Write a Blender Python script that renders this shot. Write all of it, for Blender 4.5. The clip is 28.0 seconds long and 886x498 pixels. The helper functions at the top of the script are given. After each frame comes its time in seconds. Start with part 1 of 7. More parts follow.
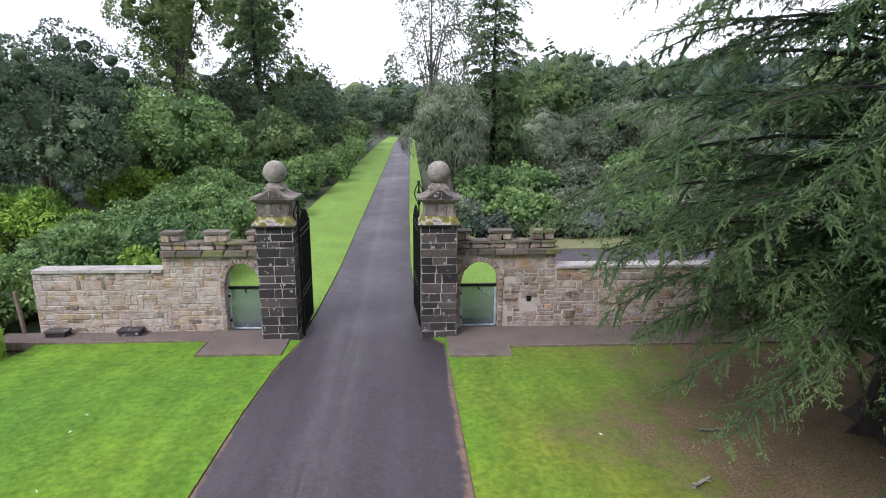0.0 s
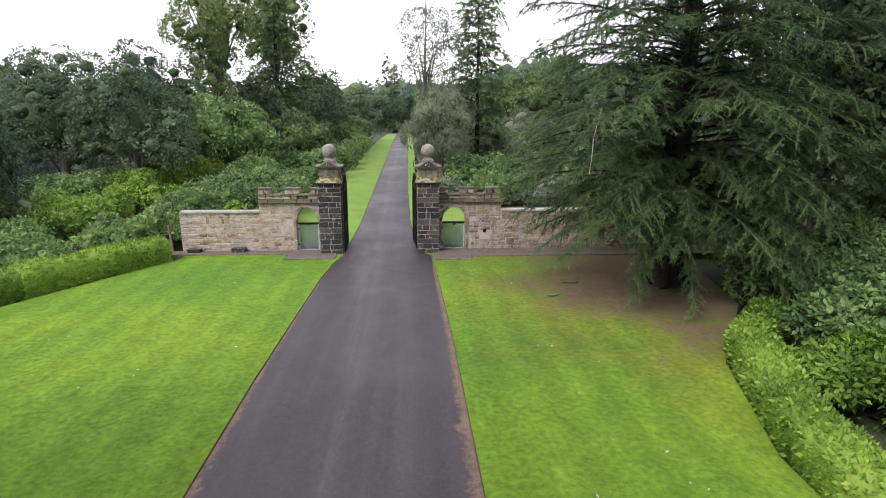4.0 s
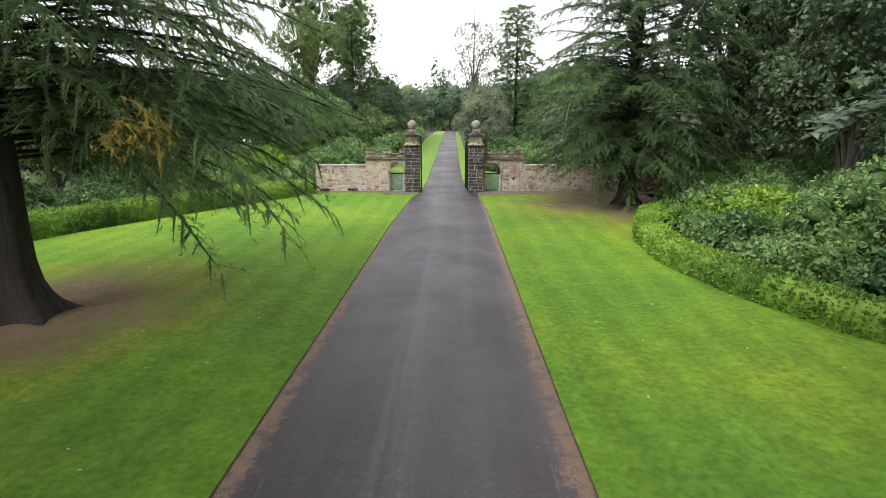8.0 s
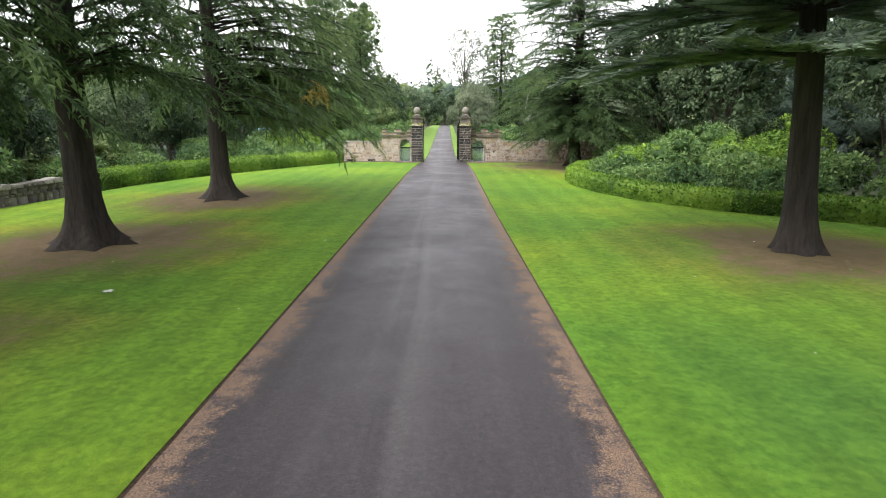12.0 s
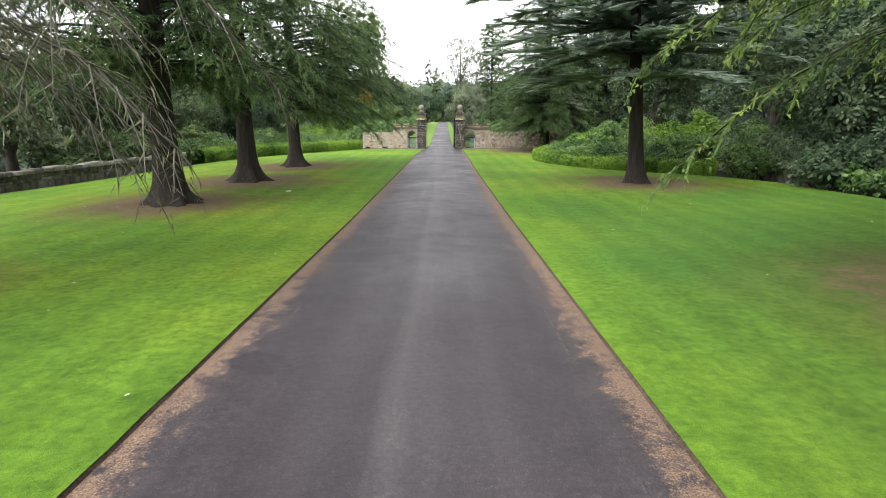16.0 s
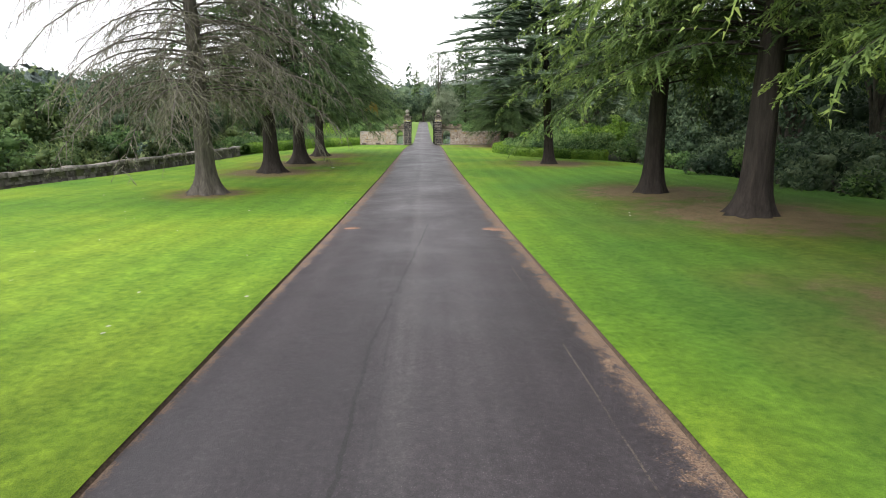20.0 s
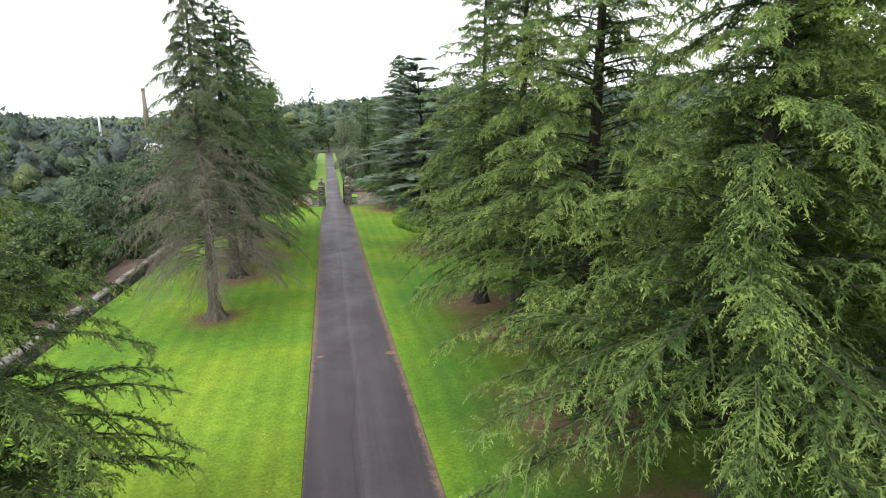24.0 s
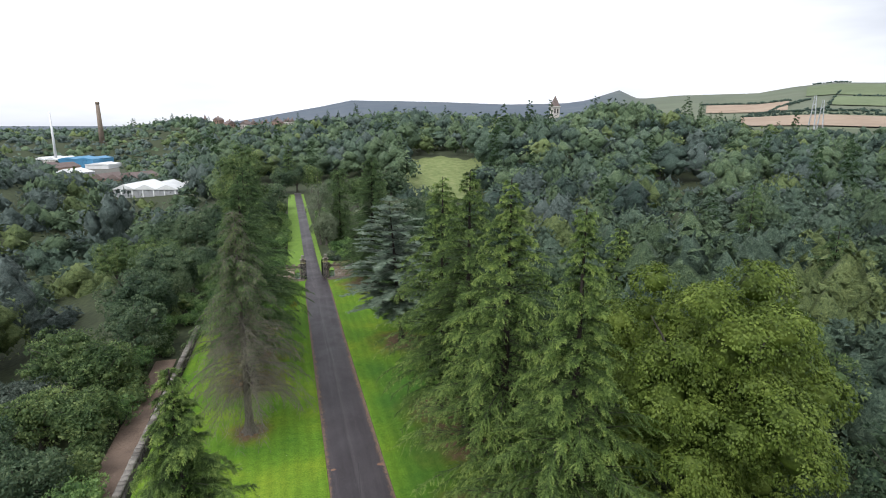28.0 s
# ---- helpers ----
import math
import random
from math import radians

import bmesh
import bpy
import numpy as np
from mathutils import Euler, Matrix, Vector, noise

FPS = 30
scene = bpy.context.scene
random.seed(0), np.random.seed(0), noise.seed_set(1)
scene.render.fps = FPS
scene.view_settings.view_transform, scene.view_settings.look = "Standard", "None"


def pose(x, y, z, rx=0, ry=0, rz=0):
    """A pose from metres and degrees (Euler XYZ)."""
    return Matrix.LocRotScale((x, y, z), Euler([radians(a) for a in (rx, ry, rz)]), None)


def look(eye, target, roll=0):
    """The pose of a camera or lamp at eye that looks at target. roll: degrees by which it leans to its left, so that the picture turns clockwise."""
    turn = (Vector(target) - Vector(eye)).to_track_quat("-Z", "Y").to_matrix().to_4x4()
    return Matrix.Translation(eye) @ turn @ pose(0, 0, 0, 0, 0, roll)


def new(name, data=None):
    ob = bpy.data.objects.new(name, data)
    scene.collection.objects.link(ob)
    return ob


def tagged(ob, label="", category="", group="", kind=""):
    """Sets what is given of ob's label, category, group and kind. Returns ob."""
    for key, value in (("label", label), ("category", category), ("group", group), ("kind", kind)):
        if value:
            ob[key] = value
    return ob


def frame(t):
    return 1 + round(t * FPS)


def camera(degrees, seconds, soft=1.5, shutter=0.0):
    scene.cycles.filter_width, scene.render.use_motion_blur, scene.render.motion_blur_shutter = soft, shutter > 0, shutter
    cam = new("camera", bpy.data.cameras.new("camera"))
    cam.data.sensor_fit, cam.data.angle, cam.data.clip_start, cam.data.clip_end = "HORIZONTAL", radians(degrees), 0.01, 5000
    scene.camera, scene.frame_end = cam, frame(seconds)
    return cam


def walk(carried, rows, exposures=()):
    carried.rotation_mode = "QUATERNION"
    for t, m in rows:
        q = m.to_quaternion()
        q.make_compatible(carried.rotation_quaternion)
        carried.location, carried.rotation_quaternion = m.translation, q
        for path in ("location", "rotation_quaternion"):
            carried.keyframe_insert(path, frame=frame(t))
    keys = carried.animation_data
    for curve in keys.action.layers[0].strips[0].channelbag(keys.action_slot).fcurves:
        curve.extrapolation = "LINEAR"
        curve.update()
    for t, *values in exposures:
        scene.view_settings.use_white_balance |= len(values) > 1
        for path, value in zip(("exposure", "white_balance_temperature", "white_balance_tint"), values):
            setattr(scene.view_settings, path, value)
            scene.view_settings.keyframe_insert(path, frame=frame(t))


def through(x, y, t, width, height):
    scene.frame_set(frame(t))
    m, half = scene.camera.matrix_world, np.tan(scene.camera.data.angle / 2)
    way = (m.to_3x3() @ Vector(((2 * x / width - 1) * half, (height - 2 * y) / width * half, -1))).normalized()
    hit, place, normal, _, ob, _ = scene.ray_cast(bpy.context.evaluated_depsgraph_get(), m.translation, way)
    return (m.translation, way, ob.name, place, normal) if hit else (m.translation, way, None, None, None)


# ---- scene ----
cam = camera(77.9, 28.0, soft=0.95)

PATH = [
    (0, (1.498, -1.859, 6.012), (1.61, 0.089, 5.573), 0.30),
    (2, (1.426, -6.092, 6.09), (1.555, -4.147, 5.645), 0.20),
    (3, (1.49, -8.768, 6.102), (1.612, -6.822, 5.657), 0.30),
    (5.5, (0.976, -17.198, 5.380), (1.104, -15.252, 4.938), 0.01),
    (6, (0.924, -18.752, 5.150), (0.992, -16.802, 4.710), 0.01),
    (6.5, (0.803, -20.417, 4.915), (0.802, -18.466, 4.479), 0.01),
    (7, (0.771, -22.034, 4.760), (0.711, -20.083, 4.325), 0.02),
    (7.5, (0.646, -23.913, 4.695), (0.600, -21.962, 4.258), 0.02),
    (8, (0.611, -25.880, 4.610), (0.577, -23.929, 4.175), 0.02),
    (8.5, (0.572, -27.526, 4.611), (0.544, -25.575, 4.172), 0.01),
    (9, (0.635, -29.282, 4.549), (0.603, -27.331, 4.112), 0.01),
    (9.5, (0.666, -30.951, 4.449), (0.636, -29.000, 4.008), 0.01),
    (10, (0.784, -32.744, 4.178), (0.746, -30.793, 3.741), 0.00),
    (11, (0.565, -35.885, 3.713), (0.547, -33.934, 3.274), 0.01),
    (11.5, (0.481, -37.393, 3.508), (0.467, -35.442, 3.072), 0.01),
    (12, (0.525, -39.003, 3.371), (0.512, -37.052, 2.932), 0.00),
    (12.5, (0.512, -40.486, 3.094), (0.495, -38.534, 2.659), 0.00),
    (13, (0.515, -41.981, 2.936), (0.497, -40.031, 2.493), -0.00),
    (13.5, (0.505, -43.602, 2.904), (0.494, -41.651, 2.466), -0.00),
    (16, (0.413, -52.459, 2.930), (0.408, -50.509, 2.484), -0.03),
    (17, (0.365, -56.514, 2.994), (0.365, -54.564, 2.549), -0.02),
    (17.5, (0.371, -58.510, 3.034), (0.399, -56.561, 2.587), -0.02),
    (18, (0.365, -60.509, 3.072), (0.411, -58.561, 2.624), -0.02),
    (18.5, (0.359, -62.548, 3.087), (0.410, -60.599, 2.640), -0.02),
    (19, (0.311, -64.603, 3.112), (0.365, -62.654, 2.665), -0.02),
    (19.5, (0.178, -66.668, 3.166), (0.244, -64.720, 2.717), -0.02),
    (20, (0.144, -68.854, 3.201), (0.210, -66.906, 2.752), -0.02),
    (20.5, (0.016, -70.857, 3.852), (0.087, -68.909, 3.405), -0.02),
    (22.5, (-0.291, -78.391, 8.213), (-0.148, -76.447, 7.765), 0.09),
    (23, (-0.435, -80.601, 10.079), (-0.199, -78.666, 9.632), -0.02),
    (23.5, (-0.755, -82.716, 11.996), (-0.430, -80.794, 11.550), -0.09),
    (24, (-1.137, -84.665, 13.984), (-0.736, -82.757, 13.540), -0.07),
    (24.5, (-1.464, -86.473, 15.910), (-1.016, -84.575, 15.469), -0.29),
    (25, (-1.884, -88.217, 18.001), (-1.402, -86.327, 17.558), -0.33),
    (25.5, (-2.341, -89.969, 20.143), (-1.837, -88.085, 19.700), -0.26),
    (26, (-2.890, -91.691, 22.248), (-2.372, -89.810, 21.809), 0.06),
    (26.5, (-3.374, -93.319, 24.369), (-2.848, -91.440, 23.930), 0.16),
    (27, (-3.886, -94.830, 26.464), (-3.352, -92.953, 26.025), 0.28),
    (27.5, (-4.386, -96.261, 28.524), (-3.848, -94.385, 28.087), 0.35),
    (28, (-4.871, -97.623, 30.590), (-4.329, -95.748, 30.152), 0.35),
]
walk(cam, [(t, look(eye, target, roll)) for t, eye, target, roll in PATH],
     exposures=((0, 0.53, 5900, 20), (3, 0.53, 6100, 20), (6, 0.6, 6650, 10), (8, 0.74, 6500, 10), (11, 0.95, 6500, 10), (14, 1.1, 6500, 10), (17, 0.84, 6500, 10), (20, 0.72, 6500, 10), (22.5, 0.52, 6500, 10), (24, 0.62, 6450, 10), (28, 0.1, 6250, 10)))

# ---- overcast daylight ----
SUN_EL, SUN_ROT = 48.0, 225.0
world = bpy.data.worlds.new("overcast_sky")
scene.world = world
world.use_nodes = True
wn, wl = world.node_tree.nodes, world.node_tree.links
wn.clear()
w_out, w_bg = wn.new("ShaderNodeOutputWorld"), wn.new("ShaderNodeBackground")
w_sky = wn.new("ShaderNodeTexSky")
w_sky.sky_type, w_sky.sun_disc = "NISHITA", False
w_sky.sun_elevation, w_sky.sun_rotation = radians(SUN_EL), radians(SUN_ROT)
w_sky.air_density, w_sky.dust_density, w_sky.ozone_density = 1.0, 4.0, 1.0
w_hsv = wn.new("ShaderNodeHueSaturation")
w_hsv.inputs["Saturation"].default_value = 0.18
w_hsv.inputs["Value"].default_value = 0.07
w_co, w_map = wn.new("ShaderNodeTexCoord"), wn.new("ShaderNodeMapping")
w_map.inputs["Scale"].default_value = (1.2, 1.2, 5.0)
w_cl = wn.new("ShaderNodeTexNoise")
w_cl.inputs["Scale"].default_value, w_cl.inputs["Detail"].default_value = 1.3, 5.0
w_rmp = wn.new("ShaderNodeValToRGB")
w_rmp.color_ramp.elements[0].position, w_rmp.color_ramp.elements[0].color = 0.34, (0.58, 0.605, 0.66, 1)
w_rmp.color_ramp.elements[1].position, w_rmp.color_ramp.elements[1].color = 0.64, (1.1, 1.1, 1.12, 1)
w_mix = wn.new("ShaderNodeMix")
w_mix.data_type = "RGBA"
w_mix.inputs["Factor"].default_value = 0.82
wl.new(w_co.outputs["Generated"], w_map.inputs["Vector"])
wl.new(w_map.outputs["Vector"], w_cl.inputs["Vector"])
wl.new(w_cl.outputs["Fac"], w_rmp.inputs["Fac"])
wl.new(w_sky.outputs["Color"], w_hsv.inputs["Color"])
wl.new(w_hsv.outputs["Color"], w_mix.inputs["A"])
wl.new(w_rmp.outputs["Color"], w_mix.inputs["B"])
wl.new(w_mix.outputs["Result"], w_bg.inputs["Color"])
w_bg.inputs["Strength"].default_value = 1.3
wl.new(w_bg.outputs["Background"], w_out.inputs["Surface"])

sun = new("sun", bpy.data.lights.new("sun", "SUN"))
sun.data.energy, sun.data.angle, sun.data.color = 1.9, radians(25), (1.0, 0.97, 0.92)
az = radians(SUN_ROT)
sun.matrix_world = look((40 * math.sin(az), 40 * math.cos(az), 45), (0, 0, 0))

# ---- materials ----
def material(name, rough=0.8, metal=0.0):
    m = bpy.data.materials.new(name)
    m.use_nodes = True
    n, l = m.node_tree.nodes, m.node_tree.links
    b = n["Principled BSDF"]
    b.inputs["Roughness"].default_value, b.inputs["Metallic"].default_value = rough, metal
    return m, n, l, b


def noise_node(n, l, scale, detail=4.0, vec=None, rough=0.55):
    t = n.new("ShaderNodeTexNoise")
    t.inputs["Scale"].default_value, t.inputs["Detail"].default_value, t.inputs["Roughness"].default_value = scale, detail, rough
    if vec is None:
        vec = n.new("ShaderNodeTexCoord").outputs["Object"]
    l.new(vec, t.inputs["Vector"])
    return t


def ramp(n, l, fac, *stops):
    r = n.new("ShaderNodeValToRGB")
    while len(r.color_ramp.elements) < len(stops):
        r.color_ramp.elements.new(0.5)
    for e, (p, c) in zip(r.color_ramp.elements, stops):
        e.position, e.color = p, (*c, 1)
    l.new(fac, r.inputs["Fac"])
    return r.outputs["Color"]


def mix(n, l, kind, fac, a, b):
    x = n.new("ShaderNodeMix")
    x.data_type, x.blend_type = "RGBA", kind
    for key, v in (("Factor", fac), ("A", a), ("B", b)):
        if hasattr(v, "links"):
            l.new(v, x.inputs[key])
        elif isinstance(v, (int, float)):
            x.inputs[key].default_value = v
        else:
            x.inputs[key].default_value = (*v, 1)
    return x.outputs["Result"]


def calc(n, l, op, a, b=None, clamp=False):
    x = n.new("ShaderNodeMath")
    x.operation, x.use_clamp = op, clamp
    for i, v in enumerate((a, b)):
        if v is None:
            continue
        if hasattr(v, "links"):
            l.new(v, x.inputs[i])
        else:
            x.inputs[i].default_value = v
    return x.outputs[0]


def bump(n, l, b, height, strength, distance):
    u = n.new("ShaderNodeBump")
    u.inputs["Strength"].default_value, u.inputs["Distance"].default_value = strength, distance
    l.new(height, u.inputs["Height"])
    l.new(u.outputs["Normal"], b.inputs["Normal"])


def foliage_mat(name, dark, mid, light, patch=0.35, through=0.35, rough=0.5, grain=4.0, speck=0.34, drift=1.25, lit_growth=0.0):
    """Leaves: every leaf has its own tone, larger tufts drift in colour, some light passes through."""
    m, n, l, b = material(name, rough)
    geo, obj = n.new("ShaderNodeNewGeometry"), n.new("ShaderNodeObjectInfo")
    t = noise_node(n, l, patch, 3.0, geo.outputs["Position"])
    v = noise_node(n, l, grain, 3.0, geo.outputs["Position"], 0.8)
    f = 0.52
    for src, k in ((geo.outputs["Random Per Island"], speck), (t.outputs["Fac"], drift), (v.outputs["Fac"], 0.7), (obj.outputs["Random"], 0.22)):
        f = calc(n, l, "ADD", calc(n, l, "MULTIPLY", calc(n, l, "SUBTRACT", src, 0.5), k), f)
    # tips lightened, inner needles darkened: new growth plus light and shade painted in
    if lit_growth:
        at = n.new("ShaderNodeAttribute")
        at.attribute_name = "lit_growth"
        f = calc(n, l, "ADD", calc(n, l, "MULTIPLY", calc(n, l, "SUBTRACT", at.outputs["Fac"], 0.6), lit_growth), f)
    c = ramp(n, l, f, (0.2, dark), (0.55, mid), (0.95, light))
    l.new(c, b.inputs["Base Color"])
    bump(n, l, b, v.outputs["Fac"], 0.5, 0.12)
    b.inputs["Specular IOR Level"].default_value = 0.18
    tr, mx = n.new("ShaderNodeBsdfTranslucent"), n.new("ShaderNodeMixShader")
    l.new(c, tr.inputs["Color"])
    mx.inputs["Fac"].default_value = through
    l.new(b.outputs["BSDF"], mx.inputs[1])
    l.new(tr.outputs["BSDF"], mx.inputs[2])
    l.new(mx.outputs["Shader"], n["Material Output"].inputs["Surface"])
    return m


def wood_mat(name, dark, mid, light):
    """Far leafy crowns: lobes of different tone, noise painting leaf clumps a metre across with shaded gaps and leaves
    a hand across, in strong relief.
    """
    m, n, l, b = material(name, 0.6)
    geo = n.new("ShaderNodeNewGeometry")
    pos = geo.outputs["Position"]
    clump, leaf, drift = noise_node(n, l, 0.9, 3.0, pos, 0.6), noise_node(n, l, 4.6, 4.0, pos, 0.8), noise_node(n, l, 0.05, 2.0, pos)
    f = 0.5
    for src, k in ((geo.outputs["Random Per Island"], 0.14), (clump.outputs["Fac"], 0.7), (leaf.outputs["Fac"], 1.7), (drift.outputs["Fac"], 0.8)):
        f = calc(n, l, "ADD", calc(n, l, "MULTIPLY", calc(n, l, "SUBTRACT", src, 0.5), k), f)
    # the ramp's dark end paints the shade between leaf clumps
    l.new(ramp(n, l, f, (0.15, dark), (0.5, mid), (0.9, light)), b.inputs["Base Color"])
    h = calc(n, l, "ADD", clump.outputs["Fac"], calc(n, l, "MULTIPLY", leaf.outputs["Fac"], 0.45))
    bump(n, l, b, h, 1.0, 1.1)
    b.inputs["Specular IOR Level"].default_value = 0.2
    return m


def stone_mat(name, *stops, rough=0.9, lichen=0.0, grain=14.0, depth=0.02, smear=0.0):
    """Stone with a tone of its own for every block, grain, and pale or mossy lichen blots."""
    m, n, l, b = material(name, rough)
    obj, geo = n.new("ShaderNodeObjectInfo"), n.new("ShaderNodeNewGeometry")
    tone = calc(n, l, "FRACT", calc(n, l, "ADD", obj.outputs["Random"], geo.outputs["Random Per Island"]))
    c = ramp(n, l, tone, *stops)
    g = noise_node(n, l, grain, 6.0, geo.outputs["Position"], 0.7)
    s = noise_node(n, l, 1.7, 4.0, geo.outputs["Position"])
    c = mix(n, l, "MULTIPLY", 0.75, c, ramp(n, l, g.outputs["Fac"], (0.25, (0.55, 0.53, 0.5)), (0.7, (1.25, 1.22, 1.2))))
    c = mix(n, l, "MULTIPLY", 0.6, c, ramp(n, l, s.outputs["Fac"], (0.3, (0.6, 0.57, 0.55)), (0.65, (1.1, 1.1, 1.1))))
    if smear:
        w = noise_node(n, l, 2.6, 6.0, geo.outputs["Position"], 0.7)
        k = ramp(n, l, w.outputs["Fac"], (0.46, (0, 0, 0)), (0.66, (smear, smear, smear)))
        c = mix(n, l, "MIX", k, c, (0.50, 0.465, 0.435))
        d = noise_node(n, l, 4.3, 5.0, geo.outputs["Position"], 0.7)
        c = mix(n, l, "MULTIPLY", 0.8, c, ramp(n, l, d.outputs["Fac"], (0.3, (0.42, 0.39, 0.37)), (0.52, (1.05, 1.04, 1.03))))
    if lichen:
        v = noise_node(n, l, 5.0, 5.0, geo.outputs["Position"], 0.7)
        k = calc(n, l, "MULTIPLY", calc(n, l, "GREATER_THAN", v.outputs["Fac"], 0.63), lichen)
        c = mix(n, l, "MIX", k, c, (0.55, 0.55, 0.5))
        o = n.new("ShaderNodeTexVoronoi")
        o.inputs["Scale"].default_value = 3.2
        l.new(geo.outputs["Position"], o.inputs["Vector"])
        spot = calc(n, l, "LESS_THAN", calc(n, l, "ADD", o.outputs["Distance"], calc(n, l, "MULTIPLY", g.outputs["Fac"], 0.12)), 0.2)
        c = mix(n, l, "MIX", calc(n, l, "MULTIPLY", spot, lichen), c, (0.46, 0.46, 0.44))
    l.new(c, b.inputs["Base Color"])
    bump(n, l, b, g.outputs["Fac"], 0.6, depth)
    return m


def plain_mat(name, color, rough=0.7, metal=0.0, vary=0.25, scale=6.0, relief=0.004):
    m, n, l, b = material(name, rough, metal)
    g = noise_node(n, l, scale, 5.0)
    lo, hi = tuple(c * (1 - vary) for c in color), tuple(min(1, c * (1 + vary)) for c in color)
    l.new(ramp(n, l, g.outputs["Fac"], (0.3, lo), (0.7, hi)), b.inputs["Base Color"])
    bump(n, l, b, g.outputs["Fac"], 0.4, relief)
    return m


M_HEMLOCK = foliage_mat("hemlock_needles", (0.061, 0.103, 0.035), (0.193, 0.288, 0.084), (0.407, 0.512, 0.143), through=0.45, patch=0.9, speck=0.16, grain=13.0, lit_growth=1.0)
M_FIR = foliage_mat("dark_fir_needles", (0.056, 0.101, 0.045), (0.134, 0.210, 0.082), (0.266, 0.354, 0.134), through=0.5, patch=0.9, speck=0.16, grain=13.0, lit_growth=0.7)
M_CEDAR = foliage_mat("blue_cedar_needles", (0.11, 0.165, 0.12), (0.3, 0.375, 0.285), (0.5, 0.58, 0.46), through=0.4, patch=1.1, speck=0.14, grain=13.0, lit_growth=0.15)
M_DEADTWIG = foliage_mat("dry_brown_twigs", (0.085, 0.088, 0.05), (0.18, 0.18, 0.11), (0.3, 0.29, 0.2), through=0.1)
M_RHODO = foliage_mat("rhododendron_leaves", (0.05, 0.105, 0.042), (0.16, 0.27, 0.09), (0.34, 0.47, 0.165), rough=0.35, speck=0.5)
M_HEDGE = foliage_mat("clipped_hedge_leaves", (0.06, 0.125, 0.024), (0.19, 0.33, 0.052), (0.38, 0.54, 0.09), rough=0.38, speck=0.5)
M_BROAD = foliage_mat("broad_leaves", (0.044, 0.081, 0.033), (0.123, 0.187, 0.072), (0.296, 0.370, 0.135), patch=0.2, speck=0.5)
M_LIME = foliage_mat("yellow_green_leaves", (0.042, 0.068, 0.014), (0.122, 0.175, 0.034), (0.27, 0.345, 0.075), patch=0.4, speck=0.3, grain=2.5, drift=1.2, through=0.3)
M_BIRCH = foliage_mat("grey_green_birch_leaves", (0.075, 0.098, 0.06), (0.17, 0.21, 0.13), (0.31, 0.36, 0.24), speck=0.5)
M_DARKBROAD = foliage_mat("dark_woodland_leaves", (0.036, 0.065, 0.039), (0.095, 0.147, 0.081), (0.223, 0.286, 0.155), patch=0.12, speck=0.5)
M_GREYWOOD = foliage_mat("grey_green_woodland_leaves", (0.052, 0.071, 0.057), (0.121, 0.155, 0.124), (0.241, 0.276, 0.218), patch=0.12, speck=0.5)
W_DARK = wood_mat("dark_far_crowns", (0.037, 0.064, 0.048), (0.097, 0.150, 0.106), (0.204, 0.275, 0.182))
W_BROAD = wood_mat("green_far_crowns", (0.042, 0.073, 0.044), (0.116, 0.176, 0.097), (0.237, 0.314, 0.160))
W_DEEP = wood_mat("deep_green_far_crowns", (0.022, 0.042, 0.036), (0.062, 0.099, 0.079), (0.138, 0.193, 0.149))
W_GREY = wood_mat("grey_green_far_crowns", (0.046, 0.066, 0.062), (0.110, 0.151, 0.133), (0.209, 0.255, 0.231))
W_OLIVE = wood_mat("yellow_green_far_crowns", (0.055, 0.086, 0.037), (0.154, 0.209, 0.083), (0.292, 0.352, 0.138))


def bark_mat(name, dark, light):
    m, n, l, b = material(name, 0.95)
    co, mp = n.new("ShaderNodeTexCoord"), n.new("ShaderNodeMapping")
    mp.inputs["Scale"].default_value = (1, 1, 0.12)
    l.new(co.outputs["Object"], mp.inputs["Vector"])
    g = noise_node(n, l, 9.0, 6.0, mp.outputs["Vector"], 0.7)
    l.new(ramp(n, l, g.outputs["Fac"], (0.3, dark), (0.7, light)), b.inputs["Base Color"])
    bump(n, l, b, g.outputs["Fac"], 0.9, 0.06)
    return m


M_BARK = bark_mat("fir_bark", (0.014, 0.0115, 0.01), (0.058, 0.046, 0.04))
M_PALEWOOD = bark_mat("bleached_dead_wood", (0.2, 0.18, 0.16), (0.45, 0.42, 0.38))
M_DEADWOOD = bark_mat("dead_grey_twig_bark", (0.1, 0.09, 0.078), (0.27, 0.245, 0.21))
M_YELLOWING = foliage_mat("yellowing_needles", (0.12, 0.1, 0.02), (0.3, 0.24, 0.045), (0.45, 0.36, 0.07), through=0.2)
M_BARK_GREY = bark_mat("grey_bark", (0.05, 0.045, 0.04), (0.17, 0.15, 0.125))


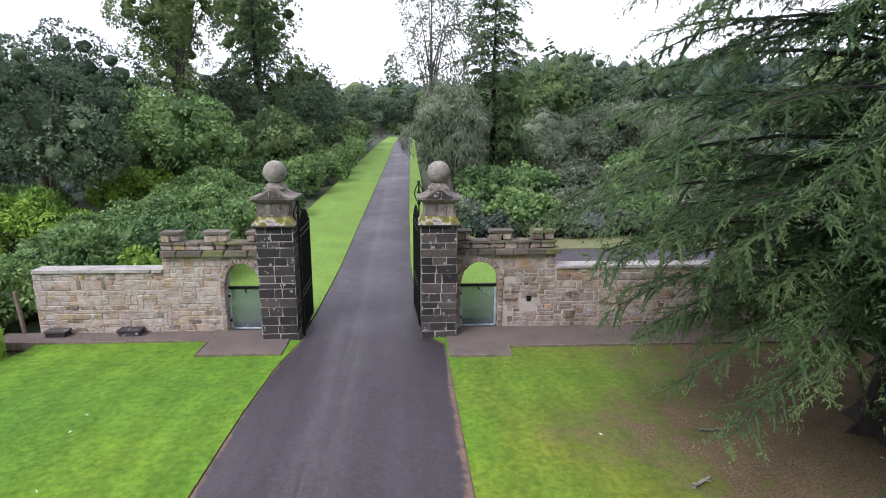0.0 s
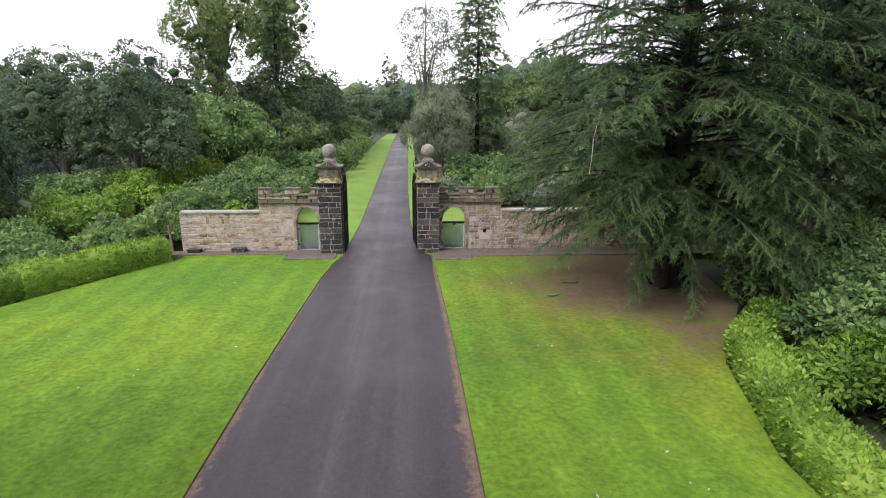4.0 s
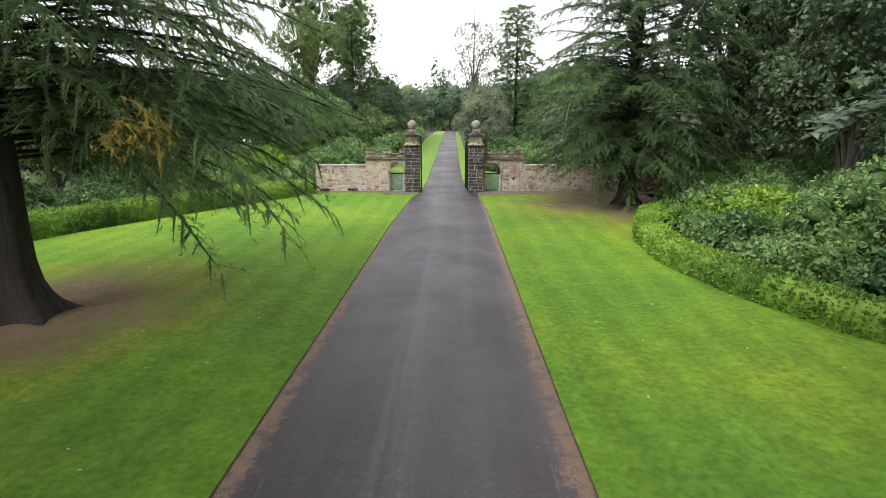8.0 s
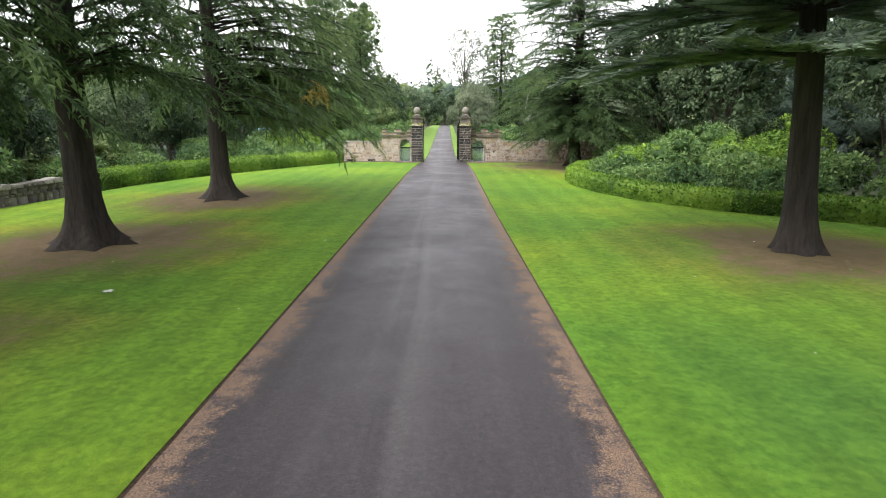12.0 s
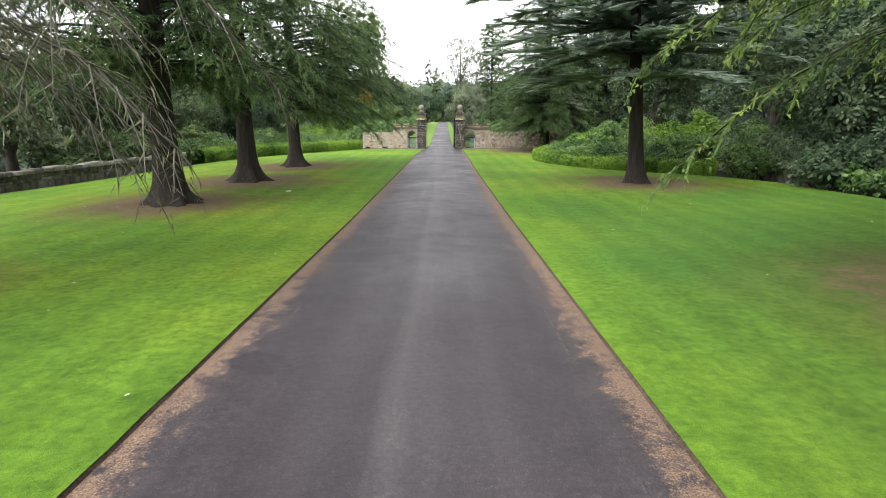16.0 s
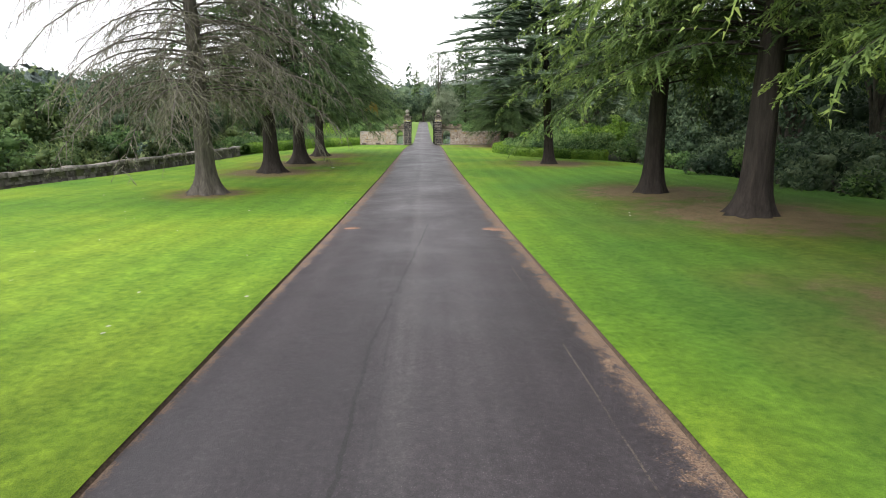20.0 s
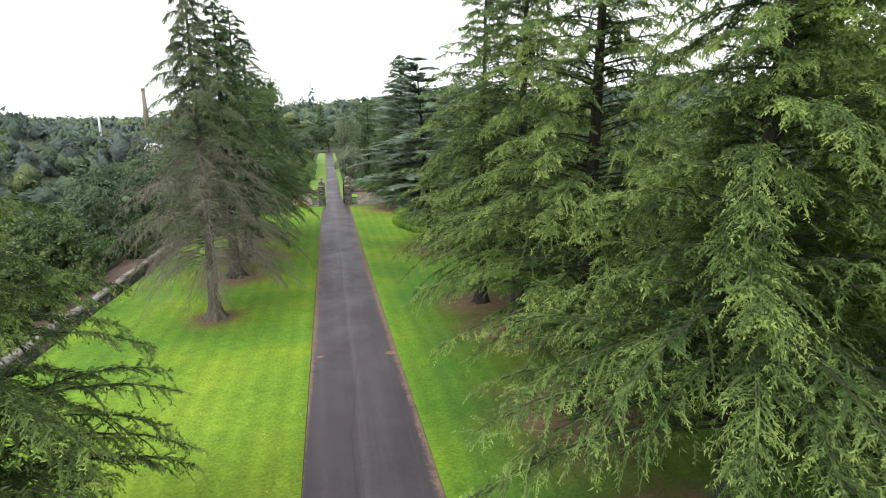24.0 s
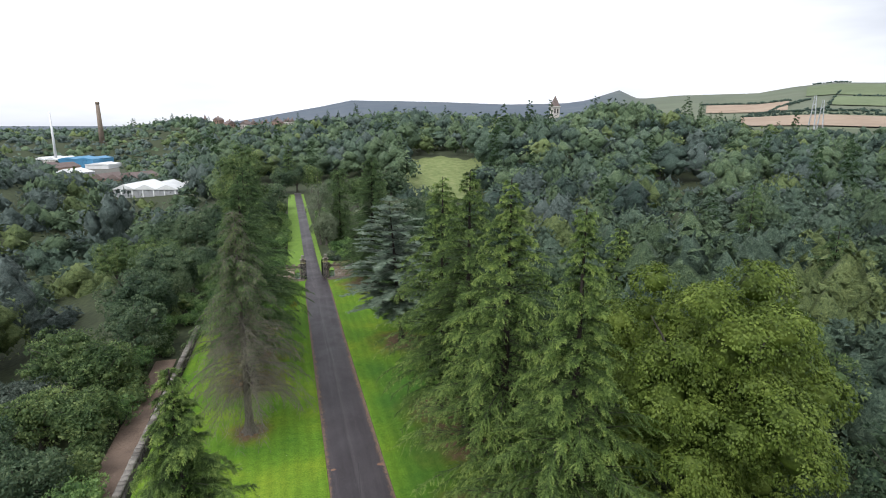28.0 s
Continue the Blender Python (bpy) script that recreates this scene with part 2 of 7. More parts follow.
def grass_mat():
    """Mown lawn: stripes, lush and yellow drifts, thin brown turf under the trees, tree shade painted into the right
    lawn.
    """
    m, n, l, b = material("mown_lawn", 0.85)
    co = n.new("ShaderNodeTexCoord").outputs["Object"]
    fine, mid, big = noise_node(n, l, 60.0, 4.0, co, 0.7), noise_node(n, l, 1.6, 5.0, co, 0.6), noise_node(n, l, 0.16, 3.0, co)
    mp = n.new("ShaderNodeMapping")
    mp.inputs["Scale"].default_value = (6.0, 0.5, 1)
    l.new(co, mp.inputs["Vector"])
    streak = noise_node(n, l, 1.0, 3.0, mp.outputs["Vector"])
    tuft = noise_node(n, l, 7.0, 4.0, co, 0.65)
    c = ramp(n, l, big.outputs["Fac"], (0.3, (0.085, 0.2, 0.026)), (0.5, (0.13, 0.253, 0.027)), (0.7, (0.2, 0.305, 0.03)))
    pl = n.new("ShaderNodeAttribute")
    pl.attribute_name = "sward_shade"
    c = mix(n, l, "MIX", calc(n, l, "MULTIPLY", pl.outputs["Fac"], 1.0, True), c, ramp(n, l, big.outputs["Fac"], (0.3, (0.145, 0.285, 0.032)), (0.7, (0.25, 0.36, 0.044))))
    # negative values paint the trees' shade as deeper green
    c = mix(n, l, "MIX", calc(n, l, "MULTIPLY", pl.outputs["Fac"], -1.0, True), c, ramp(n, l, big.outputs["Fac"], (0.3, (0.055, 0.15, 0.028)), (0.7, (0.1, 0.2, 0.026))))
    c = mix(n, l, "MULTIPLY", 0.55, c, ramp(n, l, mid.outputs["Fac"], (0.3, (0.66, 0.72, 0.66)), (0.7, (1.28, 1.2, 1.15))))
    c = mix(n, l, "MULTIPLY", 0.85, c, ramp(n, l, tuft.outputs["Fac"], (0.32, (0.58, 0.66, 0.6)), (0.68, (1.36, 1.28, 1.15))))
    c = mix(n, l, "MULTIPLY", 0.4, c, ramp(n, l, streak.outputs["Fac"], (0.3, (0.8, 0.82, 0.8)), (0.7, (1.15, 1.12, 1.1))))
    c = mix(n, l, "MULTIPLY", 0.8, c, ramp(n, l, fine.outputs["Fac"], (0.3, (0.55, 0.6, 0.5)), (0.7, (1.3, 1.25, 1.15))))
    sep = n.new("ShaderNodeSeparateXYZ")
    l.new(co, sep.inputs[0])
    wave = calc(n, l, "SINE", calc(n, l, "MULTIPLY", sep.outputs["X"], 5.2))
    k = calc(n, l, "ADD", calc(n, l, "MULTIPLY", wave, 0.08), 0.98)
    cm = n.new("ShaderNodeCombineXYZ")
    for i in range(3):
        l.new(k, cm.inputs[i])
    c = mix(n, l, "MULTIPLY", 1.0, c, cm.outputs[0])
    at = n.new("ShaderNodeAttribute")
    at.attribute_name = "bare"
    worn = calc(n, l, "MULTIPLY", at.outputs["Fac"], calc(n, l, "ADD", calc(n, l, "MULTIPLY", mid.outputs["Fac"], 1.6), 0.25), True)
    lit = noise_node(n, l, 22.0, 5.0, co, 0.8)
    soil = mix(n, l, "MULTIPLY", 0.9, mix(n, l, "MIX", ramp(n, l, lit.outputs["Fac"], (0.38, (0, 0, 0)), (0.62, (0.9, 0.9, 0.9))), (0.085, 0.05, 0.036), ramp(n, l, mid.outputs["Fac"], (0.3, (0.17, 0.11, 0.072)), (0.7, (0.3, 0.21, 0.13)))), ramp(n, l, fine.outputs["Fac"], (0.3, (0.6, 0.6, 0.6)), (0.7, (1.2, 1.2, 1.2))))
    half = ramp(n, l, worn, (0.0, (1, 1, 1)), (0.45, (1.25, 0.85, 1.2)), (1.0, (1.0, 0.7, 1.0)))
    c = mix(n, l, "MULTIPLY", 1.0, c, half)
    c = mix(n, l, "MIX", ramp(n, l, worn, (0.45, (0, 0, 0)), (0.85, (1, 1, 1))), c, soil)
    l.new(c, b.inputs["Base Color"])
    b.inputs["Specular IOR Level"].default_value = 0.15
    b.inputs["Sheen Weight"].default_value, b.inputs["Sheen Roughness"].default_value = 0.1, 0.4
    b.inputs["Sheen Tint"].default_value = (0.55, 0.85, 0.22, 1)
    bump(n, l, b, fine.outputs["Fac"], 0.7, 0.03)
    return m


def asphalt_mat():
    """Damp old asphalt: aggregate, faint wheel lines, a pale middle strip, brown needle litter thickening to the edges."""
    m, n, l, b = material("damp_asphalt", 0.5)
    co = n.new("ShaderNodeTexCoord").outputs["Object"]
    fine, mid, big = noise_node(n, l, 55.0, 3.0, co, 0.8), noise_node(n, l, 1.7, 6.0, co, 0.65), noise_node(n, l, 0.3, 4.0, co)
    mp = n.new("ShaderNodeMapping")
    mp.inputs["Scale"].default_value = (1.3, 0.045, 1)
    l.new(co, mp.inputs["Vector"])
    track = noise_node(n, l, 1.0, 5.0, mp.outputs["Vector"], 0.6)
    c = ramp(n, l, track.outputs["Fac"], (0.34, (0.036, 0.029, 0.034)), (0.52, (0.045, 0.037, 0.043)), (0.68, (0.061, 0.052, 0.058)))
    sep = n.new("ShaderNodeSeparateXYZ")
    l.new(co, sep.inputs[0])
    wig = calc(n, l, "MULTIPLY", calc(n, l, "SUBTRACT", track.outputs["Fac"], 0.5), 2.4)
    away = calc(n, l, "ABSOLUTE", calc(n, l, "ADD", calc(n, l, "ADD", sep.outputs["X"], wig), 0.1))
    pale = calc(n, l, "MULTIPLY", calc(n, l, "SUBTRACT", 1.0, calc(n, l, "MULTIPLY", away, 2.6), True), mid.outputs["Fac"])
    c = mix(n, l, "MIX", calc(n, l, "MULTIPLY", pale, 0.4), c, (0.17, 0.16, 0.16))
    c = mix(n, l, "MULTIPLY", 0.7, c, ramp(n, l, mid.outputs["Fac"], (0.3, (0.75, 0.74, 0.75)), (0.7, (1.18, 1.18, 1.18))))
    c = mix(n, l, "MULTIPLY", 0.8, c, ramp(n, l, fine.outputs["Fac"], (0.32, (0.5, 0.5, 0.5)), (0.68, (1.55, 1.52, 1.5))))
    spot = noise_node(n, l, 14.0, 5.0, co, 0.75)
    c = mix(n, l, "MULTIPLY", 0.8, c, ramp(n, l, spot.outputs["Fac"], (0.33, (0.62, 0.62, 0.62)), (0.56, (1.02, 1.02, 1.02)), (0.7, (1.6, 1.56, 1.5))))
    at = n.new("ShaderNodeAttribute")
    at.attribute_name = "litter"
    spk = noise_node(n, l, 38.0, 5.0, co, 0.8)
    rag = noise_node(n, l, 5.5, 5.0, co, 0.7)
    k = calc(n, l, "ADD", calc(n, l, "MULTIPLY", at.outputs["Fac"], 0.82), calc(n, l, "MULTIPLY", calc(n, l, "SUBTRACT", spk.outputs["Fac"], 0.5), 1.9))
    k = calc(n, l, "ADD", k, calc(n, l, "MULTIPLY", calc(n, l, "SUBTRACT", rag.outputs["Fac"], 0.5), 1.7))
    k = calc(n, l, "ADD", k, calc(n, l, "MULTIPLY", calc(n, l, "SUBTRACT", mid.outputs["Fac"], 0.5), 1.3))
    k = ramp(n, l, k, (0.5, (0, 0, 0)), (0.8, (0.92, 0.92, 0.92)))
    chip = n.new("ShaderNodeTexVoronoi")
    chip.inputs["Scale"].default_value = 42.0
    l.new(co, chip.inputs["Vector"])
    chips = calc(n, l, "MULTIPLY", calc(n, l, "LESS_THAN", chip.outputs["Distance"], 0.2), calc(n, l, "GREATER_THAN", spot.outputs["Fac"], 0.5))
    c = mix(n, l, "MIX", calc(n, l, "MULTIPLY", chips, 0.4), c, (0.24, 0.225, 0.22))
    fleck = calc(n, l, "MULTIPLY", calc(n, l, "GREATER_THAN", spk.outputs["Fac"], 0.63), calc(n, l, "GREATER_THAN", calc(n, l, "ADD", at.outputs["Fac"], calc(n, l, "MULTIPLY", mid.outputs["Fac"], 0.5)), 0.36))
    c = mix(n, l, "MIX", calc(n, l, "MULTIPLY", fleck, 0.5), c, (0.24, 0.19, 0.15))
    # seams: needles caught along a joint near each edge, a dark joint near the middle
    wav = noise_node(n, l, 0.7, 3.0, co)
    sway = calc(n, l, "MULTIPLY", calc(n, l, "SUBTRACT", wav.outputs["Fac"], 0.5), 0.07)
    for at_x, wide, tone, cut in ((2.02, 0.012, (0.22, 0.175, 0.13), 0.56), (-1.95, 0.01, (0.2, 0.17, 0.13), 0.58), (-0.36, 0.016, (0.02, 0.018, 0.02), 0.48)):
        off = calc(n, l, "ABSOLUTE", calc(n, l, "SUBTRACT", calc(n, l, "ADD", sep.outputs["X"], sway), at_x))
        hit = calc(n, l, "MULTIPLY", calc(n, l, "LESS_THAN", off, wide), calc(n, l, "GREATER_THAN", calc(n, l, "ADD", calc(n, l, "MULTIPLY", spk.outputs["Fac"], 0.4), calc(n, l, "MULTIPLY", big.outputs["Fac"], 0.6)), cut))
        c = mix(n, l, "MIX", calc(n, l, "MULTIPLY", hit, 0.4), c, tone)
    # a long slanting crack
    run = calc(n, l, "MULTIPLY", calc(n, l, "ADD", sep.outputs["Y"], 62.0), 0.1, True)
    bend = calc(n, l, "ADD", calc(n, l, "MULTIPLY", run, 0.85), calc(n, l, "MULTIPLY", calc(n, l, "SUBTRACT", mid.outputs["Fac"], 0.5), 0.2))
    off = calc(n, l, "ABSOLUTE", calc(n, l, "ADD", calc(n, l, "SUBTRACT", sep.outputs["X"], bend), 0.6))
    hit = calc(n, l, "MULTIPLY", calc(n, l, "LESS_THAN", off, 0.022), calc(n, l, "MULTIPLY", calc(n, l, "LESS_THAN", sep.outputs["Y"], -52.0), calc(n, l, "GREATER_THAN", sep.outputs["Y"], -74.0)))
    c = mix(n, l, "MIX", calc(n, l, "MULTIPLY", hit, 0.75), c, (0.014, 0.012, 0.013))
    needles = ramp(n, l, fine.outputs["Fac"], (0.34, (0.075, 0.047, 0.032)), (0.5, (0.2, 0.128, 0.086)), (0.66, (0.36, 0.255, 0.175)))
    gate = calc(n, l, "GREATER_THAN", at.outputs["Fac"], 0.02)
    kk = mix(n, l, "MULTIPLY", 1.0, k, gate)
    c = mix(n, l, "MIX", kk, c, needles)
    l.new(c, b.inputs["Base Color"])
    r = calc(n, l, "ADD", calc(n, l, "MULTIPLY", big.outputs["Fac"], 0.5), calc(n, l, "ADD", calc(n, l, "MULTIPLY", mid.outputs["Fac"], 0.3), 0.12))
    l.new(mix(n, l, "MIX", kk, r, (0.9, 0.9, 0.9)), b.inputs["Roughness"])
    bump(n, l, b, fine.outputs["Fac"], 0.5, 0.01)
    return m


def speckle_mat(name, a, b2, c2, scale=30.0, rough=0.95, depth=0.02):
    m, n, l, b = material(name, rough)
    co = n.new("ShaderNodeTexCoord").outputs["Object"]
    f, g = noise_node(n, l, scale, 4.0, co, 0.75), noise_node(n, l, scale * 0.06, 4.0, co)
    c = ramp(n, l, f.outputs["Fac"], (0.28, a), (0.5, b2), (0.74, c2))
    c = mix(n, l, "MULTIPLY", 0.6, c, ramp(n, l, g.outputs["Fac"], (0.3, (0.7, 0.7, 0.7)), (0.7, (1.2, 1.2, 1.2))))
    l.new(c, b.inputs["Base Color"])
    bump(n, l, b, f.outputs["Fac"], 0.8, depth)
    return m


M_LAWN, M_ASPHALT = grass_mat(), asphalt_mat()
M_VERGE = speckle_mat("rough_verge_grass", (0.075, 0.155, 0.02), (0.14, 0.245, 0.03), (0.2, 0.31, 0.045), 9.0)
M_ROUGH = speckle_mat("dry_rough_grass", (0.07, 0.085, 0.03), (0.15, 0.16, 0.065), (0.26, 0.24, 0.13), 7.0)
M_ORANGE = speckle_mat("orange_needle_heap", (0.12, 0.07, 0.05), (0.25, 0.145, 0.1), (0.36, 0.225, 0.16))
M_GRAVEL = speckle_mat("brown_gravel", (0.03, 0.022, 0.02), (0.13, 0.10, 0.085), (0.36, 0.31, 0.27), 24.0)
M_EARTH = speckle_mat("dark_edge_soil", (0.028, 0.02, 0.014), (0.085, 0.058, 0.04), (0.16, 0.11, 0.075), 25.0)
M_DARKSTONE = stone_mat("blackened_ashlar", (0.0, (0.022, 0.02, 0.021)), (0.45, (0.042, 0.038, 0.04)), (0.8, (0.07, 0.062, 0.062)), (1.0, (0.12, 0.10, 0.09)), lichen=0.6)
M_MORTAR = stone_mat("pale_mortar", (0.0, (0.45, 0.405, 0.36)), (1.0, (0.53, 0.485, 0.435)))
M_RUBBLE = stone_mat("sandstone_rubble", (0.0, (0.42, 0.35, 0.3)), (0.35, (0.53, 0.455, 0.39)), (0.55, (0.46, 0.375, 0.3)), (0.7, (0.4, 0.27, 0.19)), (0.82, (0.5, 0.39, 0.23)), (0.9, (0.3, 0.235, 0.19)), (0.95, (0.1, 0.08, 0.072)), (1.0, (0.47, 0.36, 0.2)), smear=0.85, depth=0.05)
M_RUBBLE_DARK = stone_mat("weathered_rubble", (0.0, (0.25, 0.205, 0.175)), (0.35, (0.36, 0.3, 0.25)), (0.6, (0.43, 0.36, 0.29)), (0.74, (0.25, 0.165, 0.12)), (0.85, (0.46, 0.34, 0.19)), (0.93, (0.11, 0.088, 0.08)), (1.0, (0.42, 0.31, 0.16)), smear=0.6, depth=0.05)
M_FIELDSTONE = stone_mat("mossy_field_stone", (0.0, (0.075, 0.07, 0.062)), (0.4, (0.12, 0.11, 0.1)), (0.7, (0.17, 0.16, 0.145)), (0.85, (0.1, 0.11, 0.05)), (1.0, (0.26, 0.25, 0.23)), lichen=0.3, depth=0.05)
M_PALECOPE = stone_mat("pale_broken_cope", (0.0, (0.12, 0.11, 0.1)), (0.35, (0.24, 0.225, 0.205)), (0.7, (0.36, 0.345, 0.32)), (1.0, (0.2, 0.19, 0.15)), lichen=0.4, depth=0.05)
M_COPING = stone_mat("grey_coping", (0.0, (0.36, 0.345, 0.32)), (1.0, (0.5, 0.48, 0.45)), lichen=0.3)
M_DARKCOPING = stone_mat("mossy_dark_coping", (0.0, (0.10, 0.09, 0.07)), (0.6, (0.17, 0.15, 0.12)), (1.0, (0.16, 0.17, 0.07)), lichen=0.25)
M_CARVED = stone_mat("carved_sandstone", (0.0, (0.13, 0.112, 0.098)), (0.6, (0.2, 0.175, 0.15)), (1.0, (0.27, 0.235, 0.2)), lichen=0.4, smear=0.3)
M_BALL = stone_mat("grey_stone_ball", (0.0, (0.25, 0.245, 0.21)), (1.0, (0.31, 0.3, 0.26)), lichen=0.55, smear=0.3)
M_IRON = plain_mat("black_wrought_iron", (0.014, 0.014, 0.016), 0.5, 0.6)
M_TIMBER = plain_mat("weathered_timber", (0.19, 0.15, 0.11), 0.9, 0, 0.35)

# ---- building helpers ----
def mesh_of(name, verts, faces, mat, smooth=False):
    """A mesh from arrays: verts (n, 3), faces (m, 3 or 4)."""
    verts, faces = np.asarray(verts, np.float32), np.asarray(faces, np.int32)
    k = faces.shape[1]
    me = bpy.data.meshes.new(name)
    me.vertices.add(len(verts))
    me.vertices.foreach_set("co", verts.ravel())
    me.loops.add(faces.size)
    me.loops.foreach_set("vertex_index", faces.ravel())
    me.polygons.add(len(faces))
    me.polygons.foreach_set("loop_start", np.arange(0, faces.size, k, dtype=np.int32))
    if smooth:
        me.polygons.foreach_set("use_smooth", np.ones(len(faces), bool))
    me.update(calc_edges=True)
    me.materials.append(mat)
    return me


def part(name, me, parent=None, label="", kind=""):
    """Links a mesh (or a bmesh) as one object under a thing."""
    ob = new(name, me)
    if parent is not None:
        ob.parent = parent
    return tagged(ob, label, kind=kind)


def from_bm(name, bm, mat, smooth=False):
    me = bpy.data.meshes.new(name)
    if smooth:
        for f in bm.faces:
            f.smooth = True
    bm.to_mesh(me)
    bm.free()
    me.materials.append(mat)
    return me


def thing(name, label, category, group="", kind="", at=None):
    ob = new(name)
    if at is not None:
        ob.matrix_basis = at
    return tagged(ob, label, category, group, kind)


def box_bm(x0, y0, z0, x1, y1, z1, bevel=0.0):
    bm = bmesh.new()
    bmesh.ops.create_cube(bm, size=1.0)
    for v in bm.verts:
        v.co = Vector(((x0 + x1) / 2 + v.co.x * (x1 - x0), (y0 + y1) / 2 + v.co.y * (y1 - y0), (z0 + z1) / 2 + v.co.z * (z1 - z0)))
    if bevel:
        bmesh.ops.bevel(bm, geom=bm.edges[:], offset=bevel, segments=1, affect="EDGES")
    return bm


def unit(v):
    return v / np.maximum(np.linalg.norm(v, axis=-1, keepdims=True), 1e-6)


def leaf_quads(p, d, s, length, width):
    """Kite-shaped leaves: foot p, way d, side s, with lengths and widths (n,)."""
    n = len(p)
    L, W = np.asarray(length).reshape(-1, 1), np.asarray(width).reshape(-1, 1)
    mid = p + d * L * 0.45
    nrm = np.cross(d, s)
    v = np.stack([p, mid + s * W * 0.5, p + d * L - nrm * L * 0.12, mid - s * W * 0.5], 1).reshape(-1, 3)
    return v, np.arange(n * 4).reshape(n, 4)


def leaf_tris(p, d, s, length, width):
    """Narrow pointed tufts, one triangle each."""
    L, W = np.asarray(length).reshape(-1, 1), np.asarray(width).reshape(-1, 1)
    v = np.stack([p + s * W * 0.5, p + d * L, p - s * W * 0.5 + d * L * 0.2], 1).reshape(-1, 3)
    return v, np.arange(len(p) * 3).reshape(-1, 3)


def halves(f):
    """Quads cut into triangles."""
    return np.concatenate([f[:, [0, 1, 2]], f[:, [0, 2, 3]]])


def join(*pieces):
    vs, fs, o = [], [], 0
    for v, f in pieces:
        vs.append(v)
        fs.append(f + o)
        o += len(v)
    return np.concatenate(vs), np.concatenate(fs)


def tubes(paths, radii, sides=4):
    """Tapered tubes along paths (b, k, 3) with radii (b, k)."""
    b, k, _ = paths.shape
    t = unit(np.gradient(paths, axis=1))
    ref = np.where(np.abs(t[..., 2:3]) > 0.9, np.array([1.0, 0, 0]), np.array([0, 0, 1.0]))
    u = unit(np.cross(t, ref))
    w = np.cross(t, u)
    a = np.linspace(0, 2 * np.pi, sides, endpoint=False)
    ring = u[:, :, None] * np.cos(a)[None, None, :, None] + w[:, :, None] * np.sin(a)[None, None, :, None]
    v = (paths[:, :, None] + ring * radii[:, :, None, None]).reshape(-1, 3)
    i, j, q = np.meshgrid(np.arange(b), np.arange(k - 1), np.arange(sides), indexing="ij")
    base = (i * k + j) * sides
    f = np.stack([base + q, base + (q + 1) % sides, base + sides + (q + 1) % sides, base + sides + q], -1).reshape(-1, 4)
    return v, f


def level(y):
    """The height of the drive along its length."""
    return np.interp(y, (-140, -80, -65, -52, -35, -15, 0, 13, 40, 95, 130), (0.6, 0.45, 0.28, 0.06, -0.1, -0.1, -0.02, 0.0, 0.9, 2.8, 3.4))


def smooth01(x):
    x = np.clip(x, 0, 1)
    return x * x * (3 - 2 * x)


def land(x, y):
    """The height of the country round about."""
    x, y = np.asarray(x, float), np.asarray(y, float)
    r, a = np.hypot(x + 4, y + 97), np.degrees(np.arctan2(x + 4, y + 97))
    z = level(y) - 0.22
    z = z - 9.0 * smooth01((-20.5 - x) / 38) * smooth01((700 - r) / 60 + 0.4) - 4.0 * smooth01((x - 22) / 60) * smooth01((330 - r) / 80)
    hill = np.interp(a, (-60, -40, -27, -22.6, -20.4, -18.2, -15.8, -14), (24, 20, 13.5, 10.8, 8, 3, -4, -14))
    z = z + np.maximum(hill - z, 0) * smooth01((r - 130) / 140) * smooth01((430 - r) / 120) * smooth01((-14 - a) / 3)
    rise = np.interp(a, (-40, -12, 0, 12, 40, 70), (0.0, 4.0, 17.0, 20.0, 14.0, 10.0))
    z = z + rise * smooth01((r - 280) / 330) - np.interp(a, (-40, -14, -4), (6.0, 6.0, 0.0)) * smooth01((r - 200) / 100) * np.where(a < -16, smooth01((r - 330) / 90), 1.0)
    z = z + 27 * smooth01((r - 670) / 170) * np.interp(a, (-40, -26, -15, -10, -8, -4), (0.5, 0.5, 0.5, 0.85, 0.85, 0))
    z = z + np.interp(a, (5, 11, 28, 32, 37, 42, 45), (0, 9, 9, 19, 18, 7, 0)) * smooth01((r - np.interp(a, (28, 33), (190, 330))) / 130) * smooth01((620 - r) / 150)
    sky = np.interp(a, (-60, -22, -12, -4, 0.7, 4, 6.8, 10.7, 15.8, 22.6, 28.2, 30.3, 33.2, 35, 38.5, 45, 47.5, 50.4, 53.8, 62), (-0.3, -0.28, -0.2, 0.32, 1.17, 1.75, 2.33, 2.32, 2.25, 2.05, 2.16, 2.42, 3.3, 2.5, 2.77, 2.85, 3.27, 3.54, 3.41, 3.3))
    far = 30.6 + 3200 * np.tan(np.radians(sky))
    return z + (far - z) * smooth01((r - 900) / 2300) + smooth01((r - 500) / 900) * 6 * np.sin(x * 0.006) * np.cos(y * 0.005) * smooth01((2600 - r) / 900)


def road_right(y):
    return np.interp(y, (-130, -60, -38, -18, 3, 12.4, 12.9, 13.1, 14, 16, 20, 30, 60, 96), (2.68, 2.65, 2.58, 2.5, 2.55, 2.4, 2.3, 1.74, 1.7, 1.62, 1.42, 1.32, 1.25, 1.25))


def road_left(y):
    return np.interp(y, (-130, -60, -38, -18, -6, 0, 5, 9, 11.3, 12.6, 13, 16, 20, 30, 60, 96), (2.68, 2.65, 2.58, 2.5, 2.4, 2.36, 2.24, 2.12, 1.95, 1.7, 1.66, 1.55, 1.45, 1.45, 1.4, 1.4))


def road_half(y, s=1):
    return road_right(y) if s > 0 else road_left(y)


# ---- the ground, one sheet to the horizon ----
def spread(n, reach, power):
    t = np.linspace(-1, 1, n)
    return np.sign(t) * np.abs(t) ** power * reach


